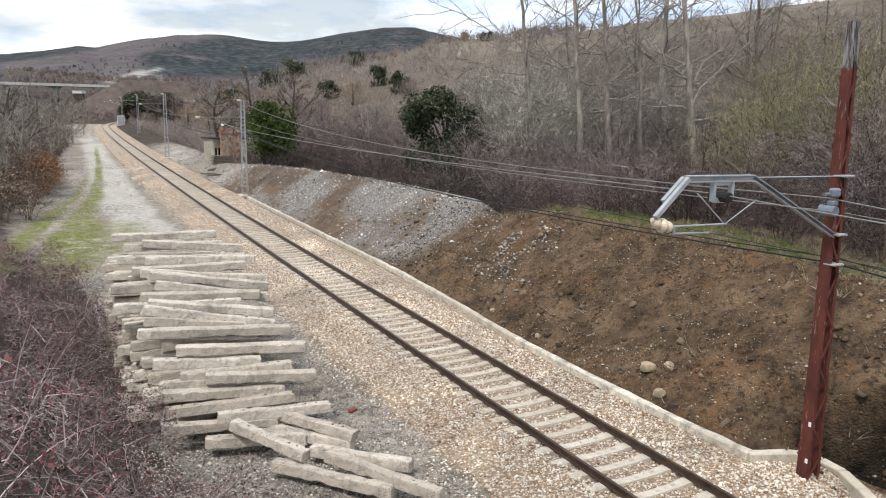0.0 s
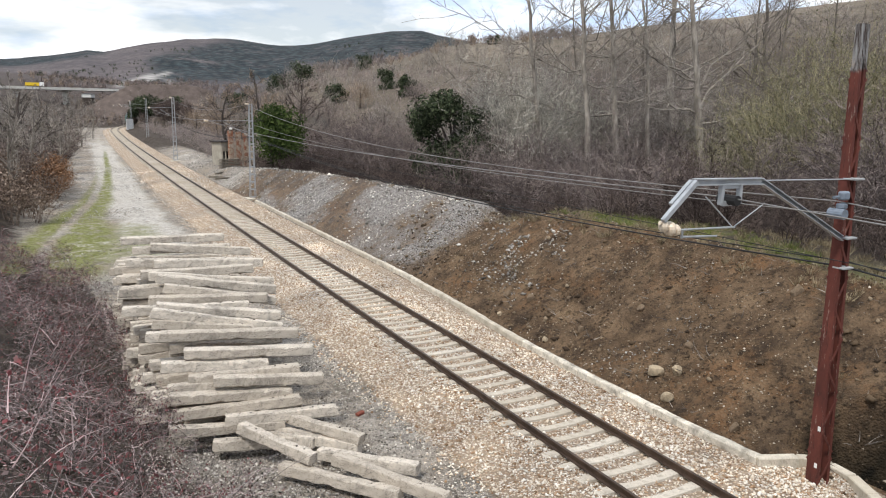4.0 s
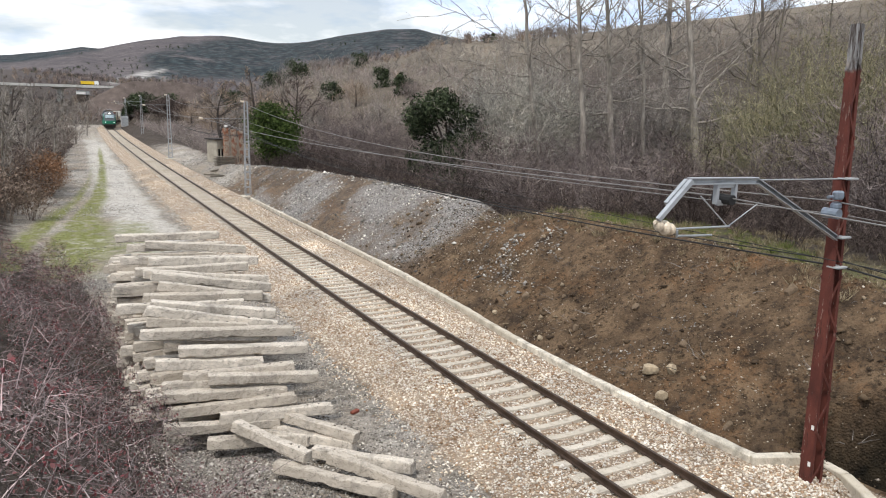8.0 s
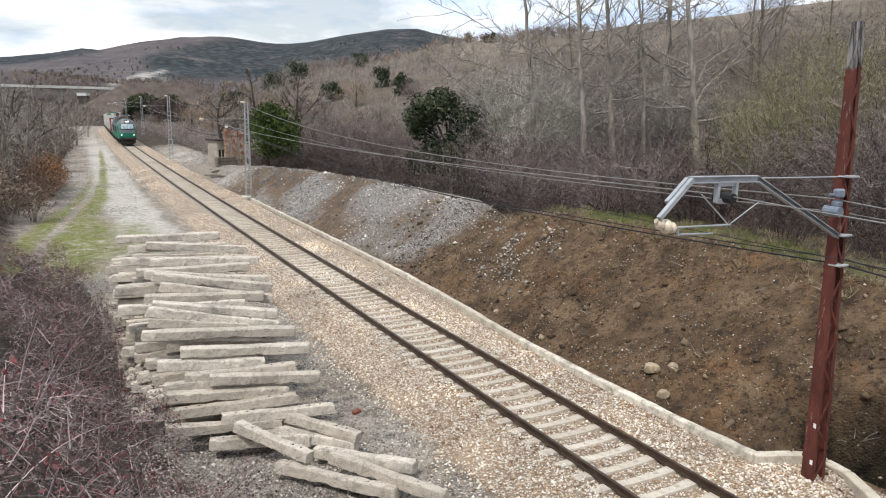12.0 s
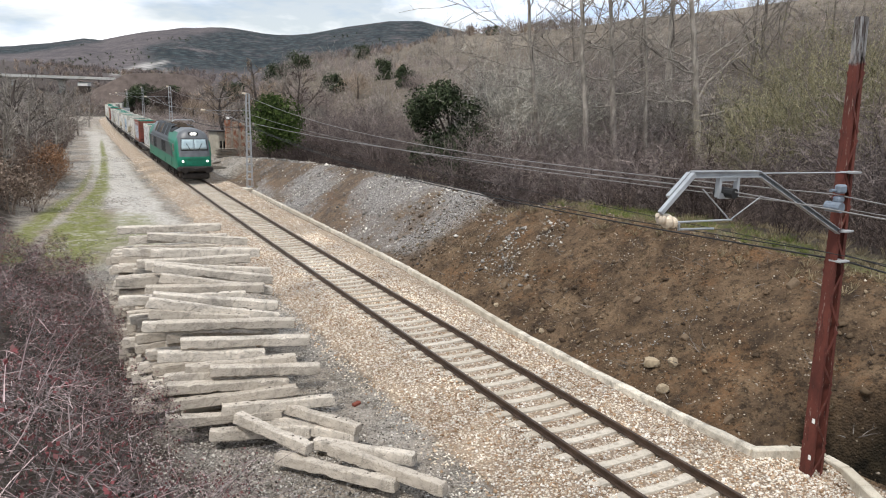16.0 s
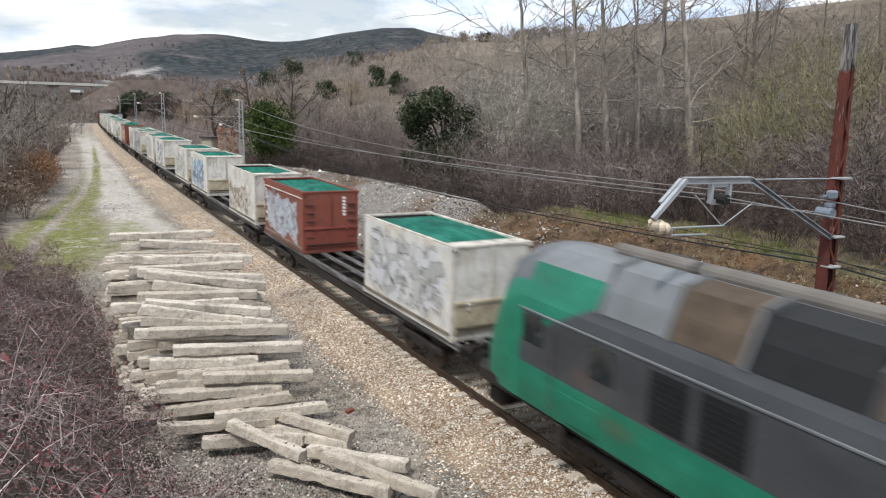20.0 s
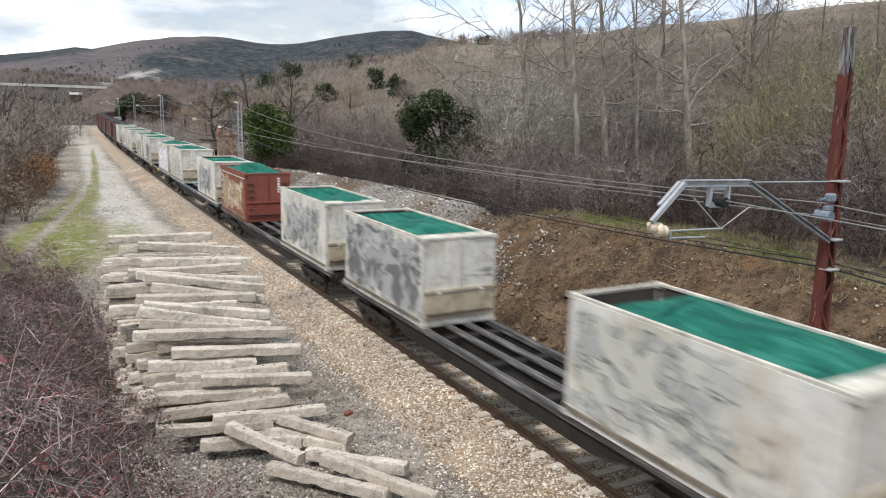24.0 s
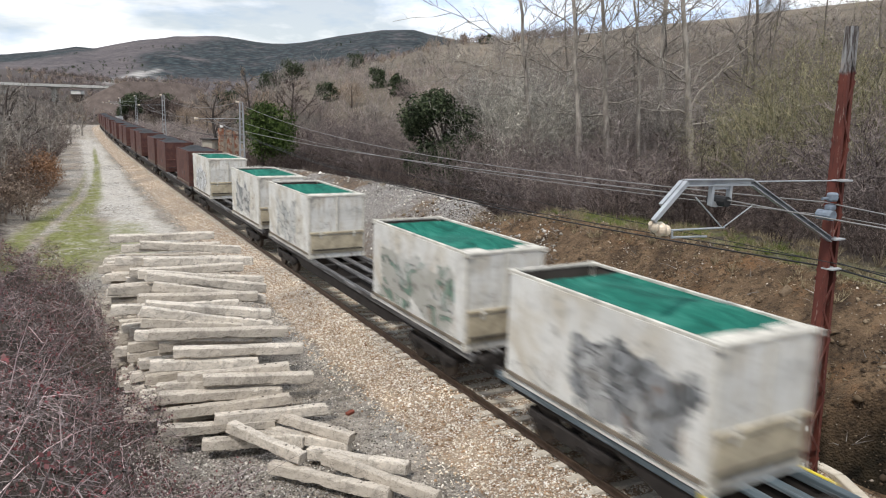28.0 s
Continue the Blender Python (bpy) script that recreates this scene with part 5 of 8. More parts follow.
# near-black twigs: the shade within the scrub, put into the colour
twig_shaded = twig_material("shaded_twigs", (0.0, (0.016, 0.012, 0.011)), (0.5, (0.052, 0.039, 0.035)), (1.0, (0.13, 0.1, 0.09)))
leaf_tan = twig_material("dry_oak_leaves", (0.0, (0.09, 0.065, 0.052)), (0.5, (0.2, 0.15, 0.12)), (1.0, (0.32, 0.255, 0.21)))
twig_grey = twig_material("grey_twigs", (0.0, (0.11, 0.098, 0.09)), (0.5, (0.24, 0.215, 0.195)), (1.0, (0.42, 0.385, 0.345)))
twig_tan = twig_material("tan_twigs", (0.0, (0.14, 0.105, 0.08)), (0.5, (0.28, 0.215, 0.165)), (1.0, (0.44, 0.355, 0.28)))
twig_orange = twig_material("orange_leaves", (0.0, (0.1, 0.055, 0.03)), (0.5, (0.23, 0.125, 0.072)), (1.0, (0.36, 0.22, 0.14)))
twig_olive = twig_material("yellow_green_twigs", (0.0, (0.07, 0.063, 0.038)), (0.5, (0.21, 0.19, 0.11)), (1.0, (0.4, 0.37, 0.235)))
leaf_spring = twig_material("spring_leaves", (0.0, (0.05, 0.055, 0.025)), (0.5, (0.15, 0.155, 0.08)), (1.0, (0.36, 0.36, 0.25)))
leaf_dark = twig_material("dark_evergreen_leaves", (0.0, (0.016, 0.024, 0.013)), (0.5, (0.042, 0.056, 0.03)), (1.0, (0.095, 0.115, 0.065)))
leaf_green = twig_material("green_leaves", (0.0, (0.018, 0.032, 0.009)), (0.5, (0.042, 0.068, 0.018)), (1.0, (0.1, 0.135, 0.042)))
bark_pale = Mat("pale_bark", 0.9, spec=0.15)
_v = bark_pale.coords(scale=(1, 1, 0.25))
bark_pale.color(bark_pale.ramp(bark_pale.noise(3.0, 6, 0.7, _v), (0.34, (0.11, 0.096, 0.082)), (0.52, (0.25, 0.222, 0.19)), (0.7, (0.42, 0.38, 0.33)))).bump(bark_pale.noise(9.0, 5, 0.7, _v), 0.6, 0.03)
bark_pale = bark_pale.m
bark_rear = plain("grey_brown_bark", (0.15, 0.13, 0.112), 0.9, 0, 0.5, 2.0, 0.5, 0.1)
bark_dark = plain("dark_bark", (0.075, 0.062, 0.055), 0.9, 0, 0.4, 3.0, 0.5, 0.1)


def ribbons(P, D, L, W, bend, seg, rng):
    """Thin tapering blades from points P along D, bent by bend; returns corners and quads."""
    n = len(P)
    t = np.linspace(0, 1, seg + 1)[None, :, None]
    pts = P[:, None] + D[:, None] * (L[:, None, None] * t) + bend[:, None] * (L[:, None, None] * t * t)
    side = np.cross(D, rng.normal(size=(n, 3)))
    side /= np.linalg.norm(side, axis=1, keepdims=True) + 1e-9
    w = (W[:, None, None] * (1 - 0.8 * t)) * 0.5
    verts = np.stack([pts - side[:, None] * w, pts + side[:, None] * w], 2).reshape(-1, 3)
    base = (np.arange(n) * (seg + 1) * 2)[:, None, None] + (np.arange(seg) * 2)[None, :, None]
    quads = (base + np.array([0, 1, 3, 2])[None, None]).reshape(-1, 4)
    return verts, quads, pts


def unit(v):
    return v / (np.linalg.norm(v, axis=-1, keepdims=True) + 1e-9)


def join(*pieces):
    co, fa, n = [], [], 0
    for v, f in pieces:
        co.append(v)
        fa.append(f + n)
        n += len(v)
    return np.concatenate(co), np.concatenate(fa)


def bush(h, spread, stems, twigs, w, seed, upright=0.6, leaf=0):
    """One bare shrub about the origin."""
    rng = np.random.RandomState(seed)
    a = rng.rand(stems) * 2 * np.pi
    lean = rng.rand(stems) ** 0.7 * spread
    D = unit(np.stack([np.cos(a) * lean, np.sin(a) * lean, np.full(stems, 1.0)], 1))
    P = np.stack([np.cos(a), np.sin(a), np.zeros(stems)], 1) * (rng.rand(stems) * 0.25 * h * spread)[:, None]
    L = h * rng.uniform(0.55, 1.0, stems)
    bend = rng.normal(size=(stems, 3)) * 0.16
    v1, f1, pts = ribbons(P, D, L, np.full(stems, w * 1.8), bend, 2, rng)
    k = rng.randint(0, stems, twigs)
    t = rng.uniform(0.25, 1.0, twigs)
    Q = P[k] + D[k] * (L[k] * t)[:, None] + bend[k] * (L[k] * t * t)[:, None]
    E = unit(D[k] * upright + rng.normal(size=(twigs, 3)) * 0.55 + np.array([0, 0, 0.12]))
    v2, f2, _ = ribbons(Q, E, h * rng.uniform(0.12, 0.36, twigs), np.full(twigs, w), rng.normal(size=(twigs, 3)) * 0.2, 1, rng)
    return join((v1, f1), (v2, f2))


def scatter(name, kinds, places, material, label, seed, size=(0.7, 1.3), category="shrub", parent=None):
    """Many shrubs joined into one growth."""
    rng = np.random.RandomState(seed)
    pieces = []
    for x, y, z in places:
        v, f = kinds[rng.randint(len(kinds))]
        a, s = rng.rand() * 6.283, rng.uniform(*size)
        c, sn = math.cos(a) * s, math.sin(a) * s
        q = np.empty_like(v)
        q[:, 0], q[:, 1], q[:, 2] = v[:, 0] * c - v[:, 1] * sn + x, v[:, 0] * sn + v[:, 1] * c + y, v[:, 2] * s * rng.uniform(0.85, 1.15) + z - 0.05
        pieces.append((q, f))
    ob = mesh_part(name, mesh_of(name, *join(*pieces), 4), material, parent)
    return tagged(ob, label, category, kind="stuff")


def spots(n, s0, s1, u0, u1, seed, keep=None, track=False):
    """Random places on the land, in the valley's frame."""
    rng = np.random.RandomState(seed)
    S, U = rng.uniform(s0, s1, n), rng.uniform(u0, u1, n)
    if keep is not None:
        k = keep(S, U)
        S, U = S[k], U[k]
    X, Y = from_base(S, U)
    return np.stack([X, Y, ground_z(S, U)], 1)


def seen_at(turn, d):
    """World place at d metres from the eye, turn degrees right of straight ahead, on the ground."""
    x, y = d * math.sin(radians(turn)), d * math.cos(radians(turn))
    S, U = to_base(x, y)
    return x, y, float(ground_z(S, U))


def tube(points, radii, n=7):
    points, radii = np.asarray(points, float), np.asarray(radii, float)
    d = unit(np.gradient(points, axis=0))
    ref = np.array([0.31, 0.77, 0.1])
    x = unit(np.cross(d, ref))
    y = np.cross(d, x)
    a = np.linspace(0, 2 * np.pi, n, endpoint=False)
    ring = points[:, None] + radii[:, None, None] * (np.cos(a)[None, :, None] * x[:, None] + np.sin(a)[None, :, None] * y[:, None])
    m = len(points)
    i, j = np.meshgrid(np.arange(m - 1), np.arange(n), indexing="ij")
    quads = np.stack([i * n + j, i * n + (j + 1) % n, (i + 1) * n + (j + 1) % n, (i + 1) * n + j], -1).reshape(-1, 4)
    return ring.reshape(-1, 3), quads


def bare_tree(name, label, place, h, r, lean=(0, 0), seed=0, limbs=16, first=0.3, reach=0.28, rise=0.45, twigs=900, tw=0.02, bark=None, twig=None, bow=0.012, thin=0.45, low=()):
    """A leafless tree: tapered trunk, limbs, and a crown of twigs."""
    rng = np.random.RandomState(seed)
    t = np.linspace(0, 1, 12)
    wob = np.cumsum(rng.normal(size=(12, 2)) * bow * h, axis=0)
    trunk = np.stack([lean[0] * h * t + wob[:, 0], lean[1] * h * t + wob[:, 1], h * t - 0.3], 1)
    rad = r * (1 - 0.86 * t) * (1 + 0.35 * np.exp(-t * 22))
    ob = thing(name, label, "tree", Matrix.Translation(place), group="bare trees")
    pieces = [tube(trunk, rad, 9)]
    co, fa = pieces[0]
    trunk_ob = mesh_part("trunk", mesh_of("trunk", co, fa, 4), bark or bark_pale, ob, smooth=True)
    starts, dirs, lens = [], [], []
    limb_pieces = []
    for i in range(limbs + len(low)):
        if i < limbs:
            f = first + (0.97 - first) * ((i + rng.rand()) / limbs)
            a = rng.rand() * 6.283
            l = h * reach * (1.15 - f) * rng.uniform(0.7, 1.4)
            up = rise * rng.uniform(0.6, 1.5)
        else:
            f, a, l, up = low[i - limbs]
        p = np.array([np.interp(f, t, trunk[:, k]) for k in range(3)])
        d = unit(np.array([math.cos(a), math.sin(a), up]))
        tt = np.linspace(0, 1, 6)[:, None]
        path = p + d * l * tt + np.array([0, 0, 0.22 * l]) * tt ** 2 + np.cumsum(rng.normal(size=(6, 3)) * 0.035 * l, axis=0) * (tt > 0)
        rr = float(np.interp(f, t, rad)) * (thin if i < limbs else 0.34)
        limb_pieces.append(tube(path, rr * (1 - 0.8 * tt[:, 0]) + 0.006, 5))
        for _ in range(6):
            k = rng.uniform(0.25, 1)
            q = np.array([np.interp(k, tt[:, 0], path[:, m]) for m in range(3)])
            e = unit(d + rng.normal(size=3) * 0.6 + np.array([0, 0, 0.25]))
            m2 = l * rng.uniform(0.25, 0.55)
            sub = q + e * m2 * np.linspace(0, 1, 4)[:, None] + np.cumsum(rng.normal(size=(4, 3)) * 0.04 * m2, axis=0)
            limb_pieces.append(tube(sub, rr * 0.48 * np.linspace(1, 0.25, 4) + 0.006, 4))
            starts.append(sub), dirs.append(e), lens.append(m2)
        starts.append(path), dirs.append(d), lens.append(l)
    tagged(mesh_part("branchwork", mesh_of("branchwork", *join(*limb_pieces), 4), bark or bark_pale, ob, smooth=True), kind="stuff")
    k = rng.randint(0, len(starts), twigs)
    Q, E, L = [], [], []
    for j in k:
        s = starts[j]
        f = rng.uniform(0.3, 1) * (len(s) - 1)
        i0 = min(int(f), len(s) - 2)
        Q.append(s[i0] + (s[i0 + 1] - s[i0]) * (f - i0))
        E.append(dirs[j])
        L.append(min(lens[j], 2.4) * rng.uniform(0.25, 0.6))
    E = unit(np.array(E) + rng.normal(size=(twigs, 3)) * 0.6 + np.array([0, 0, 0.2]))
    v, f, _ = ribbons(np.array(Q), E, np.array(L), np.full(twigs, tw), rng.normal(size=(twigs, 3)) * 0.2, 2, rng)
    tagged(mesh_part("crown", mesh_of("crown", v, f, 4), twig or twig_grey, ob), "bare twigs", kind="stuff")
    return ob


def leafy_tree(name, label, place, h, w, seed, material, leaf=0.16, count=7000, clear=0.12):
    """An evergreen: short trunk, limbs, and leaf clumps in uneven lobes."""
    rng = np.random.RandomState(seed)
    ob = thing(name, label, "tree", Matrix.Translation(place), group="evergreens")
    pieces = [tube([(0, 0, -0.3), (0.1, 0.05, h * 0.3), (0.0, 0.1, h * 0.65)], [0.035 * h, 0.026 * h, 0.01 * h], 8)]
    lobes = []
    for i in range(16):
        a, f = rng.rand() * 6.283, rng.uniform(clear + 0.12, 0.88)
        rad = w * 0.5 * math.sqrt(max(0.05, 1 - (2 * f - 0.85) ** 2)) * rng.uniform(0.3, 0.85)
        c = np.array([math.cos(a) * rad, math.sin(a) * rad, f * h])
        lobes.append((c, w * rng.uniform(0.14, 0.27)))
        pieces.append(tube([(0, 0, h * f * 0.5), c * np.array([0.5, 0.5, 0.8]), c], [0.014 * h, 0.009 * h, 0.003 * h], 5))
    mesh_part("trunk", mesh_of("trunk", *pieces[0], 4), bark_dark, ob, smooth=True)
    tagged(mesh_part("branchwork", mesh_of("branchwork", *join(*pieces[1:]), 4), bark_dark, ob, smooth=True), kind="stuff")
    k = rng.randint(0, len(lobes), count)
    C = np.array([l[0] for l in lobes])[k]
    R = np.array([l[1] for l in lobes])[k]
    d = unit(rng.normal(size=(count, 3)))
    P = C + d * (R * rng.uniform(0.45, 1.12, count))[:, None] * np.array([1, 1, 0.8])
    n = unit(d + rng.normal(size=(count, 3)) * 0.7)
    x = unit(np.cross(n, rng.normal(size=(count, 3))))
    y = np.cross(n, x)
    s = (leaf * rng.uniform(0.5, 1.3, count))[:, None]
    v = np.stack([P - x * s, P - y * s * 0.5, P + x * s, P + y * s * 0.5], 1).reshape(-1, 3)
    tagged(mesh_part("crown", mesh_of("crown", v, np.arange(count * 4).reshape(-1, 4), 4), material, ob), "dense evergreen leaves", kind="stuff")
    return ob


def dome(h, w, n, width, seed, stems=5):
    """A rounded leafless crown: a few stems and fine twigs that fan out to an uneven outline."""
    rng = np.random.RandomState(seed)
    a = rng.rand(stems) * 2 * np.pi
    D = unit(np.stack([np.cos(a) * 0.45, np.sin(a) * 0.45, np.full(stems, 1.0)], 1))
    v1, f1, _ = ribbons(np.zeros((stems, 3)), D, h * rng.uniform(0.5, 0.85, stems), np.full(stems, width * 2.2), rng.normal(size=(stems, 3)) * 0.15, 2, rng)
    d = unit(rng.normal(size=(n, 3)) + np.array([0, 0, 0.35]))
    lumps = unit(rng.normal(size=(9, 3)) + np.array([0, 0, 0.3]))
    r = 0.62 + 0.42 * np.max(np.clip(d @ lumps.T, 0, 1) ** 6, axis=1)
    size = np.array([w / 2, w / 2, h * 0.52])
    mid = np.array([0, 0, h * 0.46])
    L = rng.uniform(0.16, 0.36, n) * h
    tip = mid + d * size * (r * rng.uniform(0.55, 1.0, n))[:, None]
    E = unit(d * size + np.array([0, 0, 0.45 * h]) + rng.normal(size=(n, 3)) * 0.28 * h)
    v2, f2, _ = ribbons(tip - E * L[:, None], E, L, width * rng.uniform(0.6, 1.2, n), rng.normal(size=(n, 3)) * 0.12, 1, rng)
    return join((v1, f1), (v2, f2))


def shrub(h, w, stems, branches, twigs, width, seed, arch=0.6, fan=0.7, up=0.2):
    """A leafless bush: stems that arch out to an uneven dome, forked branches, fine twigs."""
    rng = np.random.RandomState(seed)
    d = unit(rng.normal(size=(stems, 3)) * np.array([1, 1, 0.8]) + np.array([0, 0, 0.45]))
    d[:, 2] = np.abs(d[:, 2])
    lumps = unit(rng.normal(size=(6, 3)) + np.array([0, 0, 0.4]))
    r = (0.62 + 0.42 * np.max(np.clip(d @ lumps.T, 0, 1) ** 5, axis=1)) * rng.uniform(0.8, 1.05, stems)
    tip = d * r[:, None] * np.array([w / 2, w / 2, h * 0.62]) + np.array([0, 0, h * 0.36])
    P0 = np.concatenate([d[:, :2] * w * 0.1 * rng.rand(stems, 1), np.zeros((stems, 1))], 1)
    P1 = P0 + (tip - P0) * np.array([0.22, 0.22, arch + 0.25]) + rng.normal(size=(stems, 3)) * 0.03 * h
    A, B = 2 * (P1 - P0), tip - 2 * P1 + P0
    one = np.ones(stems)
    v1, f1, _ = ribbons(P0, A, one, one * min(width * 1.8, 0.05), B, 4, rng)
    k, s = rng.randint(0, stems, branches), rng.uniform(0.3, 1.0, branches)[:, None]
    Q, T = P0[k] + A[k] * s + B[k] * s * s, unit(A[k] + 2 * B[k] * s)
    out = unit(Q - np.array([0, 0, h * 0.3]))
    E = unit(T * 0.7 + out * 0.5 + rng.normal(size=(branches, 3)) * 0.5 * fan + np.array([0, 0, up]))
    L = h * rng.uniform(0.14, 0.34, branches)
    bend = rng.normal(size=(branches, 3)) * 0.42
    v2, f2, _ = ribbons(Q, E, L, np.full(branches, width * 1.15), bend, 3, rng)
    k, s = rng.randint(0, branches, twigs), rng.uniform(0.2, 1.0, twigs)
    P = Q[k] + E[k] * (L[k] * s)[:, None] + bend[k] * (L[k] * s * s)[:, None]
    F = unit(E[k] * 0.6 + rng.normal(size=(twigs, 3)) * 0.75 * fan + np.array([0, 0, up]))
    v3, f3, _ = ribbons(P, F, h * rng.uniform(0.035, 0.11, twigs), width * rng.uniform(0.6, 1.3, twigs), rng.normal(size=(twigs, 3)) * 0.15, 1, rng)
    return join((v1, f1), (v2, f2), (v3, f3))


def puff(h, w, n, size, seed):
    """Dry leaves on a small bush."""
    rng = np.random.RandomState(seed)
    d = unit(rng.normal(size=(n, 3)) + np.array([0, 0, 0.3]))
    lumps = unit(rng.normal(size=(7, 3)) + np.array([0, 0, 0.3]))
    r = (0.55 + 0.45 * np.max(np.clip(d @ lumps.T, 0, 1) ** 4, axis=1)) * rng.uniform(0.45, 1.0, n)
    P = d * r[:, None] * np.array([w / 2, w / 2, h * 0.52]) + np.array([0, 0, h * 0.5])
    x = unit(rng.normal(size=(n, 3)))
    y = unit(np.cross(x, rng.normal(size=(n, 3))))
    q = size * rng.uniform(0.5, 1.2, n)[:, None]
    return np.stack([P - x * q, P - y * q * 0.6, P + x * q, P + y * q * 0.6], 1).reshape(-1, 3), np.arange(n * 4).reshape(-1, 4)


BELT = [shrub(4.2, 4.6, 14, 140, 1250, 0.014, 100 + i, 0.5, 1.1, 0.08) for i in range(5)]
STEMS = [bush(4.4, 0.5, 14, 90, 0.026, 110 + i) for i in range(4)]
LOW = [shrub(1.9, 2.6, 12, 70, 330, 0.012, 120 + i, 0.45, 0.9, 0.1) for i in range(4)]
LEAFY = [join(shrub(1.9, 2.6, 10, 40, 150, 0.014, 170 + i, 0.45, 0.9, 0.1), puff(2.0, 2.4, 420, 0.055, 175 + i)) for i in range(3)]
FAR = [shrub(3.0, 4.2, 6, 22, 80, 0.055, 140 + i, 0.45, 0.9) for i in range(5)]
FARTALL = [shrub(7.0, 5.6, 8, 34, 110, 0.062, 160 + i, 0.6, 0.8) for i in range(5)]

# scrub in the gully behind the cutting's crest
EDGE = lambda S, U, k: U - line_u(S) > np.where(S < 21, crest(S)[0] + np.interp(S, [0, 4, 8, 14, 21], [5.4, 3.4, 2.2, 1.7, 1.8]) - k, crest(S)[0] + 2.2 - k) + 2 * (field(S, U, 5) - 0.5)
# the shaded foot of the thicket, painted by its dark twigs
scatter("edge_scrub", LOW, spots(520, -6, 78, 8.5, 24, 201, lambda S, U: EDGE(S, U, 0.5) & ~EDGE(S, U, -3.2)), twig_shaded, "tangled scrub along the gully edge, shade put into its colour", 202, (0.8, 1.6))
# front rows coloured darker than the mauve behind, as if in shadow
scatter("front_thicket", BELT, spots(420, -6, 80, 9, 30, 6, lambda S, U: EDGE(S, U, -1.6) & ~EDGE(S, U, -7.5)), twig_front_shade, "brown leafless scrub along the front of the gully, darkened as shaded", 7, (0.6, 1.0))
scatter("scrub_thicket", BELT, spots(300, -6, 80, 10, 40, 1, lambda S, U: EDGE(S, U, -6.0)), twig_mauve, "dense mauve-brown leafless scrub filling the gully", 2, (1.15, 1.75))
# added dark bushes that paint shade into the thicket's gaps
scatter("thicket_shade", BELT, spots(280, -6, 110, 16, 60, 4, lambda S, U: EDGE(S, U, -8.0)), twig_shaded, "stems and shoots coloured dark for the shade inside the scrub", 3, (0.9, 1.5))
scatter("low_scrub", LOW, spots(300, -8, 80, 7.5, 18, 3, lambda S, U: EDGE(S, U, 1.2)), twig_brown, "low brown leafless brush at the edge of the meadow", 4, (0.45, 0.95))
WILLOW = [shrub(8.5, 8.0, 34, 420, 5200, 0.025, 130 + i, 0.5, 1.0, 0.02) for i in range(3)]
for i, (turn, d, s) in enumerate(((2.6, 68, 1.35), (4.7, 63, 1.35), (6.8, 69, 1.4), (9.0, 72, 1.25), (11.6, 74, 1.15), (14.0, 76, 1.2), (16.8, 72, 1.1), (-1.8, 82, 1.0), (19.4, 74, 1.15))):
    ob = thing("grey_willow", "rounded pale grey leafless willow among the scrub", "shrub", Matrix.Translation(seen_at(turn, d)) @ pose(0, 0, 0, 0, 0, 70 * i), group="grey willows")
    v, f = WILLOW[i % 3]
    tagged(mesh_part("crown", mesh_of("crown", v * np.array([1, 1, 1.05]) * s, f, 4), twig_pale if i < 4 else twig_grey, ob), "dense bare twigs", kind="stuff")
scatter("hill_scrub", FAR, spots(1500, -40, 420, 26, 330, 7, lambda S, U: (field(S, U, 26, 2) > 0.42) & (U > 26 + 0.02 * S)), twig_heather, "mauve-brown leafless scrub over the hillside", 8, (0.5, 1.1))
scatter("hill_brush", FAR, spots(900, -20, 420, 20, 330, 9, lambda S, U: field(S, U, 34, 5) > 0.45), twig_tan, "tan dry oak brush over the hillside", 10, (0.4, 1.0))
scatter("hill_trees", FARTALL, spots(520, 0, 300, 26, 200, 11, lambda S, U: field(S, U, 30, 9) > 0.4), twig_grey, "grey leafless trees at the foot of the hillside", 12, (0.6, 1.1))
# left of the yard
VERGE = lambda S, U: U - line_u(S) < np.interp(S, [36, 40, 45, 51, 64, 80, 100, 135, 150], [-15.4, -14.8, -14.4, -13.4, -12.2, -10.6, -9.4, -8.2, -7.6]) - 0.8 * field(S, U, 4)
scatter("verge_scrub", BELT, spots(330, 36, 150, -26, -7, 13, VERGE), twig_verge, "mauve-brown leafless brush along the yard", 14, (0.6, 1.15))
# the same dark twigs, added as shade inside the verge brush
scatter("verge_shade", BELT, spots(90, 36, 120, -22, -7, 15, VERGE), twig_shaded, "stems coloured dark for the shade inside the brush along the yard", 16, (0.5, 0.9))
scatter("verge_brush", LOW, spots(260, 36, 130, -16, -7, 113, VERGE), twig_brown, "low brown brush along the yard", 114, (0.6, 1.1))
scatter("verge_willows", STEMS, spots(150, 70, 200, -34, -14.5, 17), twig_grey, "grey leafless willows behind the yard", 18, (0.8, 1.5))
scatter("oak_brush", LEAFY, spots(50, 48, 72, -15.5, -9.6, 19, lambda S, U: (U - line_u(S) < np.interp(S, [48, 64, 72], [-12.0, -10.6, -10.0]))), leaf_tan, "brush with dry tan oak leaves beside the yard", 20, (1.2, 2.0))
scatter("orange_brush", LEAFY, spots(16, 62, 73, -11.2, -9.8, 17), twig_orange, "brush with dry orange leaves beside the yard", 18, (1.2, 1.9))
scatter("line_scrub", LOW, spots(330, 66, 260, 6.5, 22, 19, lambda S, U: ((S > 92) | (U - line_u(S) > 12.0)) & (U - line_u(S) > 6.8)), twig_heather, "brown brush beside the line", 20, (0.7, 1.5))
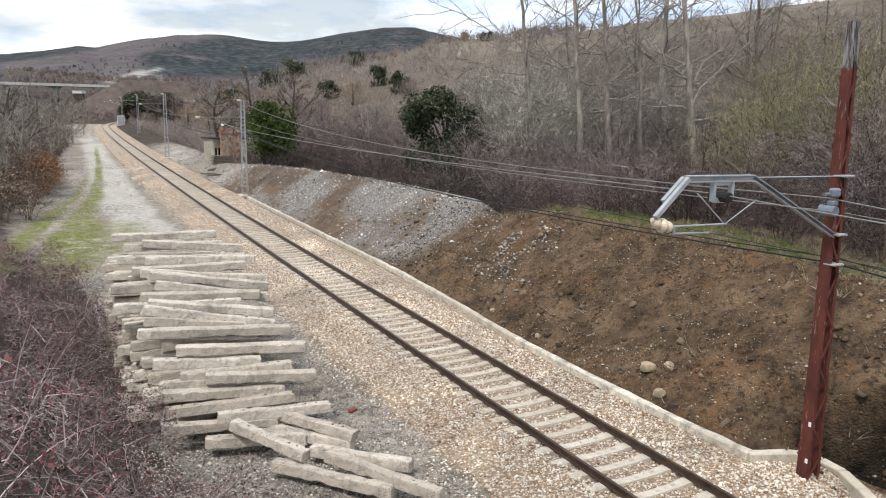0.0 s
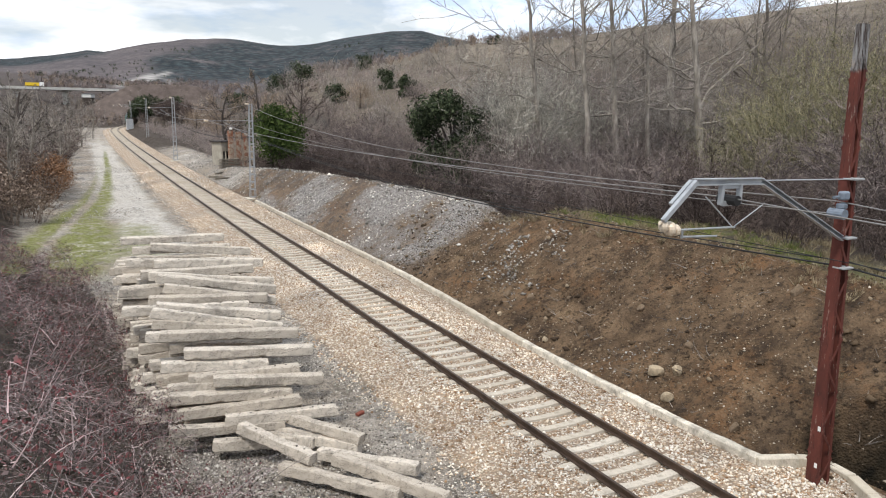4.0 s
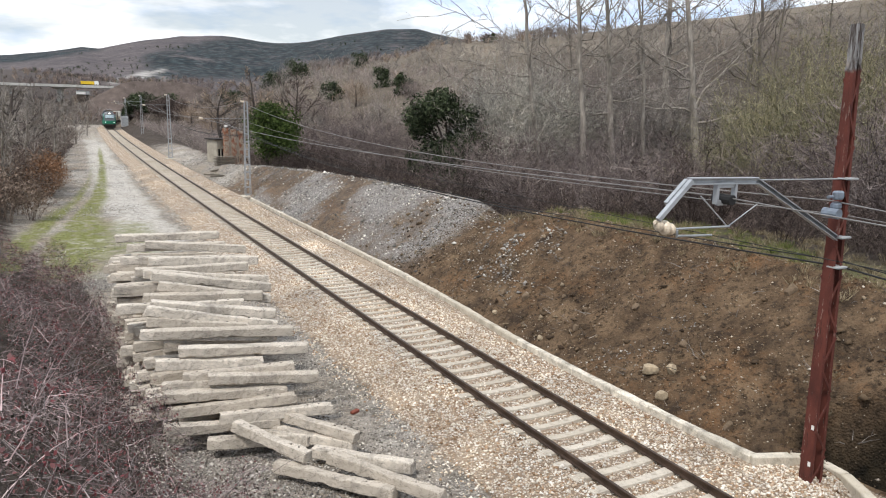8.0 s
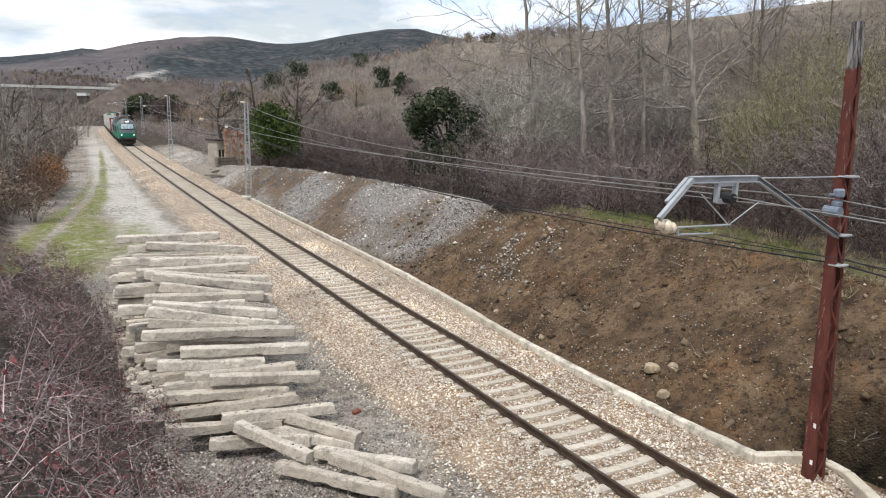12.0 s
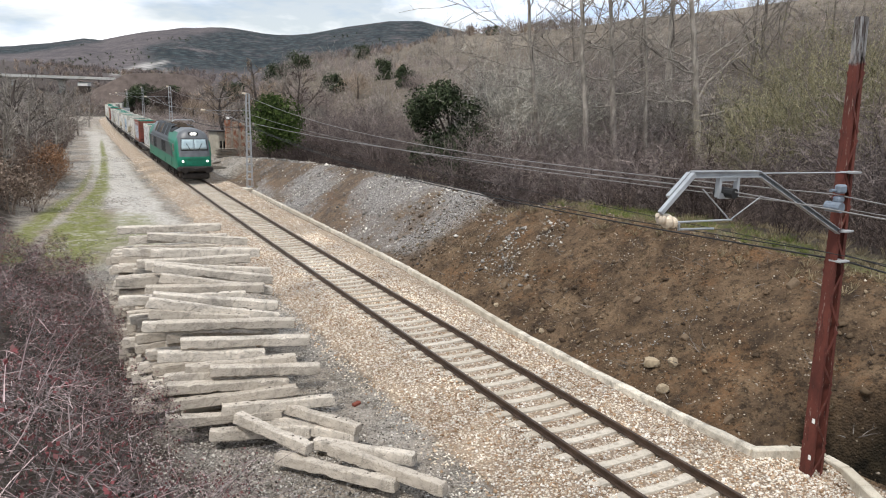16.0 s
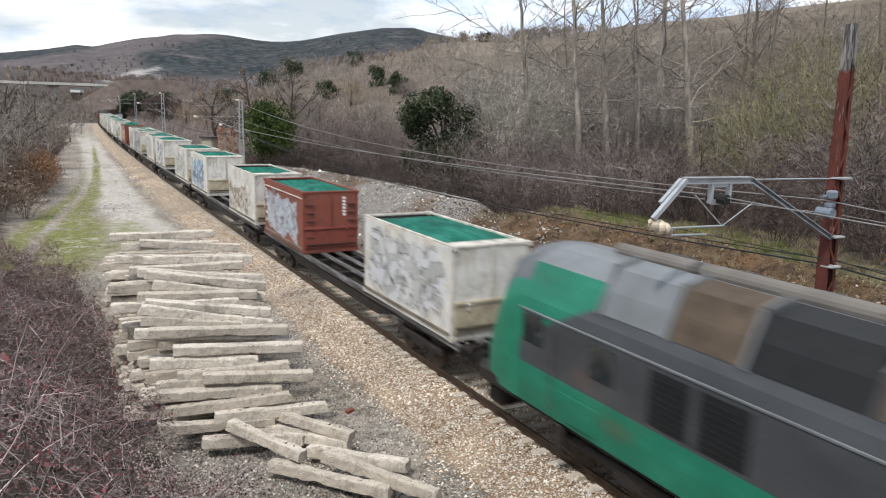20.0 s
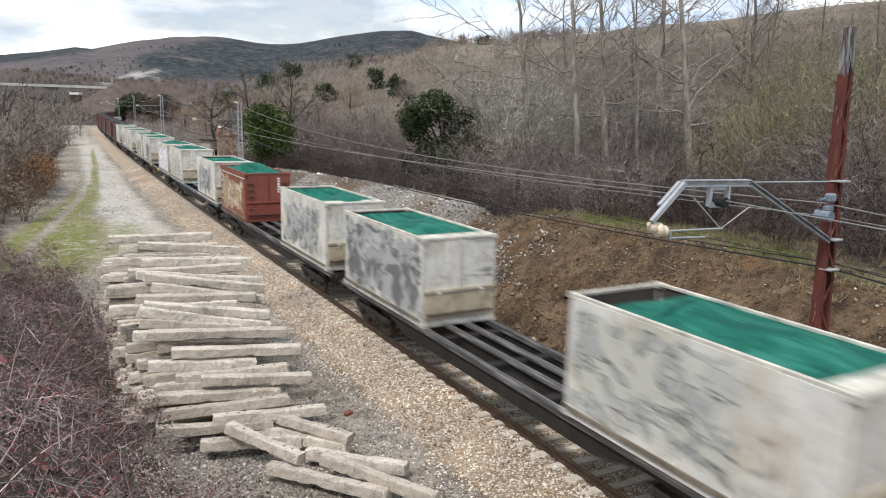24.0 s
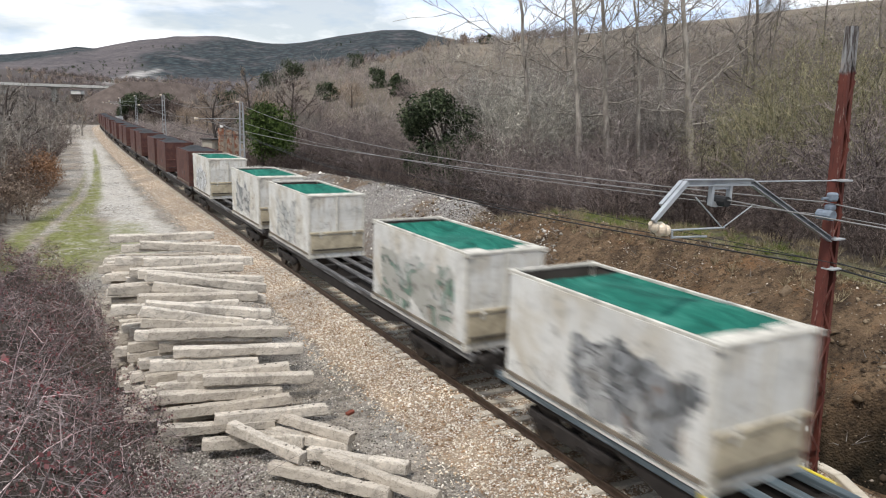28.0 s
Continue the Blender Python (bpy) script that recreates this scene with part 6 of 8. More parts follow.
scatter("valley_trees", FARTALL, spots(420, 200, 420, -190, 70, 21, lambda S, U: np.abs(U - line_u(S)) > 14), twig_grey, "grey leafless trees in the valley", 22, (0.6, 1.2))
scatter("valley_scrub", FAR, spots(900, 120, 460, -200, 60, 23, lambda S, U: (np.abs(U - line_u(S)) > 12) & ((U < -15) | (S > 230))), twig_mauve, "mauve-brown leafless scrub in the valley", 24, (0.6, 1.4))
scatter("left_bank_trees", FARTALL, spots(70, 60, 200, -60, -22, 25), twig_grey, "grey leafless trees on the left bank", 26, (0.7, 1.2))

# poplars and other bare trees behind the scrub
POPLARS = [(7.5, 62, 25, 0.27, (-0.105, 0.0), 31), (10.7, 60, 26, 0.31, (-0.085, 0.02), 32), (12.95, 64, 25, 0.33, (-0.06, 0.0), 33), (15.15, 66, 24, 0.24, (-0.065, 0), 34), (16.6, 82, 28, 0.5, (-0.01, 0), 35), (18.95, 60, 25, 0.36, (-0.065, 0.0), 36),
           (21.6, 78, 24, 0.2, (-0.02, 0), 37), (23.4, 72, 24, 0.18, (-0.03, 0), 38), (22.6, 82, 26, 0.34, (-0.02, 0), 39), (26.5, 76, 24, 0.18, (0.02, 0), 40), (30.0, 72, 24, 0.18, (0.0, 0), 41), (9.4, 88, 22, 0.2, (-0.03, 0), 42), (14.2, 90, 24, 0.22, (-0.02, 0), 43)]
BOUGHS = {31: [(0.36, 180, 8.0, 0.02), (0.44, 183, 8.5, 0.12), (0.55, 178, 9.0, 0.28), (0.5, 20, 5.0, 0.3)], 32: [(0.44, 185, 6.0, 0.18), (0.4, 10, 6.0, -0.05), (0.56, 172, 5.5, 0.6), (0.48, 30, 5.5, 0.25)],
         33: [(0.36, 8, 6.0, 0.15), (0.4, 0, 7.0, 1.1), (0.32, 190, 5.5, 0.05), (0.5, 175, 6.0, 0.4)], 36: [(0.34, 5, 7.5, 0.9), (0.38, 350, 8.0, 1.2), (0.3, 3, 6.0, 0.05), (0.42, 185, 6.0, 0.35), (0.33, 200, 5.0, 0.1)]}
for turn, d, h, r, lean, seed in POPLARS:
    low = [(f, radians(a), l, up) for f, a, l, up in BOUGHS.get(seed, [(0.3 + 0.02 * (seed % 5), seed * 47 % 60 + 150, 5.5, 0.1), (0.4, seed * 67 % 60 - 30, 6.0, 0.25), (0.46, seed * 131 % 360, 5.0, 0.5), (0.36, seed * 31 % 60 - 30, 5.5, -0.05)])]
    bare_tree("poplar", "tall leafless poplar with a pale grey trunk", seen_at(turn, d), h, r, lean, seed, limbs=16, first=0.42, reach=0.34, rise=0.55, twigs=1100, tw=0.02, bow=0.005, thin=0.3, low=low, bark=bark_rear if seed > 36 else bark_pale, twig=twig_grey if seed < 37 else twig_mauve)
bare_tree("oak", "gnarled dark leafless oak beside the yard", seen_at(-30.2, 84), 9.0, 0.42, (0.03, 0), 51, limbs=16, first=0.22, reach=0.5, rise=0.5, twigs=1400, tw=0.05, bark=bark_dark, twig=twig_grey)
bare_tree("oak", "gnarled dark leafless oak beside the yard", seen_at(-28.6, 105), 8.0, 0.3, (-0.03, 0), 52, limbs=14, first=0.25, reach=0.45, rise=0.5, twigs=1000, tw=0.05, bark=bark_dark, twig=twig_grey)
bare_tree("oak", "leafless oak behind the ruined hut", seen_at(-17.0, 112), 10.0, 0.3, (0.02, 0), 53, limbs=16, first=0.25, reach=0.4, rise=0.5, twigs=1000, tw=0.06, bark=bark_dark, twig=twig_tan)
bare_tree("oak", "leafless oak behind the ruined hut", seen_at(-14.2, 128), 13.0, 0.35, (-0.02, 0), 54, limbs=16, first=0.25, reach=0.42, rise=0.5, twigs=1300, tw=0.07, bark=bark_dark, twig=twig_tan)
bare_tree("oak", "leafless oak on the slope behind the hut", seen_at(-11.5, 122), 12.0, 0.3, (0.02, 0), 55, limbs=16, first=0.25, reach=0.42, rise=0.5, twigs=1200, tw=0.07, bark=bark_dark, twig=twig_brown)

CROWNS = ((-13.0, 150, 12, 11, 0), (-14.8, 175, 11, 11, 1), (-17.6, 165, 9, 9, 0), (-11.2, 160, 10, 11, 1), (-19.0, 210, 9, 10, 0), (-9.4, 150, 8, 9, 1), (-7.0, 170, 8, 10, 0), (-5.2, 140, 6, 8, 2), (-2.6, 150, 7, 8, 1), (-15.8, 135, 9, 8, 2),
          (-12.4, 115, 8, 8, 1), (-10.2, 120, 8, 8, 2), (-6.0, 105, 7, 8, 2), (-3.6, 110, 7, 8, 1), (-1.0, 120, 7, 9, 2), (2.4, 110, 8, 9, 2), (3.8, 95, 8, 8, 2), (-8.4, 110, 6, 7, 1))
for i, (turn, d, h, w, tone) in enumerate(CROWNS):
    ob = thing("oak", "rounded leafless oak with a dense brown crown" if tone < 2 else "pale grey leafless tree with a rounded crown", "tree", Matrix.Translation(seen_at(turn, d)), group="bare trees")
    mesh_part("trunk", mesh_of("trunk", *tube([(0, 0, -0.4), (0.1, 0.1, h * 0.3), (0.0, 0.2, h * 0.6)], [0.03 * h, 0.022 * h, 0.008 * h], 7), 4), bark_dark, ob, smooth=True)
    tagged(mesh_part("crown", mesh_of("crown", *dome(h, w, 620, 0.05, 600 + i, 7), 4), (twig_tan, twig_mauve, twig_grey)[tone], ob), "dense bare twigs", kind="stuff")
scatter("middle_scrub", FAR, spots(900, 72, 260, 13, 90, 119, lambda S, U: U - line_u(S) > 13), twig_heather, "mauve-brown leafless scrub behind the ruins", 120, (0.6, 1.2))

# woods and heath on the farther slopes
DISTANT = [dome(5.0, 6.0, 42, 0.24, 180 + i, 2) for i in range(4)]


def far_spots(n, turn0, turn1, d0, d1, seed, size=30.0, cut=0.4):
    rng = np.random.RandomState(seed)
    a, d = np.radians(rng.uniform(turn0, turn1, n)), np.sqrt(rng.uniform(d0 ** 2, d1 ** 2, n))
    X, Y = d * np.sin(a), d * np.cos(a)
    S, U = to_base(X, Y)
    k = (field(S, U, size, seed % 7) > cut) & (np.abs(U - line_u(S)) > 13)
    return np.stack([X, Y, ground_z(S, U)], 1)[k]


scatter("slope_woods", DISTANT, far_spots(2600, -30, 12, 320, 900, 191), twig_mauve, "brown leafless woods on the far slopes", 192, (0.7, 1.5), "woods")
scatter("slope_heath", DISTANT, far_spots(1700, -30, 12, 300, 900, 193, 60.0, 0.45), twig_tan, "tan oak brush on the far slopes", 194, (0.5, 1.1), "woods")
scatter("slope_pines", DISTANT, far_spots(1500, -30, 8, 350, 1300, 195, 90.0, 0.56), leaf_dark, "dark green pine woods on the far slopes", 196, (0.5, 1.1), "woods")
for i, (turn, d, h) in enumerate(((-31.0, 62, 8.5), (-29.6, 74, 8.0), (-30.6, 96, 10.0), (-28.0, 92, 7.5), (-27.4, 120, 9.0), (-26.6, 150, 9.0), (-29.0, 130, 10.5), (-25.9, 185, 9.0))):
    bare_tree("alder", "grey leafless alder along the yard's edge", seen_at(turn, d), h, 0.16, (0, 0), 560 + i, limbs=18, first=0.15, reach=0.34, rise=0.8, twigs=900, tw=0.03 + 0.0002 * d, bow=0.01, thin=0.35, bark=bark_pale, twig=twig_grey)

# yellow-green shrubs over the meadow
OLIVE = [shrub(8.0, 7.0, 40, 380, 3000, 0.013, 61 + i, 0.7, 0.8, 0.25) for i in range(3)]
for i, (turn, d, s) in enumerate(((20.2, 54, 0.95), (22.2, 48, 1.1), (24.4, 46, 1.3), (26.8, 46, 1.32), (29.2, 45, 1.25), (31.4, 44, 1.28), (25.6, 56, 1.4), (28.4, 57, 1.4))):
    ob = thing("willow_shrub", "tall willow shrub with yellow-green stems and first leaves", "shrub", Matrix.Translation(seen_at(turn, d)) @ pose(0, 0, 0, 0, 0, 80 * i), group="willow shrubs")
    v, f = OLIVE[i % 3]
    v = v * np.array([1, 1, 1.05]) * s
    tagged(mesh_part("crown", mesh_of("crown", v, f, 4), twig_olive, ob), "fine budding twigs", kind="stuff")
    rng = np.random.RandomState(900 + i)
    n = 1500
    P = v[rng.randint(len(v) // 2, len(v), n)] + rng.normal(size=(n, 3)) * 0.06
    x = unit(rng.normal(size=(n, 3)))
    y = unit(np.cross(x, rng.normal(size=(n, 3))))
    q = rng.uniform(0.025, 0.07, n)[:, None]
    tagged(mesh_part("foliage", mesh_of("foliage", np.stack([P - x * q, P - y * q * 0.6, P + x * q, P + y * q * 0.6], 1).reshape(-1, 3), np.arange(n * 4).reshape(-1, 4), 4), leaf_spring, ob), "small grey-green first leaves", kind="stuff")

# thick growth on the bank inside the curve
CURVE = [dome(5.2, 4.6, 330, 0.1, 220 + i, 6) for i in range(3)]
scatter("curve_scrub", CURVE, spots(230, 230, 300, 4, 30, 221, lambda S, U: (U - line_u(S) > 5.6) & (U - line_u(S) < 22)), twig_brown, "dense brown scrub on the bank inside the curve", 222, (0.75, 1.15))
for i, (S0, u0, h, w) in enumerate(((238, 7.0, 5.5, 7), (245, 7.4, 6, 8), (254, 7.0, 6, 8), (264, 8.0, 6.5, 9))):
    x, y = from_base(S0, u0 + float(line_u(S0)))
    leafy_tree("evergreen_shrub", "dark evergreen shrub on the bank inside the curve", (float(x), float(y), float(ground_z(S0, u0 + line_u(S0)))), h, w, 640 + i, leaf_dark, 0.3, 1800, 0.0)

# evergreens
x, y, z = seen_at(-13.7, 76)
leafy_tree("ivy_bush", "bright green ivy-clad bush beside the line", (x, y, z + 0.2), 6.2, 7.6, 71, leaf_green, 0.14, 12000, 0.0)
x, y, z = seen_at(0.2, 64)
leafy_tree("holm_oak", "dark green holm oak among the scrub", (x, y, z + 0.2), 10.6, 8.6, 72, leaf_dark, 0.16, 15000, 0.0)
x, y, z = seen_at(4.6, 66)
leafy_tree("holm_oak", "dark green holm oak among the scrub", (x, y, z + 0.2), 5.4, 7.0, 73, leaf_dark, 0.16, 6000, 0.0)
for i, (turn, d, h, w) in enumerate(((-8.8, 190, 4.5, 6.5), (-11.4, 260, 7, 12), (-5.0, 190, 5, 6), (-13.0, 270, 6, 10), (3.1, 330, 4.5, 7), (-3.4, 170, 5, 5), (-16, 260, 7, 10), (-6.8, 300, 6, 9), (-20.5, 300, 8, 12), (-22.8, 250, 6, 8))):
    x, y, z = seen_at(turn, d)
    leafy_tree("holm_oak", "distant dark green holm oak on the hillside", (x, y, z - 0.3), h, w, 80 + i, leaf_dark, 0.32, 2000, 0.0)


# brambles on the bank below the camera
def bramble_canes(n, seed, clear=4.6):
    rng = np.random.RandomState(seed)
    S, U = rng.uniform(-3.5, 34, n), rng.uniform(-17, -5.6, n)
    toe = np.interp(S, [-30, 2, 8, 12, 20, 30, 38], [-4.8, -6.6, -7.8, -8.45, -8.7, -9.3, -11.0]) + 0.9 * (field(S, U, 1.6, 3) - 0.5)
    near = np.hypot(S - CAM_S, U - CAM_U)
    k = (U < toe) & (near > clear)
    S, U = S[k], U[k]
    X, Y = from_base(S, U)
    lump = 0.3 + 2.3 * np.clip(field(S, U, 1.5, 6) - 0.12, 0, 1) ** 1.2 + 0.5 * np.clip(field(S, U, 0.6, 2) - 0.4, 0, 1)
    return rng, S, U, np.stack([X, Y, ground_z(S, U) + lump * rng.beta(3.0, 1.2, len(S))], 1)


def bramble_material(name, *hues, top=1.0):
    m = Mat(name, 0.8, spec=0.25)
    w = m.coords(world=True)
    hue = m.ramp(m.mix(0.35, m.noise(0.9, 5, 0.7, w), m.island()), *hues)
    val = m.ramp(m.island(), (0.0, (0.14, 0.14, 0.14)), (0.4, (0.5, 0.5, 0.5)), (0.75, (1.15, 1.15, 1.15)), (0.92, (1.9 * top, 1.9 * top, 1.9 * top)), (1.0, (2.8 * top, 2.8 * top, 2.8 * top)))
    m.color(m.mix(1.0, hue, val, "MULTIPLY"))
    return m.m


bramble_leaf = bramble_material("bramble_leaf", (0.36, (0.12, 0.11, 0.08)), (0.43, (0.21, 0.15, 0.142)), (0.49, (0.22, 0.165, 0.162)), (0.54, (0.17, 0.08, 0.078)), (0.64, (0.15, 0.045, 0.048)), top=0.6)
bramble_cane = bramble_material("bramble_cane", (0.35, (0.2, 0.16, 0.15)), (0.5, (0.32, 0.275, 0.268)), (0.65, (0.23, 0.17, 0.168)))
rng, S, U, P = bramble_canes(52000, 201)
n = len(P)
a = rng.rand(n) * 6.283
D = unit(np.stack([np.cos(a), np.sin(a), rng.normal(size=n) * 0.7 + 0.3], 1))
v, f, _ = ribbons(P, D, rng.uniform(0.14, 0.55, n), rng.uniform(0.005, 0.013, n), rng.normal(size=(n, 3)) * 0.35, 2, rng)
canes = (v, f)
rng, S, U, P = bramble_canes(1500, 202, 6.5)
n = len(P)
a = rng.rand(n) * 6.283
D = unit(np.stack([np.cos(a), np.sin(a), rng.uniform(0.3, 1.2, n)], 1))
v, f, _ = ribbons(P, D, rng.uniform(0.8, 2.2, n), rng.uniform(0.008, 0.018, n), np.stack([rng.normal(size=n) * 0.35, rng.normal(size=n) * 0.35, -rng.uniform(0.3, 0.9, n)], 1), 7, rng)
brambles = thing("bramble_thicket", "tangled purple-brown bramble thicket covering the bank", "brambles", kind="stuff")
tagged(mesh_part("canes", mesh_of("canes", *canes, 4), bramble_cane, brambles), kind="stuff")
tagged(mesh_part("long_canes", mesh_of("long_canes", v, f, 4), bramble_cane, brambles), "pale arching canes", kind="stuff")
# leaves in sprays of a few along each shoot
rng, S, U, P = bramble_canes(24000, 203)
n = len(P)
shoot = unit(np.stack([rng.normal(size=n), rng.normal(size=n), rng.uniform(0.0, 1.2, n)], 1))
P = (P[:, None] + shoot[:, None] * np.linspace(0, 0.2, 5)[None, :, None] + rng.normal(size=(n, 5, 3)) * 0.03).reshape(-1, 3)
n = len(P)
x = unit(rng.normal(size=(n, 3)))
y = unit(np.cross(x, rng.normal(size=(n, 3))))
s = rng.uniform(0.012, 0.034, n)[:, None]
v = np.stack([P - x * s, P - y * s * 0.62, P + x * s, P + y * s * 0.62], 1).reshape(-1, 3)
tagged(mesh_part("leaves", mesh_of("leaves", v, np.arange(n * 4).reshape(-1, 4), 4), bramble_leaf, brambles), "dull red and green bramble leaves", kind="stuff")

# ---- discarded concrete sleepers ----
def worn_concrete(name, c):
    """Old cast concrete: pale worn faces, dark lichen, cracks and damp stains."""
    m = Mat(name, 0.92, spec=0.15)
    v, w = m.coords(), m.coords(world=True)
    n, f = m.noise(2.2, 7, 0.75, v, 0.4), m.noise(30.0, 5, 0.75, v)
    col = m.ramp(n, (0.3, tuple(x * 0.5 for x in c)), (0.48, tuple(x * 0.9 for x in c)), (0.66, tuple(min(1, x * 1.2) for x in c)))
    col = m.mix(m.math("MULTIPLY", m.each(), 0.75), col, (c[0] * 0.62, c[1] * 0.6, c[2] * 0.57))
    col = m.mix(m.math("MULTIPLY", m.grey(m.noise(1.1, 7, 0.8, w, 0.7), 0.52, 0.66), 0.7), col, (0.17, 0.155, 0.135))
    col = m.mix(m.math("MULTIPLY", m.grey(m.noise(5.0, 6, 0.8, v, 1.2), 0.56, 0.66), 0.6), col, (0.2, 0.175, 0.14))
    col = m.mix(m.math("MULTIPLY", m.grey(f, 0.55, 0.72), 0.55), col, tuple(x * 0.4 for x in c))
    crack = m.noise(1.6, 5, 0.7, m.coords(scale=(1, 2.5, 2.5)), 1.5)
    col = m.mix(m.math("MULTIPLY", m.grey(m.math("ABSOLUTE", m.math("SUBTRACT", crack, 0.5)), 0.012, 0.003), 0.7), col, (0.06, 0.055, 0.05))
    m.color(col).bump(m.math("ADD", n, m.math("MULTIPLY", f, 0.5)), 0.6, 0.02)
    return m.m


old_concrete = worn_concrete("old_sleeper_concrete", (0.6, 0.54, 0.465))


def old_sleeper_mesh(seed):
    """A worn sleeper: waisted in the middle, with chipped arrises and broken ends."""
    rng = np.random.RandomState(seed)
    bm = bmesh.new()
    xs = np.concatenate([[-1.3, -1.28], np.linspace(-1.2, 1.2, 21), [1.28, 1.3]])
    rings = []
    drift = np.cumsum(rng.normal(size=(len(xs), 2)) * 0.0025, axis=0)
    for i, x in enumerate(xs):
        e = 0.9 if i in (0, len(xs) - 1) else 1.0
        w0 = np.interp(abs(x), [0.2, 0.6, 1.3], [0.128, 0.14, 0.14]) * e
        w1, h = w0 - 0.022, np.interp(abs(x), [0.2, 0.55, 0.95, 1.3], [0.1, 0.116, 0.124, 0.118]) * e
        c = lambda: 0.013 + (rng.uniform(0.012, 0.05) if rng.rand() < 0.12 else rng.uniform(-0.004, 0.008))
        corners = []
        for sy, sz in ((-1, -1), (1, -1), (1, 1), (-1, 1)):
            w, z = (w0, -0.12 * e) if sz < 0 else (w1, h)
            k = c()
            two = [(x, sy * w + drift[i, 0], z - sz * k), (x, sy * (w - k) + drift[i, 0], z + drift[i, 1])]
            corners += two
        # order the eight points round the section
        corners.sort(key=lambda p: math.atan2(p[2], p[1]))
        rings.append([bm.verts.new((p[0] + (rng.uniform(-0.03, 0.03) if i in (0, len(xs) - 1) else 0), p[1], p[2])) for p in corners])
    for a, b in zip(rings, rings[1:]):
        for i in range(8):
            bm.faces.new((a[i], a[(i + 1) % 8], b[(i + 1) % 8], b[i]))
    bm.faces.new(rings[0][::-1]), bm.faces.new(rings[-1])
    bmesh.ops.recalc_face_normals(bm, faces=bm.faces)
    me = bpy.data.meshes.new("concrete_sleeper")
    bm.to_mesh(me)
    bm.free()
    me.materials.append(old_concrete)
    return me


OLD = [old_sleeper_mesh(300 + i) for i in range(8)]
bm = bmesh.new()
box(bm, -0.022, 0.022, -0.02, 0.02, 0.1, 0.126, 0.006)
bolt_me = bpy.data.meshes.new("fastening")
bm.to_mesh(bolt_me)
bm.free()
bolt_me.materials.append(plain("fastening_iron", (0.045, 0.032, 0.025), 0.8, 0.3, 0.3, 6.0))
bm = bmesh.new()
box(bm, -0.025, 0.025, -0.142, -0.1, -0.02, 0.02, 0.006)
hole_me = bpy.data.meshes.new("socket")
bm.to_mesh(hole_me)
bm.free()
hole_me.materials.append(bolt_me.materials[0])
rng = np.random.RandomState(77)


def old_sleeper(s, u, z, turn, lean, length, roll=0.0, words="weathered grey concrete sleeper lying in the heap", bolts=True):
    ob = new("concrete_sleeper", OLD[rng.randint(8)])
    p = on_track(s, u, z)
    h = math.degrees(np.interp(s, TS, TH))
    ob.matrix_world = pose(p.x, p.y, p.z, 0, lean, h + turn) @ pose(0, 0, 0, roll) @ Matrix.Diagonal((length / 2.6, 1, 1, 1))
    tagged(ob, words, "sleeper", "discarded sleepers")
    if bolts:
        for x in (-0.98, -0.72, 0.72, 0.98):
            b = new("fastening" if roll == 0 else "socket", bolt_me if roll == 0 else hole_me)
            b.parent = ob
            b.location = (x, 0, 0)


HEAP_LOW = [  # along the line, off it, height, turn, lean, length
    (10.32, -6.52, -0.33, -14, 2, 2.4), (10.86, -7.28, -0.08, -11, 2.5, 2.6), (10.66, -6.06, 0.12, -11, 0, 2.6), (11.11, -6.98, 0.30, -10, -2, 2.9),
    (11.32, -7.09, 0.52, -10, 2.5, 2.8), (11.58, -7.09, 0.72, -11, -0.6, 2.8), (11.26, -6.20, 0.80, -11, 3.8, 2.6), (11.58, -6.70, 0.92, -11, -1.6, 2.6),
    (12.02, -7.31, 1.08, -12, 3.1, 2.5), (12.03, -6.46, 1.30, -9, 3.3, 3.1), (12.96, -7.12, 1.50, -8, 5.5, 3.3), (12.80, -6.77, 1.56, -8, 3.5, 3.4), (13.42, -7.30, 1.68, -12, 7, 2.5)]
HEAP_TOP = [
    (13.53, -6.93, 1.78, -9, 11, 3.3), (13.88, -6.81, 1.90, -9, 8.5, 3.2), (14.42, -7.58, 1.94, -9, 0.7, 3.2), (14.66, -6.94, 2.06, -9, 2.2, 3.1), (14.84, -6.59, 2.14, -10, 10, 3.0),
    (15.63, -7.44, 2.18, -8, 0.5, 3.4), (15.45, -6.54, 2.28, -8, 9.5, 3.3), (15.89, -6.59, 2.33, -7, 7, 3.5), (16.68, -6.89, 2.42, -9, -0.4, 3.2), (17.34, -6.44, 2.52, -9, 2.3, 3.2),
    (17.62, -6.93, 2.55, -7, 2.2, 3.7), (18.95, -6.40, 2.66, -10, 5, 3.1), (19.16, -6.96, 2.69, -9, 0.4, 3.0), (20.57, -7.05, 2.78, -9, -0.3, 3.3)]
STRAYS = [(9.75, -5.45, -0.1, -56, 2, 2.8), (9.70, -5.62, -0.38, -51, 0, 2.8), (9.15, -6.49, -0.08, -62, 3, 2.3), (8.10, -4.75, -0.42, -46, 0, 2.4), (6.85, -4.78, -0.22, -60, 2, 2.9), (7.53, -5.63, -0.42, -52, 0, 2.9), (9.95, -5.98, -0.42, -47, 0, 1.4)]
for i, (s, u, z, turn, lean, length) in enumerate(HEAP_LOW + HEAP_TOP):
    old_sleeper(s, u, z, turn, lean, length, roll=(0, 90, 0, 180, 90)[i % 5] if i % 5 != 3 else 0.0)
for s, u, z, turn, lean, length in STRAYS:
    old_sleeper(s + 0.34, u - 0.04, z + 0.1, turn, lean, length, roll=0, words="weathered grey concrete sleeper slid off the heap")
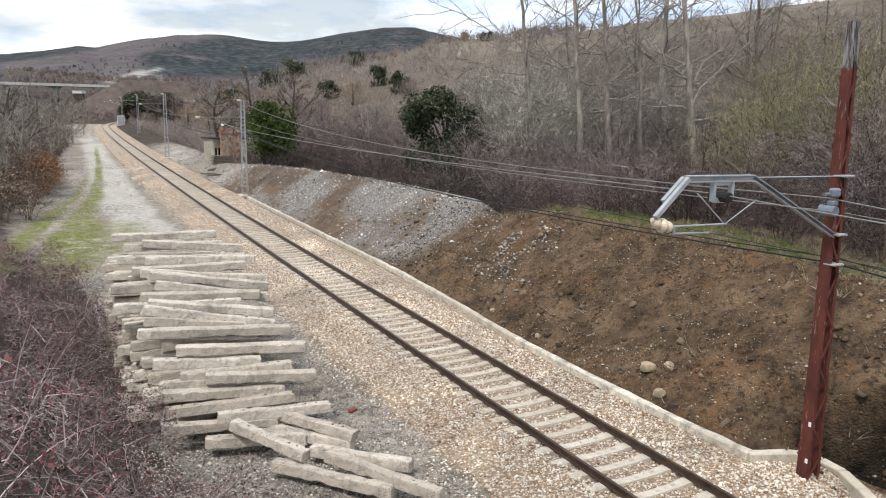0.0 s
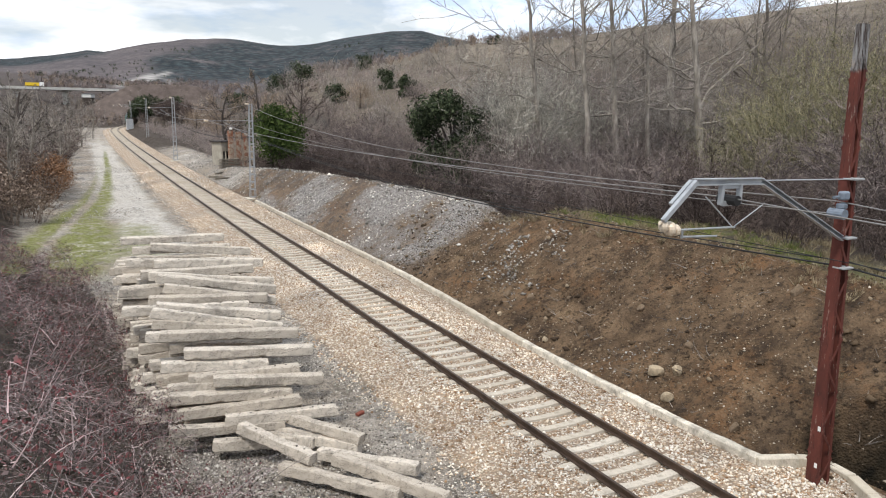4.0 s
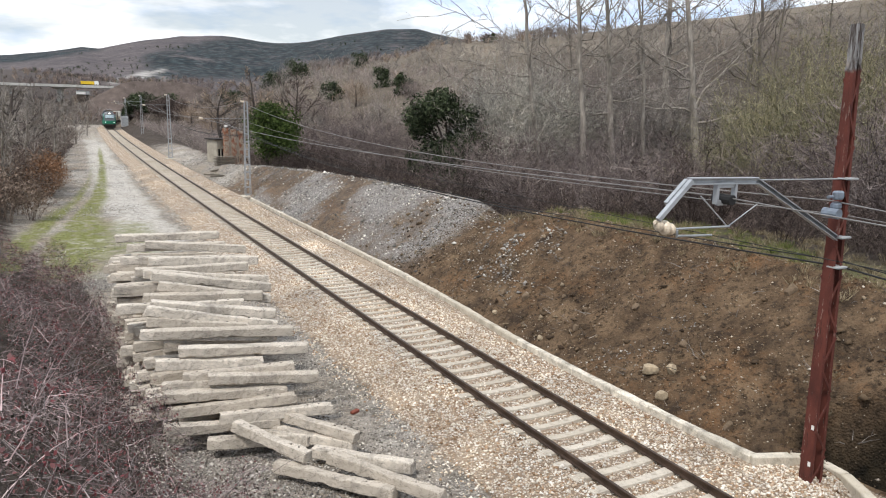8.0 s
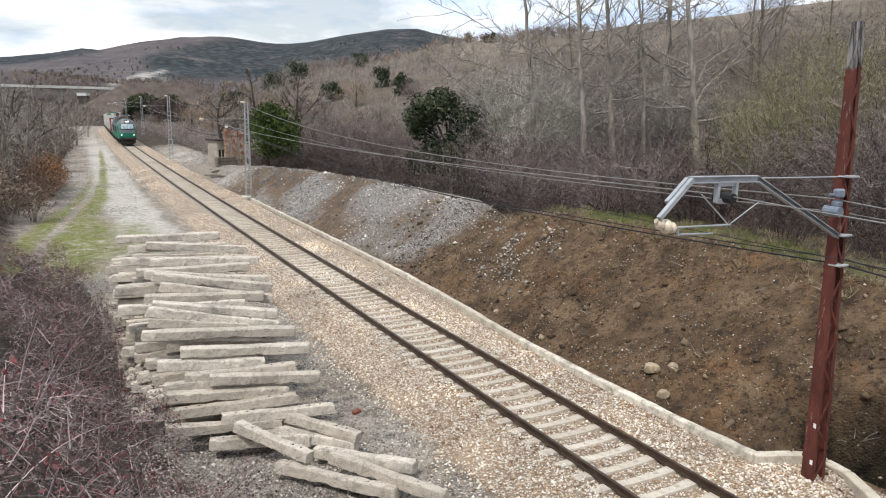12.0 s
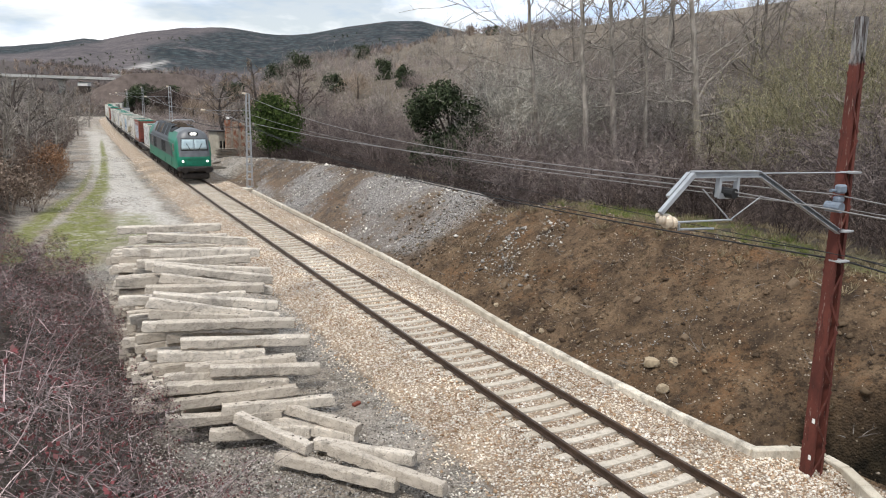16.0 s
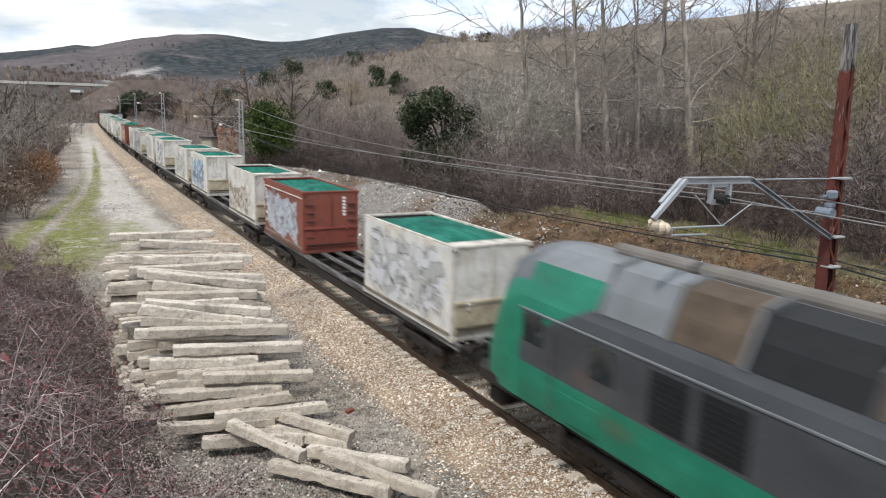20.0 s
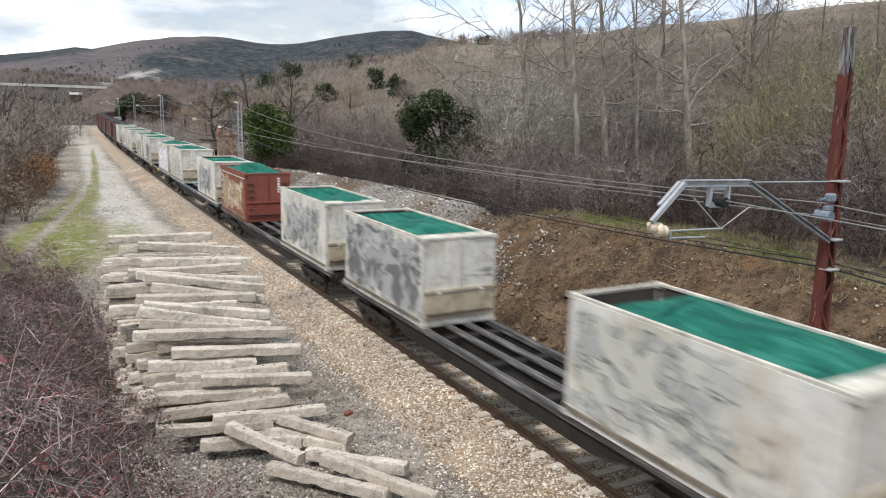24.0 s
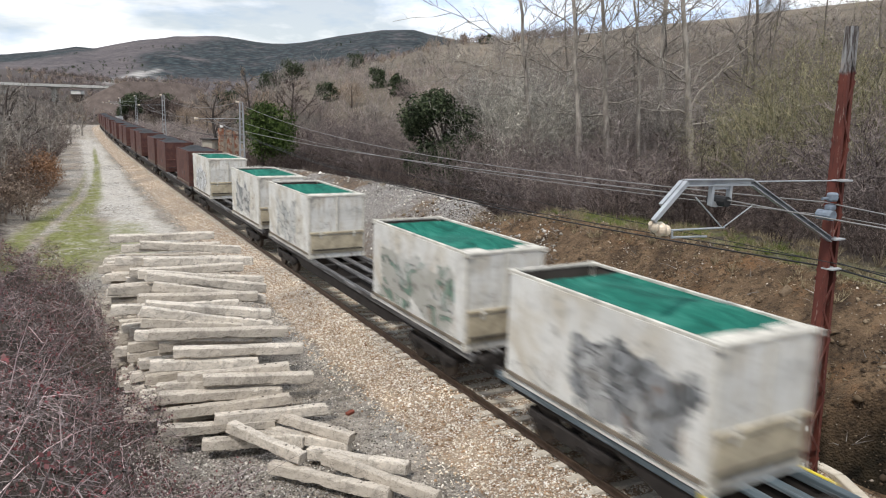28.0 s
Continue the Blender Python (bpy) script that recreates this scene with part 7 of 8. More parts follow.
# the layers underneath
for i in range(23):
    s = 12.1 + i * 0.4
    top = float(np.interp(s, [11, 12, 13, 14, 15, 16, 18, 20.6], [-0.3, 0.25, 0.78, 1.18, 1.48, 1.68, 1.98, 2.26]))
    z = -0.46 + (i % 2) * 0.04
    while z < top:
        old_sleeper(s, -7.05 + rng.uniform(-0.75, 0.4), z, rng.uniform(-18, 2), rng.uniform(-2.5, 2.5), 2.75, words="weathered grey concrete sleeper in the heap's inner layers", bolts=False)
        z += 0.252

# ---- overhead line ----
rust_paint = Mat("mast_red_oxide", 0.75, 0.1, 0.3)
_o = rust_paint.coords()
_n = rust_paint.noise(1.3, 6, 0.7, rust_paint.coords(scale=(1, 1, 0.5)))
_c = rust_paint.ramp(_n, (0.3, (0.055, 0.018, 0.014)), (0.55, (0.125, 0.036, 0.026)), (0.8, (0.2, 0.07, 0.047)))
_c = rust_paint.mix(rust_paint.grey(rust_paint.math("ADD", rust_paint.axis(_o, 2), rust_paint.math("MULTIPLY", _n, 0.4)), 8.72, 8.78), _c, rust_paint.ramp(rust_paint.noise(3.0, 5, 0.7, rust_paint.coords(scale=(6, 6, 0.6))), (0.42, (0.05, 0.035, 0.03)), (0.52, (0.2, 0.195, 0.19)), (0.7, (0.36, 0.36, 0.36))))
_c = rust_paint.mix(rust_paint.math("MULTIPLY", rust_paint.grey(rust_paint.noise(5.0, 5, 0.75, rust_paint.coords(scale=(3, 3, 0.5))), 0.6, 0.66), 0.65), _c, (0.34, 0.28, 0.24))
_c = rust_paint.mix(rust_paint.math("MULTIPLY", rust_paint.grey(rust_paint.noise(4.0, 5, 0.75, rust_paint.coords(scale=(4, 4, 0.4))), 0.42, 0.36), 0.8), _c, (0.03, 0.014, 0.012))
rust_paint.color(_c).bump(rust_paint.noise(14.0, 4, 0.7, _o), 0.2, 0.01)
rust_paint = rust_paint.m
galv_dull = plain("dull_galvanised_steel", (0.36, 0.37, 0.38), 0.65, 0.3, 0.3, 2.0, 0.15)
porcelain = plain("pale_insulator", (0.62, 0.52, 0.4), 0.3, 0, 0.2, 8.0, 0.05, 0.5)
wire_mat = plain("wire_alloy", (0.30, 0.29, 0.28), 0.5, 0.6, 0.2, 2.0)
cable_mat = plain("black_cable", (0.02, 0.02, 0.021), 0.7, 0, 0.3, 2.0)

mast = thing("catenary_mast", "red-oxide steel mast of two channels laced together, grey top", "mast", track_pose(3.28, 3.22, -0.35) @ pose(0, 0, 0, -1.2, 0, 0))
for sx in (-1, 1):
    bm = bmesh.new()
    sections = []
    for z in (0.0, 3.1, 6.2, 9.4):
        w, d = 0.2 - 0.105 * z / 9.4, 0.135 - 0.055 * z / 9.4
        sections.append([(sx * (w - dx), dy, z) for dx, dy in ((0, -d), (0, d), (0.075, d), (0.075, d - 0.014), (0.014, d - 0.014), (0.014, -d + 0.014), (0.075, -d + 0.014), (0.075, -d))])
    rings = loft(bm, sections)
    bm.faces.new(rings[0])
    bm.faces.new(rings[-1])
    bmesh.ops.recalc_face_normals(bm, faces=bm.faces)
    part("channel", bm, rust_paint, mast)
for k in range(14):
    z0 = 0.2 + k * 0.64
    w, d = 0.2 - 0.105 * z0 / 9.4, 0.14 - 0.055 * z0 / 9.4
    for sy in (-1, 1):
        a = 1 if (k % 2) == (sy > 0) else -1
        bm = bmesh.new()
        bar(bm, (-a * w, sy * d, z0), (a * w, sy * d, z0 + 0.52), 0.055, 0.012, up=(0, 1, 0))
        part("lacing_bar", bm, rust_paint, mast)
bm = bmesh.new()
box(bm, -0.3, 0.3, -0.22, 0.22, -0.5, -0.02, 0.03)
part("footing", bm, wall_mat, mast, "rough concrete footing")
for z0 in (0.55, 1.35):
    bm = bmesh.new()
    box(bm, -0.204, -0.198, -0.1, -0.04, z0, z0 + 0.1)
    part("mark", bm, white_paint, mast, "small white painted mark")

# the bracket: local x to the right of the line, z over the rail
arm = thing("catenary_bracket", "grey steel cantilever bracket with pale insulators on the mast", "bracket", track_pose(3.28, 0, 0))

arm_dark = plain("weathered_grey_steel", (0.13, 0.14, 0.15), 0.6, 0.3, 0.3, 3.0)


def arm_part(name, material, *bars, label="", round_=0.0, w=0.09):
    bm = bmesh.new()
    for a, b in bars:
        if round_:
            rod(bm, a, b, round_, n=8)
        else:
            bar(bm, a, b, w, w * 0.9)
    return part(name, bm, material, arm, label)


for dz, wd, hh in ((0.05, 0.12, 0.016), (-0.05, 0.12, 0.016), (0.0, 0.016, 0.09)):
    bm = bmesh.new()
    bar(bm, (-1.02, 0, 6.21 + dz), (0.62, 0, 6.18 + dz), wd, hh)
    part("beam_flange" if wd > 0.1 else "beam_web", bm, galv if wd > 0.1 else galv_dull, arm)
arm_part("outer_leg", galv, ((-1.02, -0.05, 6.22), (-1.7, -0.05, 5.6)), ((-1.02, 0.05, 6.22), (-1.45, 0.05, 5.84)), w=0.08)
for dz, wd, hh, mat in ((0.045, 0.1, 0.016, galv), (-0.045, 0.1, 0.016, galv), (0.0, 0.016, 0.08, arm_dark)):
    bm = bmesh.new()
    bar(bm, (0.62, 0, 6.18 + dz), (3.06, 0, 5.0 + dz), wd, hh)
    part("leg_flange" if wd > 0.05 else "leg_web", bm, mat, arm)
arm_part("tie_rod", galv, ((0.62, 0, 6.19), (3.05, 0, 6.15)), round_=0.012)
arm_part("steady_tube", galv, ((-1.45, 0, 5.42), (0.05, 0, 5.39)), round_=0.018)
arm_part("registration_arm", galv, ((-1.15, 0.05, 5.38), (-1.15, 0.05, 5.26)), ((-1.15, 0.05, 5.28), (-0.1, 0.25, 5.2)), round_=0.02)
arm_part("strut", galv, ((-0.72, 0, 5.95), (-0.02, 0, 5.4)), round_=0.012)
arm_part("strut", galv, ((0.02, 0, 5.4), (0.75, 0, 5.78)), round_=0.01)
bm = bmesh.new()
for x, z, r in ((-1.63, 5.5, 0.1), (-1.49, 5.45, 0.125), (-1.36, 5.42, 0.1)):
    bmesh.ops.create_uvsphere(bm, u_segments=12, v_segments=8, radius=r, matrix=Matrix.Translation((x, 0, z)) @ Matrix.Diagonal((0.75, 1, 1, 1)))
rod(bm, (-1.72, 0, 5.56), (-1.3, 0, 5.41), 0.04, n=8)
part("insulator", bm, porcelain, arm, "pale ribbed insulator")
bm = bmesh.new()
for a, b in (((-0.36, 6.14), (-0.36, 5.8)), ((0.08, 6.14), (0.08, 5.8)), ((-0.33, 5.82), (0.05, 5.82)), ((-0.33, 6.12), (0.05, 6.12))):
    bar(bm, (a[0], 0, a[1]), (b[0], 0, b[1]), 0.055, 0.09)
part("pulley_box", bm, galv, arm, "grey wire support under the beam")
bm = bmesh.new()
rod(bm, (-0.17, -0.2, 5.88), (-0.17, 0.2, 5.88), 0.09, n=10)
part("wire_clamp", bm, cable_mat, arm, "black clamp on the wire")
bm = bmesh.new()
box(bm, 2.76, 2.98, -0.14, 0.0, 5.76, 5.93, 0.03)
box(bm, 2.8, 2.98, -0.12, 0.04, 5.58, 5.7, 0.03)
rod(bm, (2.78, -0.2, 5.5), (2.78, 0.12, 5.5), 0.1, n=12)
rod(bm, (2.6, -0.05, 5.82), (3.1, -0.02, 5.82), 0.03, n=8)
part("feeder_clamp", bm, plain("blue_grey_casting", (0.2, 0.235, 0.28), 0.5, 0.3, 0.35, 6.0), arm, "blue-grey feeder insulator clamp")
for z in (6.15, 5.0, 4.4):
    bm = bmesh.new()
    box(bm, 3.07, 3.37, -0.125, 0.125, z - 0.018, z + 0.018, 0.006)
    part("mast_band", bm, galv_dull, arm)


def lattice_pole(s, u, h, w, material, label, seed=0):
    ob = thing("lattice_pole", label, "pole", track_pose(s, u, -0.3), group="line poles")
    bm = bmesh.new()
    box(bm, -w * 1.4, w * 1.4, -w * 1.4, w * 1.4, -0.5, 0.22, 0.04)
    part("footing", bm, wall_mat, ob, "pale concrete footing")
    taper = lambda z: w / 2 * (1 - 0.45 * z / h)
    for sx in (-1, 1):
        for sy in (-1, 1):
            bm = bmesh.new()
            bar(bm, (sx * w / 2, sy * w / 2, 0.1), (sx * taper(h), sy * taper(h), h), 0.045, 0.045)
            part("leg", bm, material, ob)
    n = int(h / 0.62)
    for k in range(n):
        z0, z1 = 0.3 + k * (h - 0.4) / n, 0.3 + (k + 1) * (h - 0.4) / n
        bm = bmesh.new()
        for sy in (-1, 1):
            bar(bm, (-taper(z0), sy * taper(z0), z0), (taper(z0), sy * taper(z0), z0), 0.03, 0.09)
        part("brace", bm, material, ob)
    bm = bmesh.new()
    rod(bm, (0, 0, h - 1.3), (-u, 0, h - 1.35), 0.016)
    rod(bm, (0, 0, h - 2.6), (-u * 0.62, 0, h - 1.4), 0.014)
    part("bracket_arm", bm, galv, ob)
    bm = bmesh.new()
    rod(bm, (-u - 0.14, 0, h - 1.34), (-u + 0.14, 0, h - 1.36), 0.1, n=12)
    part("insulator", bm, porcelain, ob)
    bm = bmesh.new()
    rod(bm, (-0.42, 0, h + 0.02), (-0.15, 0, h + 0.0), 0.085, n=10)
    part("insulator", bm, porcelain, ob)
    bm = bmesh.new()
    rod(bm, (-0.15, 0, h), (0.12, 0, h), 0.03, n=6)
    part("insulator_pin", bm, galv_dull, ob)
    return ob


POLES = [(54.8, 3.5, 7.75), (98.6, 3.0, 8.5), (170.0, 5.3, 8.8), (236.0, 4.6, 8.4), (262.0, 7.5, 8.0)]
for i, (s, u, h) in enumerate(POLES):
    lattice_pole(s, u, h, 0.42 if i == 0 else 0.46, galv_dull, "grey galvanised lattice pole beside the line", i)


def wire(name, ends, sag, radius, material, label, n=22):
    """A wire through (s, u, z) supports, hanging between them."""
    line = []
    for (s0, u0, z0), (s1, u1, z1) in zip(ends, ends[1:]):
        pts = []
        for k in range(n + 1):
            t = k / n
            pts.append(on_track(s0 + (s1 - s0) * t, u0 + (u1 - u0) * t, z0 + (z1 - z0) * t - 4 * sag * t * (1 - t)))
        line += [tuple(q) for q in (pts if not line else pts[1:])]
    ob = mesh_part(name, mesh_of(name, *tube(line, np.full(len(line), radius), 5), 4), material)
    return tagged(ob, label, "wire", "overhead wires")


wire("feeder_wire", [(-30, 3.2, 6.9), (3.28, 2.95, 5.72), (54.8, 3.2, 7.42), (98.6, 2.7, 8.15), (170, 5.0, 8.4), (236, 4.4, 8.0)], 0.9, 0.013, wire_mat, "grey feeder wire slung between the poles")
wire("carrier_wire", [(-30, 0, 6.5), (3.28, -0.17, 5.92), (54.8, 0, 6.2), (98.6, 0, 6.9), (170, 0, 7.2), (236, 0, 6.8)], 0.42, 0.012, wire_mat, "grey carrier wire over the track")
wire("contact_wire", [(-30, 0.2, 5.25), (3.28, -0.1, 5.2), (54.8, 0.2, 5.25), (98.6, -0.2, 5.3), (170, 0.2, 5.3), (236, 0, 5.3)], 0.05, 0.007, cable_mat, "thin contact wire over the track")
for dz, du in ((0.0, 0.0), (0.09, 0.12)):
    wire("signal_cable", [(-30, 3.6, 4.9), (3.28, 3.42 + du, 4.38 + dz), (54.8, 3.75, 4.85 + dz), (98.6, 3.3, 5.0)], 0.75, 0.02 if dz == 0 else 0.013, cable_mat, "black cable slung from mast to pole")
wire("return_wire", [(-30, 3.5, 6.4), (3.28, 3.36, 5.42), (54.8, 3.5, 5.9), (98.6, 3.2, 6.2), (170, 5.2, 6.4)], 0.55, 0.01, wire_mat, "thin grey return wire on the poles")

# ---- kerb round the culvert, its water, and the pipe of the drain ----
culvert = thing("culvert_edge", "bent concrete edging round a dark culvert pit", "kerb", kind="structure")
turnings = [(4.3, 2.5), (3.95, 3.34), (3.72, 3.62), (3.4, 3.68), (2.86, 3.62), (2.2, 3.26), (1.5, 2.85), (-0.5, 2.6)]
for (s0, u0), (s1, u1) in zip(turnings, turnings[1:]):
    bm = bmesh.new()
    a, b = on_track(s0, u0 + 0.12, -0.3), on_track(s1, u1 + 0.12, -0.3)
    bar(bm, a, b, 0.24, 0.7)
    bmesh.ops.bevel(bm, geom=bm.edges[:], offset=0.02, segments=1, affect="EDGES")
    part("edge_block", bm, wall_mat, culvert)
water_mat = Mat("pit_water", 0.3, 0.0, 0.2)
water_mat.color(water_mat.ramp(water_mat.noise(1.5, 4, 0.6, water_mat.coords()), (0.4, (0.007, 0.007, 0.005)), (0.7, (0.02, 0.022, 0.012)))).bump(water_mat.noise(5.0, 2, 0.5, water_mat.coords()), 0.05, 0.02)
bm = bmesh.new()
q = [bm.verts.new(on_track(s, u, -0.92)) for s, u in ((-2.6, 3.6), (-2.6, 7.0), (5.2, 7.0), (5.2, 3.6))]
bm.faces.new(q)
bmesh.ops.recalc_face_normals(bm, faces=bm.faces)
tagged(part("pit_water", bm, water_mat.m), "dark standing water in the culvert pit", "water", kind="structure")

# ---- rocks on the slope ----
rock_mat = plain("tan_rock", (0.36, 0.29, 0.2), 0.9, 0, 0.35, 3.0, 0.6, 0.2)
rock_dark = plain("brown_rock", (0.17, 0.125, 0.085), 0.95, 0, 0.35, 4.0, 0.6, 0.15)


def rock_mesh(seed, material):
    rng = np.random.RandomState(seed)
    bm = bmesh.new()
    bmesh.ops.create_icosphere(bm, subdivisions=2, radius=1.0)
    cuts = [unit(rng.normal(size=3)) for _ in range(7)]
    for v in bm.verts:
        p = np.array(v.co)
        for c in cuts:
            over = p @ c - 0.62
            if over > 0:
                p = p - c * over * 0.9
        v.co = Vector(p * np.array([1.0, 0.75, 0.8]) * (1 + 0.05 * rng.normal()))
    me = bpy.data.meshes.new("rock")
    bm.to_mesh(me)
    bm.free()
    me.materials.append(material)
    return me


ROCKS = [rock_mesh(i, rock_mat) for i in range(3)] + [rock_mesh(i + 9, rock_dark) for i in range(3)]
for i, (s, u, r, k) in enumerate(((8.77, 4.0, 0.27, 0), (8.35, 4.3, 0.22, 1), (7.85, 3.5, 0.23, 2), (5.7, 3.55, 0.17, 3), (17.0, 4.3, 0.2, 4), (15.8, 4.55, 0.24, 5), (12.5, 4.25, 0.17, 3), (11.1, 5.45, 0.16, 4), (13.4, 3.5, 0.13, 0), (8.65, 5.0, 0.16, 5), (9.8, 4.55, 0.1, 3), (14.4, 5.2, 0.13, 4), (13.0, 5.0, 0.14, 5), (16.4, 3.6, 0.12, 1), (10.4, 5.9, 0.12, 4), (7.3, 7.6, 0.24, 4))):
    S, U = s, u + float(line_u(s))
    x, y = from_base(S, U)
    ob = new("rock", ROCKS[k])
    ob.matrix_world = pose(x, y, float(ground_z(S, U)) + r * 0.3, i * 31, i * 17, i * 57) @ Matrix.Diagonal((r, r, r, 1))
    tagged(ob, "angular tan rock on the earth slope" if k < 3 else "brown earthy rock half sunk in the slope", "rock", "rocks on the slope")

# a lone brick dropped on the gravel
bm = bmesh.new()
box(bm, -0.12, 0.12, -0.06, 0.06, 0.0, 0.075, 0.012)
x, y = from_base(11.4, -3.8)
ob = part("brick", bm, plain("broken_brick", (0.2, 0.06, 0.04), 0.9, 0, 0.4, 12.0, 0.3))
ob.matrix_world = pose(x, y, float(ground_z(11.4, -3.8)) + 0.01, 3, -4, 52)
tagged(ob, "broken red brick lying on the gravel", "brick")

# ---- ruined hut and brick pillars beside the line ----
plaster = plain("hut_plaster", (0.35, 0.32, 0.265), 0.9, 0, 0.3, 1.5, 0.4, 0.2)
roof_black = plain("hut_roof", (0.045, 0.04, 0.038), 0.9, 0, 0.3, 2.0, 0.4)
brick_mat = Mat("old_brick", 0.92, spec=0.15)
_w = brick_mat.coords(world=True)
brick_mat.color(brick_mat.mix(brick_mat.grey(brick_mat.noise(1.7, 6, 0.75, _w, 0.6), 0.44, 0.56), brick_mat.ramp(brick_mat.noise(6.0, 4, 0.7, _w), (0.35, (0.16, 0.055, 0.03)), (0.65, (0.33, 0.14, 0.085))), brick_mat.ramp(brick_mat.noise(4.0, 5, 0.7, _w), (0.35, (0.28, 0.22, 0.165)), (0.65, (0.46, 0.39, 0.31))))).bump(brick_mat.noise(12.0, 4, 0.7, _w), 0.5, 0.02)
brick_mat = brick_mat.m
brick_pale = plain("pale_brick", (0.46, 0.38, 0.3), 0.9, 0, 0.4, 2.2, 0.5, 0.2)
timber = plain("grey_timber", (0.16, 0.14, 0.115), 0.9, 0, 0.4, 3.0, 0.4, 0.2)


def land_pose(s, u, turn=0.0, dz=0.0):
    S, U = s, u + float(line_u(s))
    x, y = from_base(S, U)
    return pose(x, y, float(ground_z(S, U)) + dz, 0, 0, 28.38 + turn)


hut = thing("ruined_hut", "small ruined plaster hut with dark door openings", "hut", land_pose(84.2, 6.0, 12, -0.1))
H = 2.75
for name, x0, x1, y0, y1, z0, z1 in (("wall", -1.1, -0.8, -1.4, -1.2, 0, H), ("wall", -0.35, -0.15, -1.4, -1.2, 0, H), ("wall", 0.3, 1.6, -1.4, -1.2, 0, H), ("lintel", -0.8, -0.35, -1.4, -1.2, 1.9, H), ("lintel", -0.15, 0.3, -1.4, -1.2, 1.9, H),
                                   ("wall", -1.1, -0.9, -1.2, 1.4, 0, H), ("wall", 1.4, 1.6, -1.2, 1.4, 0, H), ("wall", -0.9, 1.4, 1.2, 1.4, 0, H)):
    bm = bmesh.new()
    box(bm, 1.6 - (1.6 - x0) * 0.62, 1.6 - (1.6 - x1) * 0.62, y0, y1, z0 - 0.2, z1, 0.015)
    part(name, bm, plaster, hut)
bm = bmesh.new()
box(bm, -0.3, 1.75, -1.65, 1.6, H + 0.004, H + 0.16, 0.03)
part("roof", bm, roof_black, hut, "flat black roof slab")
# added black sheet that stands in for the shade behind the door openings
bm = bmesh.new()
box(bm, 0.06, 1.47, 0.4, 0.5, 0, H - 0.1)
part("inner_wall", bm, roof_black, hut)
pillars = thing("brick_pillars", "row of ruined brick pillars with pale plaster", "ruin", land_pose(82.6, 8.0, 8, -0.1))
for i, (x, h, w) in enumerate(((-0.75, 4.3, 0.5), (0.15, 4.1, 0.55), (1.0, 3.9, 0.45))):
    bm = bmesh.new()
    courses = int(h / 0.15)
    rr = np.random.RandomState(i)
    for k in range(courses):
        j = rr.uniform(-0.02, 0.02)
        box(bm, x - w / 2 + j, x + w / 2 + j, -0.3, 0.3, k * 0.15, k * 0.15 + 0.138, 0.012)
    part("pillar", bm, brick_mat, pillars)
for x0, x1, h in ((-0.5, -0.12, 3.0), (0.42, 0.78, 3.2), (1.22, 1.9, 2.4)):
    bm = bmesh.new()
    box(bm, x0, x1, -0.15, 0.15, -0.2, h, 0.03)
    part("infill", bm, brick_pale, pillars, "pale plastered infill")
bm = bmesh.new()
box(bm, -0.8, -0.55, -0.2, 0.2, 4.3, 4.55, 0.05)
part("cap", bm, white_paint, pillars, "whitish cap stone")
stack = thing("plank_stack", "stack of dark old planks beside the hut", "planks", land_pose(79.6, 6.6, 10, 0.0))
for k in range(6):
    bm = bmesh.new()
    box(bm, -1.2 + 0.05 * (k % 2), 1.2 - 0.06 * (k % 3), -0.5, 0.5, k * 0.17, k * 0.17 + 0.1, 0.01)
    part("plank", bm, timber, stack)
for s, u, turn, l in ((74.5, 4.6, 62, 3.2), (71.0, 4.0, -30, 2.6), (68.0, 3.9, 20, 2.4)):
    bm = bmesh.new()
    box(bm, -l / 2, l / 2, -0.11, 0.11, 0.0, 0.18, 0.02)
    ob = part("old_timber", bm, timber)
    ob.matrix_world = land_pose(s, u, turn, 0.02)
    tagged(ob, "grey weathered timber lying beside the line", "timber", "old timbers")

# ---- the road viaduct and the far side of the curve ----
pale_conc = concrete("viaduct_concrete", (0.55, 0.54, 0.51), 0.15, 0.05)
viaduct = thing("road_viaduct", "long pale concrete road viaduct across the valley", "bridge")
a = np.array(seen_at(-37, 430)[:2])
b = np.array(seen_at(-24.1, 430)[:2])
deck_z = 22.6
bm = bmesh.new()
bar(bm, (*a, deck_z), (*b, deck_z), 9.0, 0.9)
part("deck", bm, pale_conc, viaduct)
for side in (-1, 1):
    off = unit(np.array([-(b - a)[1], (b - a)[0]])) * 4.3 * side
    bm = bmesh.new()
    bar(bm, (*(a + off), deck_z + 0.66), (*(b + off), deck_z + 0.66), 0.35, 0.4)
    part("parapet", bm, pale_conc, viaduct)
for f in (0.1, 0.3, 0.52, 0.745):
    p = a + (b - a) * f
    S, U = to_base(*p)
    g = float(ground_z(S, U))
    bm = bmesh.new()
    box(bm, p[0] - 1.2, p[0] + 1.2, p[1] - 1.2, p[1] + 1.2, g - 2, deck_z - 0.56, 0.1)
    part("pier", bm, pale_conc, viaduct)
    bm = bmesh.new()
    box(bm, p[0] - 2.4, p[0] + 2.4, p[1] - 1.5, p[1] + 1.5, deck_z - 1.4, deck_z - 0.57, 0.1)
    part("pier_head", bm, pale_conc, viaduct)
# the road runs on behind a scrubby bank
ahead = unit(b - a)
toward = np.array([ahead[1], -ahead[0]])
toward = toward if toward @ b < 0 else -toward
bank_earth = plain("bank_earth", (0.12, 0.096, 0.085), 0.95, 0, 0.45, 0.25, 0.5, 0.1)
bm = bmesh.new()
rows_ = []
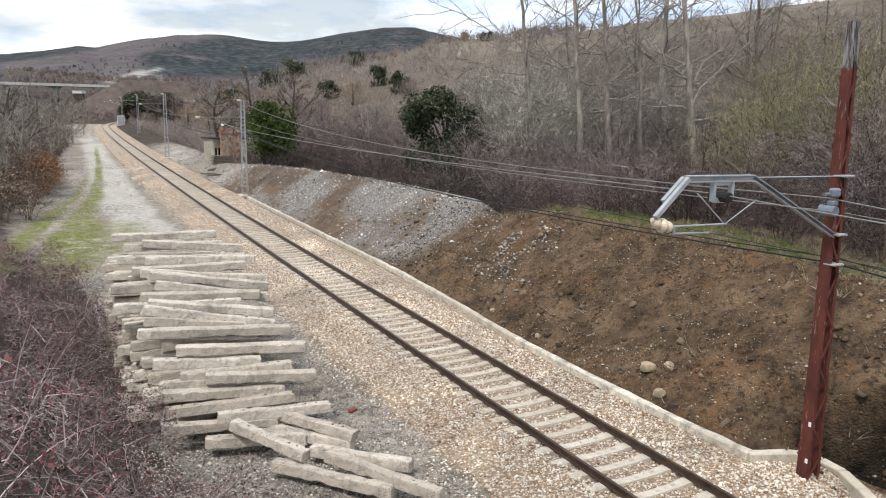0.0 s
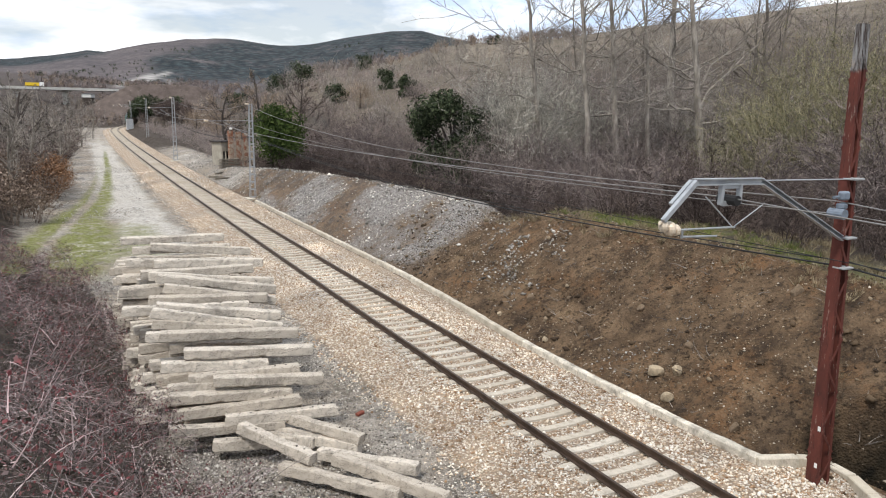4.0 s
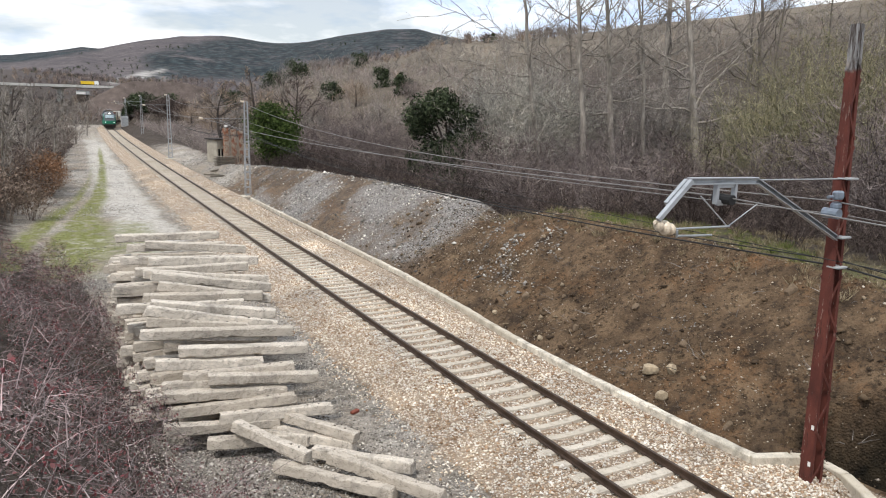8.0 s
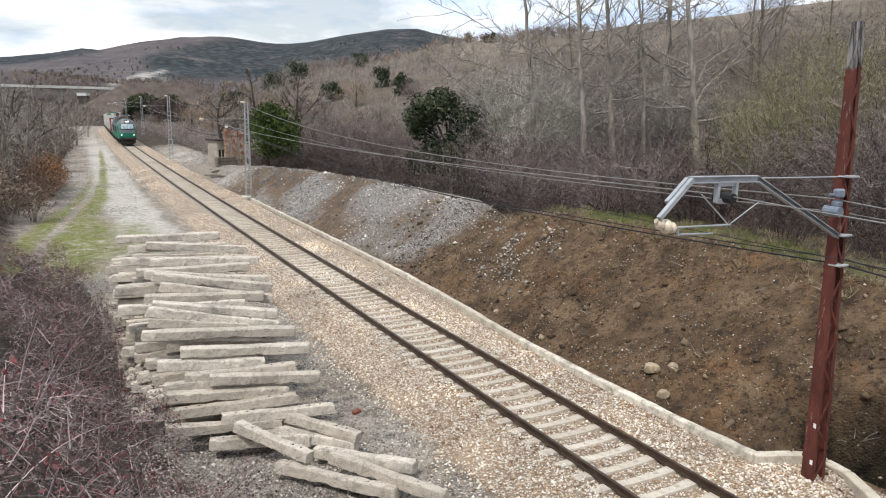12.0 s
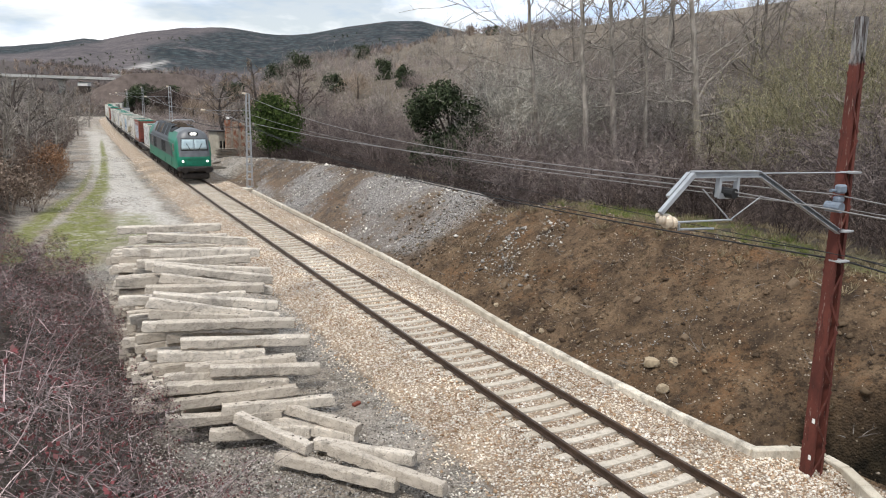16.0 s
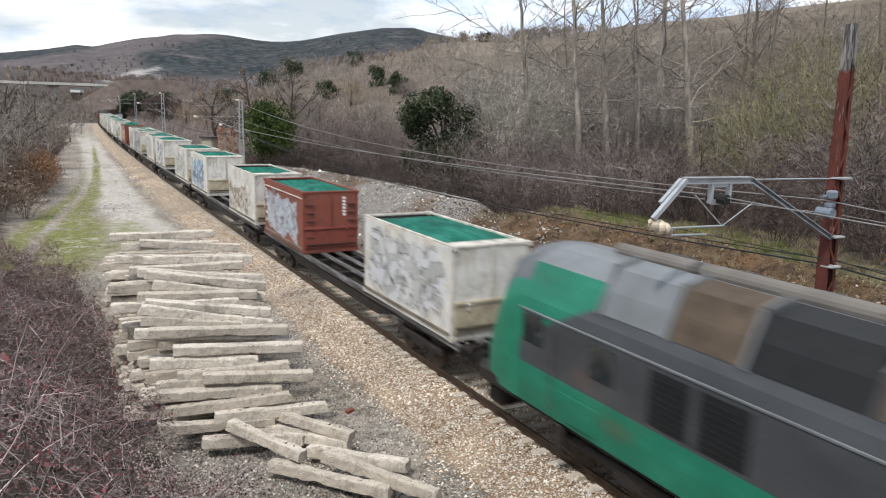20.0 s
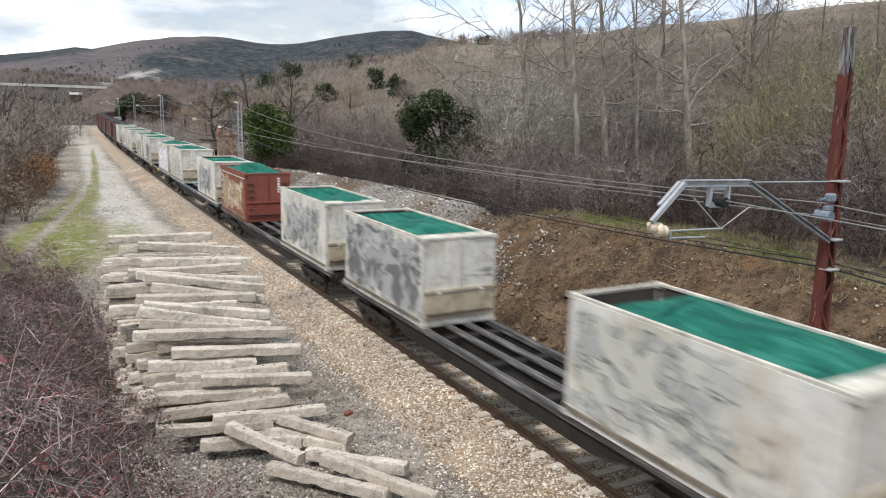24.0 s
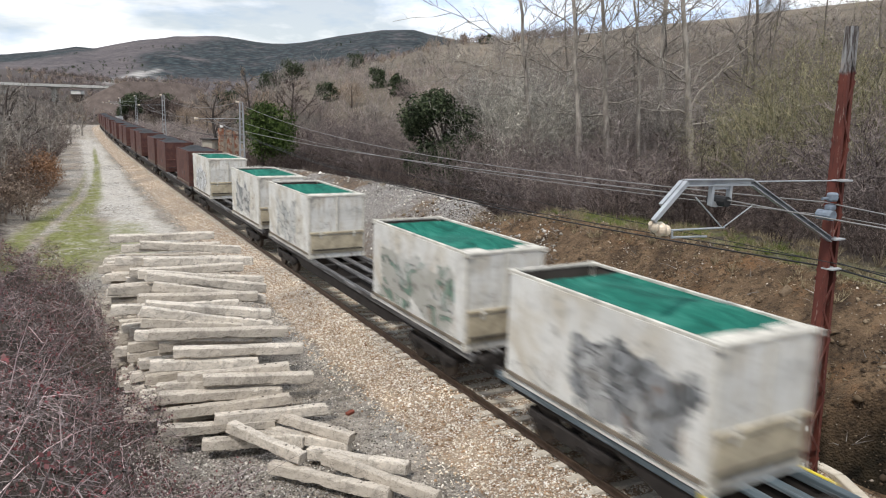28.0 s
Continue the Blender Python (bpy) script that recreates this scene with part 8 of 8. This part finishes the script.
for run, k in ((0.5, 0.15), (4.0, 0.7), (9.0, 1.0), (22.0, 1.1), (36.0, 0.95), (46.0, 0.3)):
    p = b + ahead * run
    rows_.append([(*(p + toward * n), deck_z + h) for n, h in ((-9.0, -16.0), (-8.0, -0.2), (5.0, -0.2), (8.0, 3.4 * k), (12.0, 3.2 * k), (26.0, -16.0))])
p = b - ahead * 22.0
rows_.insert(0, [(*(p + toward * n), deck_z - h) for n, h in ((-9.0, 17.0), (-8.0, 12.0), (5.0, 12.0), (8.0, 12.0), (12.0, 12.5), (26.0, 17.0))])
rings = loft(bm, rows_)
bm.faces.new(rings[0]), bm.faces.new(rings[-1])
bmesh.ops.recalc_face_normals(bm, faces=bm.faces)
tagged(part("road_bank", bm, bank_earth), "brown earth bank beside the road beyond the viaduct", "bank", kind="structure")
rng = np.random.RandomState(88)
far_bank = [(*(b + ahead * r + toward * n), deck_z + np.interp(n, [8, 12, 26], [3.0, 2.7, -16.0])) for r, n in zip(rng.uniform(4, 40, 70), rng.uniform(8.5, 18, 70))]
scatter("bank_scrub", FAR, far_bank, twig_mauve, "mauve-brown scrub on the road bank", 89, (0.5, 0.9))


def deck_run(turn):
    """Metres along the viaduct at which it lies turn degrees right of straight ahead."""
    d = (math.sin(radians(turn)), math.cos(radians(turn)))
    f = -(a[0] * d[1] - a[1] * d[0]) / ((b - a)[0] * d[1] - (b - a)[1] * d[0])
    return f * float(np.linalg.norm(b - a))


lorry = thing("lorry", "yellow tipper lorry with a white cab on the viaduct", "lorry")
lorry_yellow = plain("lorry_yellow", (0.68, 0.46, 0.03), 0.5, 0, 0.15, 1.0)
bm = bmesh.new()
box(bm, -4.2, 1.9, -1.2, 1.2, 0.95, 2.45, 0.06)
part("tipper_body", bm, lorry_yellow, lorry)
bm = bmesh.new()
box(bm, 2.05, 4.0, -1.15, 1.15, 0.7, 2.6, 0.15)
part("cab", bm, white_paint, lorry, "white cab")
bm = bmesh.new()
box(bm, -4.1, 3.9, -0.5, 0.5, 0.6, 0.94, 0.02)
part("chassis", bm, dark_steel, lorry)
for wx in (-3.2, -1.9, 2.9):
    for sy in (-1, 1):
        bm = bmesh.new()
        rod(bm, (wx, sy * 0.85, 0.5), (wx, sy * 1.15, 0.5), 0.5, n=14)
        part("wheel", bm, black_rubber, lorry)
run6, run9 = deck_run(-27.35), deck_run(-24.6)
LORRY = []
for i in range(57):
    t = i * 0.5
    run = run6 + (run9 - run6) / 3.0 * (min(t, 11.0) - 6.0)
    p = a + ahead * run
    LORRY.append((t, pose(p[0], p[1], deck_z + 0.46 - (0.66 if t > 10.0 else 0.0) * min(1.0, max(0.0, t - 10.0)), 0, 0, math.degrees(math.atan2(ahead[1], ahead[0])))))
x, y, z = seen_at(-26.0, 440)
shed = thing("white_shed", "low white shed below the viaduct", "shed", Matrix.Translation((x, y, deck_z - 2.9)))
bm = bmesh.new()
box(bm, -2.6, 2.6, -2, 2, -0.6, 1.2, 0.05)
part("shed_wall", bm, white_paint, shed)
bm = bmesh.new()
box(bm, -2.4, 2.4, -1.9, 1.9, -max(1.0, deck_z - 2.9 - z + 1.0), -0.604, 0.05)
part("shed_base", bm, bark_dark, shed, "dark stone base")
bm = bmesh.new()
box(bm, -2.9, 2.9, -2.3, 2.3, 1.204, 1.4, 0.05)
part("shed_roof", bm, roof_grey, shed)
cabinet = thing("relay_cabinet", "white relay cabinet beside the curve", "cabinet", track_pose(232, 4.2, -0.4))
bm = bmesh.new()
box(bm, -1.0, 1.0, -0.6, 0.6, 0, 3.2, 0.05)
part("cabinet_body", bm, white_paint, cabinet)
bm = bmesh.new()
box(bm, -1.15, 1.15, -0.75, 0.75, 3.204, 3.35, 0.03)
part("cabinet_roof", bm, roof_grey, cabinet)
bm = bmesh.new()
box(bm, -0.9, 0.9, -0.63, -0.602, 0.3, 2.9, 0.01)
part("cabinet_door", bm, galv_dull, cabinet)
# ---- dry grass and litter ----
tuft = [bush(0.35, 1.1, 26, 0 + 20, 0.012, 400 + i) for i in range(3)]
straw = twig_material("dry_straw", (0.0, (0.13, 0.1, 0.06)), (0.5, (0.24, 0.195, 0.125)), (1.0, (0.38, 0.325, 0.225)))
scatter("dry_grass", tuft, spots(700, 0, 24, 7.2, 13.5, 401, lambda S, U: (U - line_u(S) > crest(S)[0] - 0.7) & (field(S, U, 2.0, 4) > 0.35)), straw, "dry straw-coloured grass along the crest", 402, (0.5, 1.2), "grass")
scatter("slope_grass", tuft, spots(260, 4, 60, 3.3, 9, 403, lambda S, U: (U - line_u(S) > 3.4) & (field(S, U, 2.4, 8) > 0.6)), straw, "sparse dry grass on the earth slope", 404, (0.4, 0.9), "grass")
scatter("fallen_twigs", [bush(0.5, 2.5, 5, 4, 0.014, 410 + i) for i in range(3)], spots(300, 3, 60, 3.4, 9, 405, lambda S, U: U - line_u(S) > 3.4), twig_grey, "fallen grey twigs on the slope", 406, (0.4, 1.3), "twigs")
green_tuft = twig_material("fresh_grass", (0.0, (0.06, 0.085, 0.02)), (0.5, (0.12, 0.15, 0.04)), (1.0, (0.24, 0.24, 0.1)))
scatter("meadow_grass", tuft, spots(1500, -4, 20, 8.0, 15, 407, lambda S, U: (U - line_u(S) > crest(S)[0] + 0.1) & (U - line_u(S) < crest(S)[0] + 2.6) & (field(S, U, 3.0, 9) > 0.42)), green_tuft, "patchy green grass behind the crest", 408, (0.35, 0.9), "grass")

# ---- loose stone ----
def pebbles(name, n, s0, s1, u0, u1, size, material, label, seed, density=None, parent=None, lift=0.0):
    rng = np.random.RandomState(seed)
    s, u = rng.uniform(s0, s1, n), rng.uniform(u0, u1, n)
    if density is not None:
        k = rng.rand(n) < density(s, u)
        s, u = s[k], u[k]
    n = len(s)
    S, U = s, u + line_u(s)
    X, Y = from_base(S, U)
    Z = ground_z(S, U) + lift
    r = rng.uniform(size[0], size[1], n) * (0.6 + 0.8 * rng.rand(n) ** 2)
    # crooked octahedra
    base = np.array([(1, 0, 0), (-1, 0, 0), (0, 1, 0), (0, -1, 0), (0, 0, 1), (0, 0, -1)], float)
    v = base[None] * rng.uniform(0.55, 1.1, (n, 6, 1)) + rng.normal(size=(n, 6, 3)) * 0.22
    a = rng.rand(n) * 6.283
    c, sn = np.cos(a)[:, None], np.sin(a)[:, None]
    v = np.stack([v[..., 0] * c - v[..., 1] * sn, v[..., 0] * sn + v[..., 1] * c, v[..., 2] * 0.75], -1) * r[:, None, None]
    v = v + np.stack([X, Y, Z + r * 0.25], 1)[:, None]
    tri = np.array([(0, 2, 4), (2, 1, 4), (1, 3, 4), (3, 0, 4), (2, 0, 5), (1, 2, 5), (3, 1, 5), (0, 3, 5)])
    f = (np.arange(n) * 6)[:, None, None] + tri[None]
    ob = mesh_part(name, mesh_of(name, v.reshape(-1, 3), f.reshape(-1, 3), 3), material, parent)
    return tagged(ob, label, "stones", kind="stuff")


bal_mat = twig_material("ballast_stone", (0.0, (0.22, 0.13, 0.075)), (0.2, (0.45, 0.31, 0.2)), (0.45, (0.66, 0.57, 0.46)), (0.75, (0.78, 0.72, 0.63)), (1.0, (0.88, 0.84, 0.79)))
grey_mat = twig_material("grey_stone", (0.0, (0.09, 0.083, 0.077)), (0.5, (0.27, 0.255, 0.235)), (0.85, (0.5, 0.48, 0.45)), (1.0, (0.78, 0.75, 0.7)))
chip_mat = twig_material("pale_chips", (0.0, (0.05, 0.035, 0.024)), (0.5, (0.13, 0.09, 0.058)), (0.85, (0.25, 0.19, 0.13)), (0.93, (0.4, 0.34, 0.27)), (1.0, (0.6, 0.54, 0.47)))
pebbles("ballast_stones", 52000, -2, 34, -3.6, 2.45, (0.028, 0.05), bal_mat, "pale orange and white ballast stones", 501, lambda s, u: np.where(np.abs(u) < 0.8, 0.55, np.interp(u, [-3.6, -2.9, -1.5, 2.2, 2.45], [0.05, 0.6, 1, 1, 0.7])))
pebbles("far_ballast_stones", 14000, 34, 90, -3.4, 2.9, (0.03, 0.052), bal_mat, "pale ballast stones along the line", 502, lambda s, u: np.where(np.abs(u) < 0.9, 0.4, 1.0))
pebbles("yard_stones", 26000, 0, 30, -9.5, -2.9, (0.012, 0.032), grey_mat, "grey grit and stones scattered over the yard", 503, lambda s, u: 0.25 + 0.75 * (field(s, u, 2.0, 3) > 0.5))
pebbles("spoil_stones", 26000, 22, 66, 3.2, 8.6, (0.025, 0.07), grey_mat, "heap of grey crushed stone on the bank", 504, lambda s, u: np.clip((s - 21) / 5, 0, 1) * np.clip(1.1 - 1.4 * spoil_bare(s, u) + 0.5 * (field(s, u, 1.5, 6) - 0.5), 0.04, 1))
pebbles("spoil_blocks", 1300, 22, 66, 3.4, 8.6, (0.05, 0.12), grey_mat, "larger grey blocks in the spoil bank", 512, lambda s, u: np.clip((s - 21) / 5, 0, 1) * np.clip(field(s, u, 2.2, 3) * 2 - 0.6, 0.05, 1))
MAST_EDGE = lambda s: np.interp(s, [0, 1.5, 2.2, 2.9, 3.4, 3.9, 4.2], [2.6, 2.85, 3.25, 3.6, 3.65, 3.35, 2.6])
pebbles("mast_gravel", 5200, -1, 4.2, 2.2, 3.7, (0.022, 0.045), bal_mat, "pale gravel round the foot of the mast", 513, lambda s, u: (u < MAST_EDGE(s)) * 1.0)
pebbles("heap_rubble", 21000, 4, 17, -9.2, -3.0, (0.013, 0.04), twig_material("rubble_stone", (0.0, (0.07, 0.06, 0.052)), (0.45, (0.22, 0.195, 0.17)), (0.8, (0.48, 0.44, 0.39)), (1.0, (0.82, 0.78, 0.72))), "pale and brown rubble strewn round the sleeper heap", 514, lambda s, u: np.clip(0.25 + 1.3 * (field(s, u, 1.1, 7) - 0.3) + 0.5 * np.exp(-(((s - 7.5) / 2.5) ** 2)), 0.1, 1))
pebbles("slope_chips", 26000, 2, 26, 3.3, 9.0, (0.012, 0.045), chip_mat, "clods and pale chips in the brown earth slope", 505, lambda s, u: np.clip(field(s, u, 1.7, 2) * 1.6 - 0.4, 0.06, 1))
pebbles("slope_clods", 1500, 2, 30, 3.4, 8.6, (0.05, 0.12), twig_material("earth_clods", (0.0, (0.04, 0.028, 0.02)), (0.6, (0.14, 0.1, 0.065)), (1.0, (0.3, 0.24, 0.17))), "clods and stones sticking out of the brown slope", 508, lambda s, u: np.clip(field(s, u, 3.0, 5) * 2.2 - 0.8, 0.05, 1))
pebbles("slope_rubble", 5200, 12, 24, 3.6, 8.4, (0.03, 0.09), grey_mat, "grey rubble spilled down the earth slope", 509, lambda s, u: np.clip(1.25 - np.hypot((s - 19.2 - 0.5 * (u - 6)) / 2.6, (u - 6.2) / 2.2), 0, 1) * (field(s, u, 0.8, 2) > 0.42))
pebbles("slope_spill", 900, 7, 12, 3.2, 6.4, (0.02, 0.055), grey_mat, "small pale stones washed down the slope", 510, lambda s, u: np.clip(1.2 - np.abs(s - 10.0 + 0.5 * (u - 4)) / 0.9, 0, 1) * (field(s, u, 0.6, 2) > 0.4))
pebbles("hut_rubble", 5000, 58, 104, 3.2, 8.0, (0.03, 0.08), grey_mat, "pale rubble strewn round the ruined hut", 511, lambda s, u: np.clip(field(s, u, 3.0, 4) * 2 - 0.5, 0.05, 1))
pebbles("far_yard_stones", 16000, 28, 100, -11, -2.9, (0.02, 0.055), grey_mat, "pale stones scattered along the gravel road", 506, lambda s, u: np.clip(field(s, u, 3.0, 3) * 2 - 0.7, 0.03, 1))
pebbles("pale_patch_stones", 9000, 6, 14, -9.0, -5.2, (0.014, 0.04), grey_mat, "pale rubble in front of the heap", 507, lambda s, u: np.clip(1.4 - np.hypot(s - 8.6, u + 7.0) / 2.0, 0, 1))

# ---- what moves ----
def surge(t):
    """Slack running through the couplings late in the passage, in metres."""
    return float(np.interp(t, [0, 22, 24, 25, 26, 27, 28], [0, 0, -0.25, -0.33, -0.08, 0.05, 0]))


def motions():
    """The train runs down the line at an even pace; its wheels roll."""
    for ob, off, z in MOVERS:
        walk(ob, [(i * 0.5, track_pose(15.3 - SPEED * (i * 0.5 - 18.4) + off + surge(i * 0.5), 0, z)) for i in range(57)])
    walk(lorry, LORRY)
    rolled = {}
    for ob, r, y in WHEELS:
        if (r, y) not in rolled:
            turn = math.degrees(SPEED / r / FPS)
            walk(ob, [(i / FPS, pose(0, y, r, (i * turn) % 360)) for i in range(28 * FPS + 1)])
            rolled[r, y] = ob
        else:  # alike wheelsets roll alike
            like = rolled[r, y].animation_data
            ob.rotation_mode = "QUATERNION"
            ob.animation_data_create()
            ob.animation_data.action = like.action
            ob.animation_data.action_slot = like.action_slot


motions()
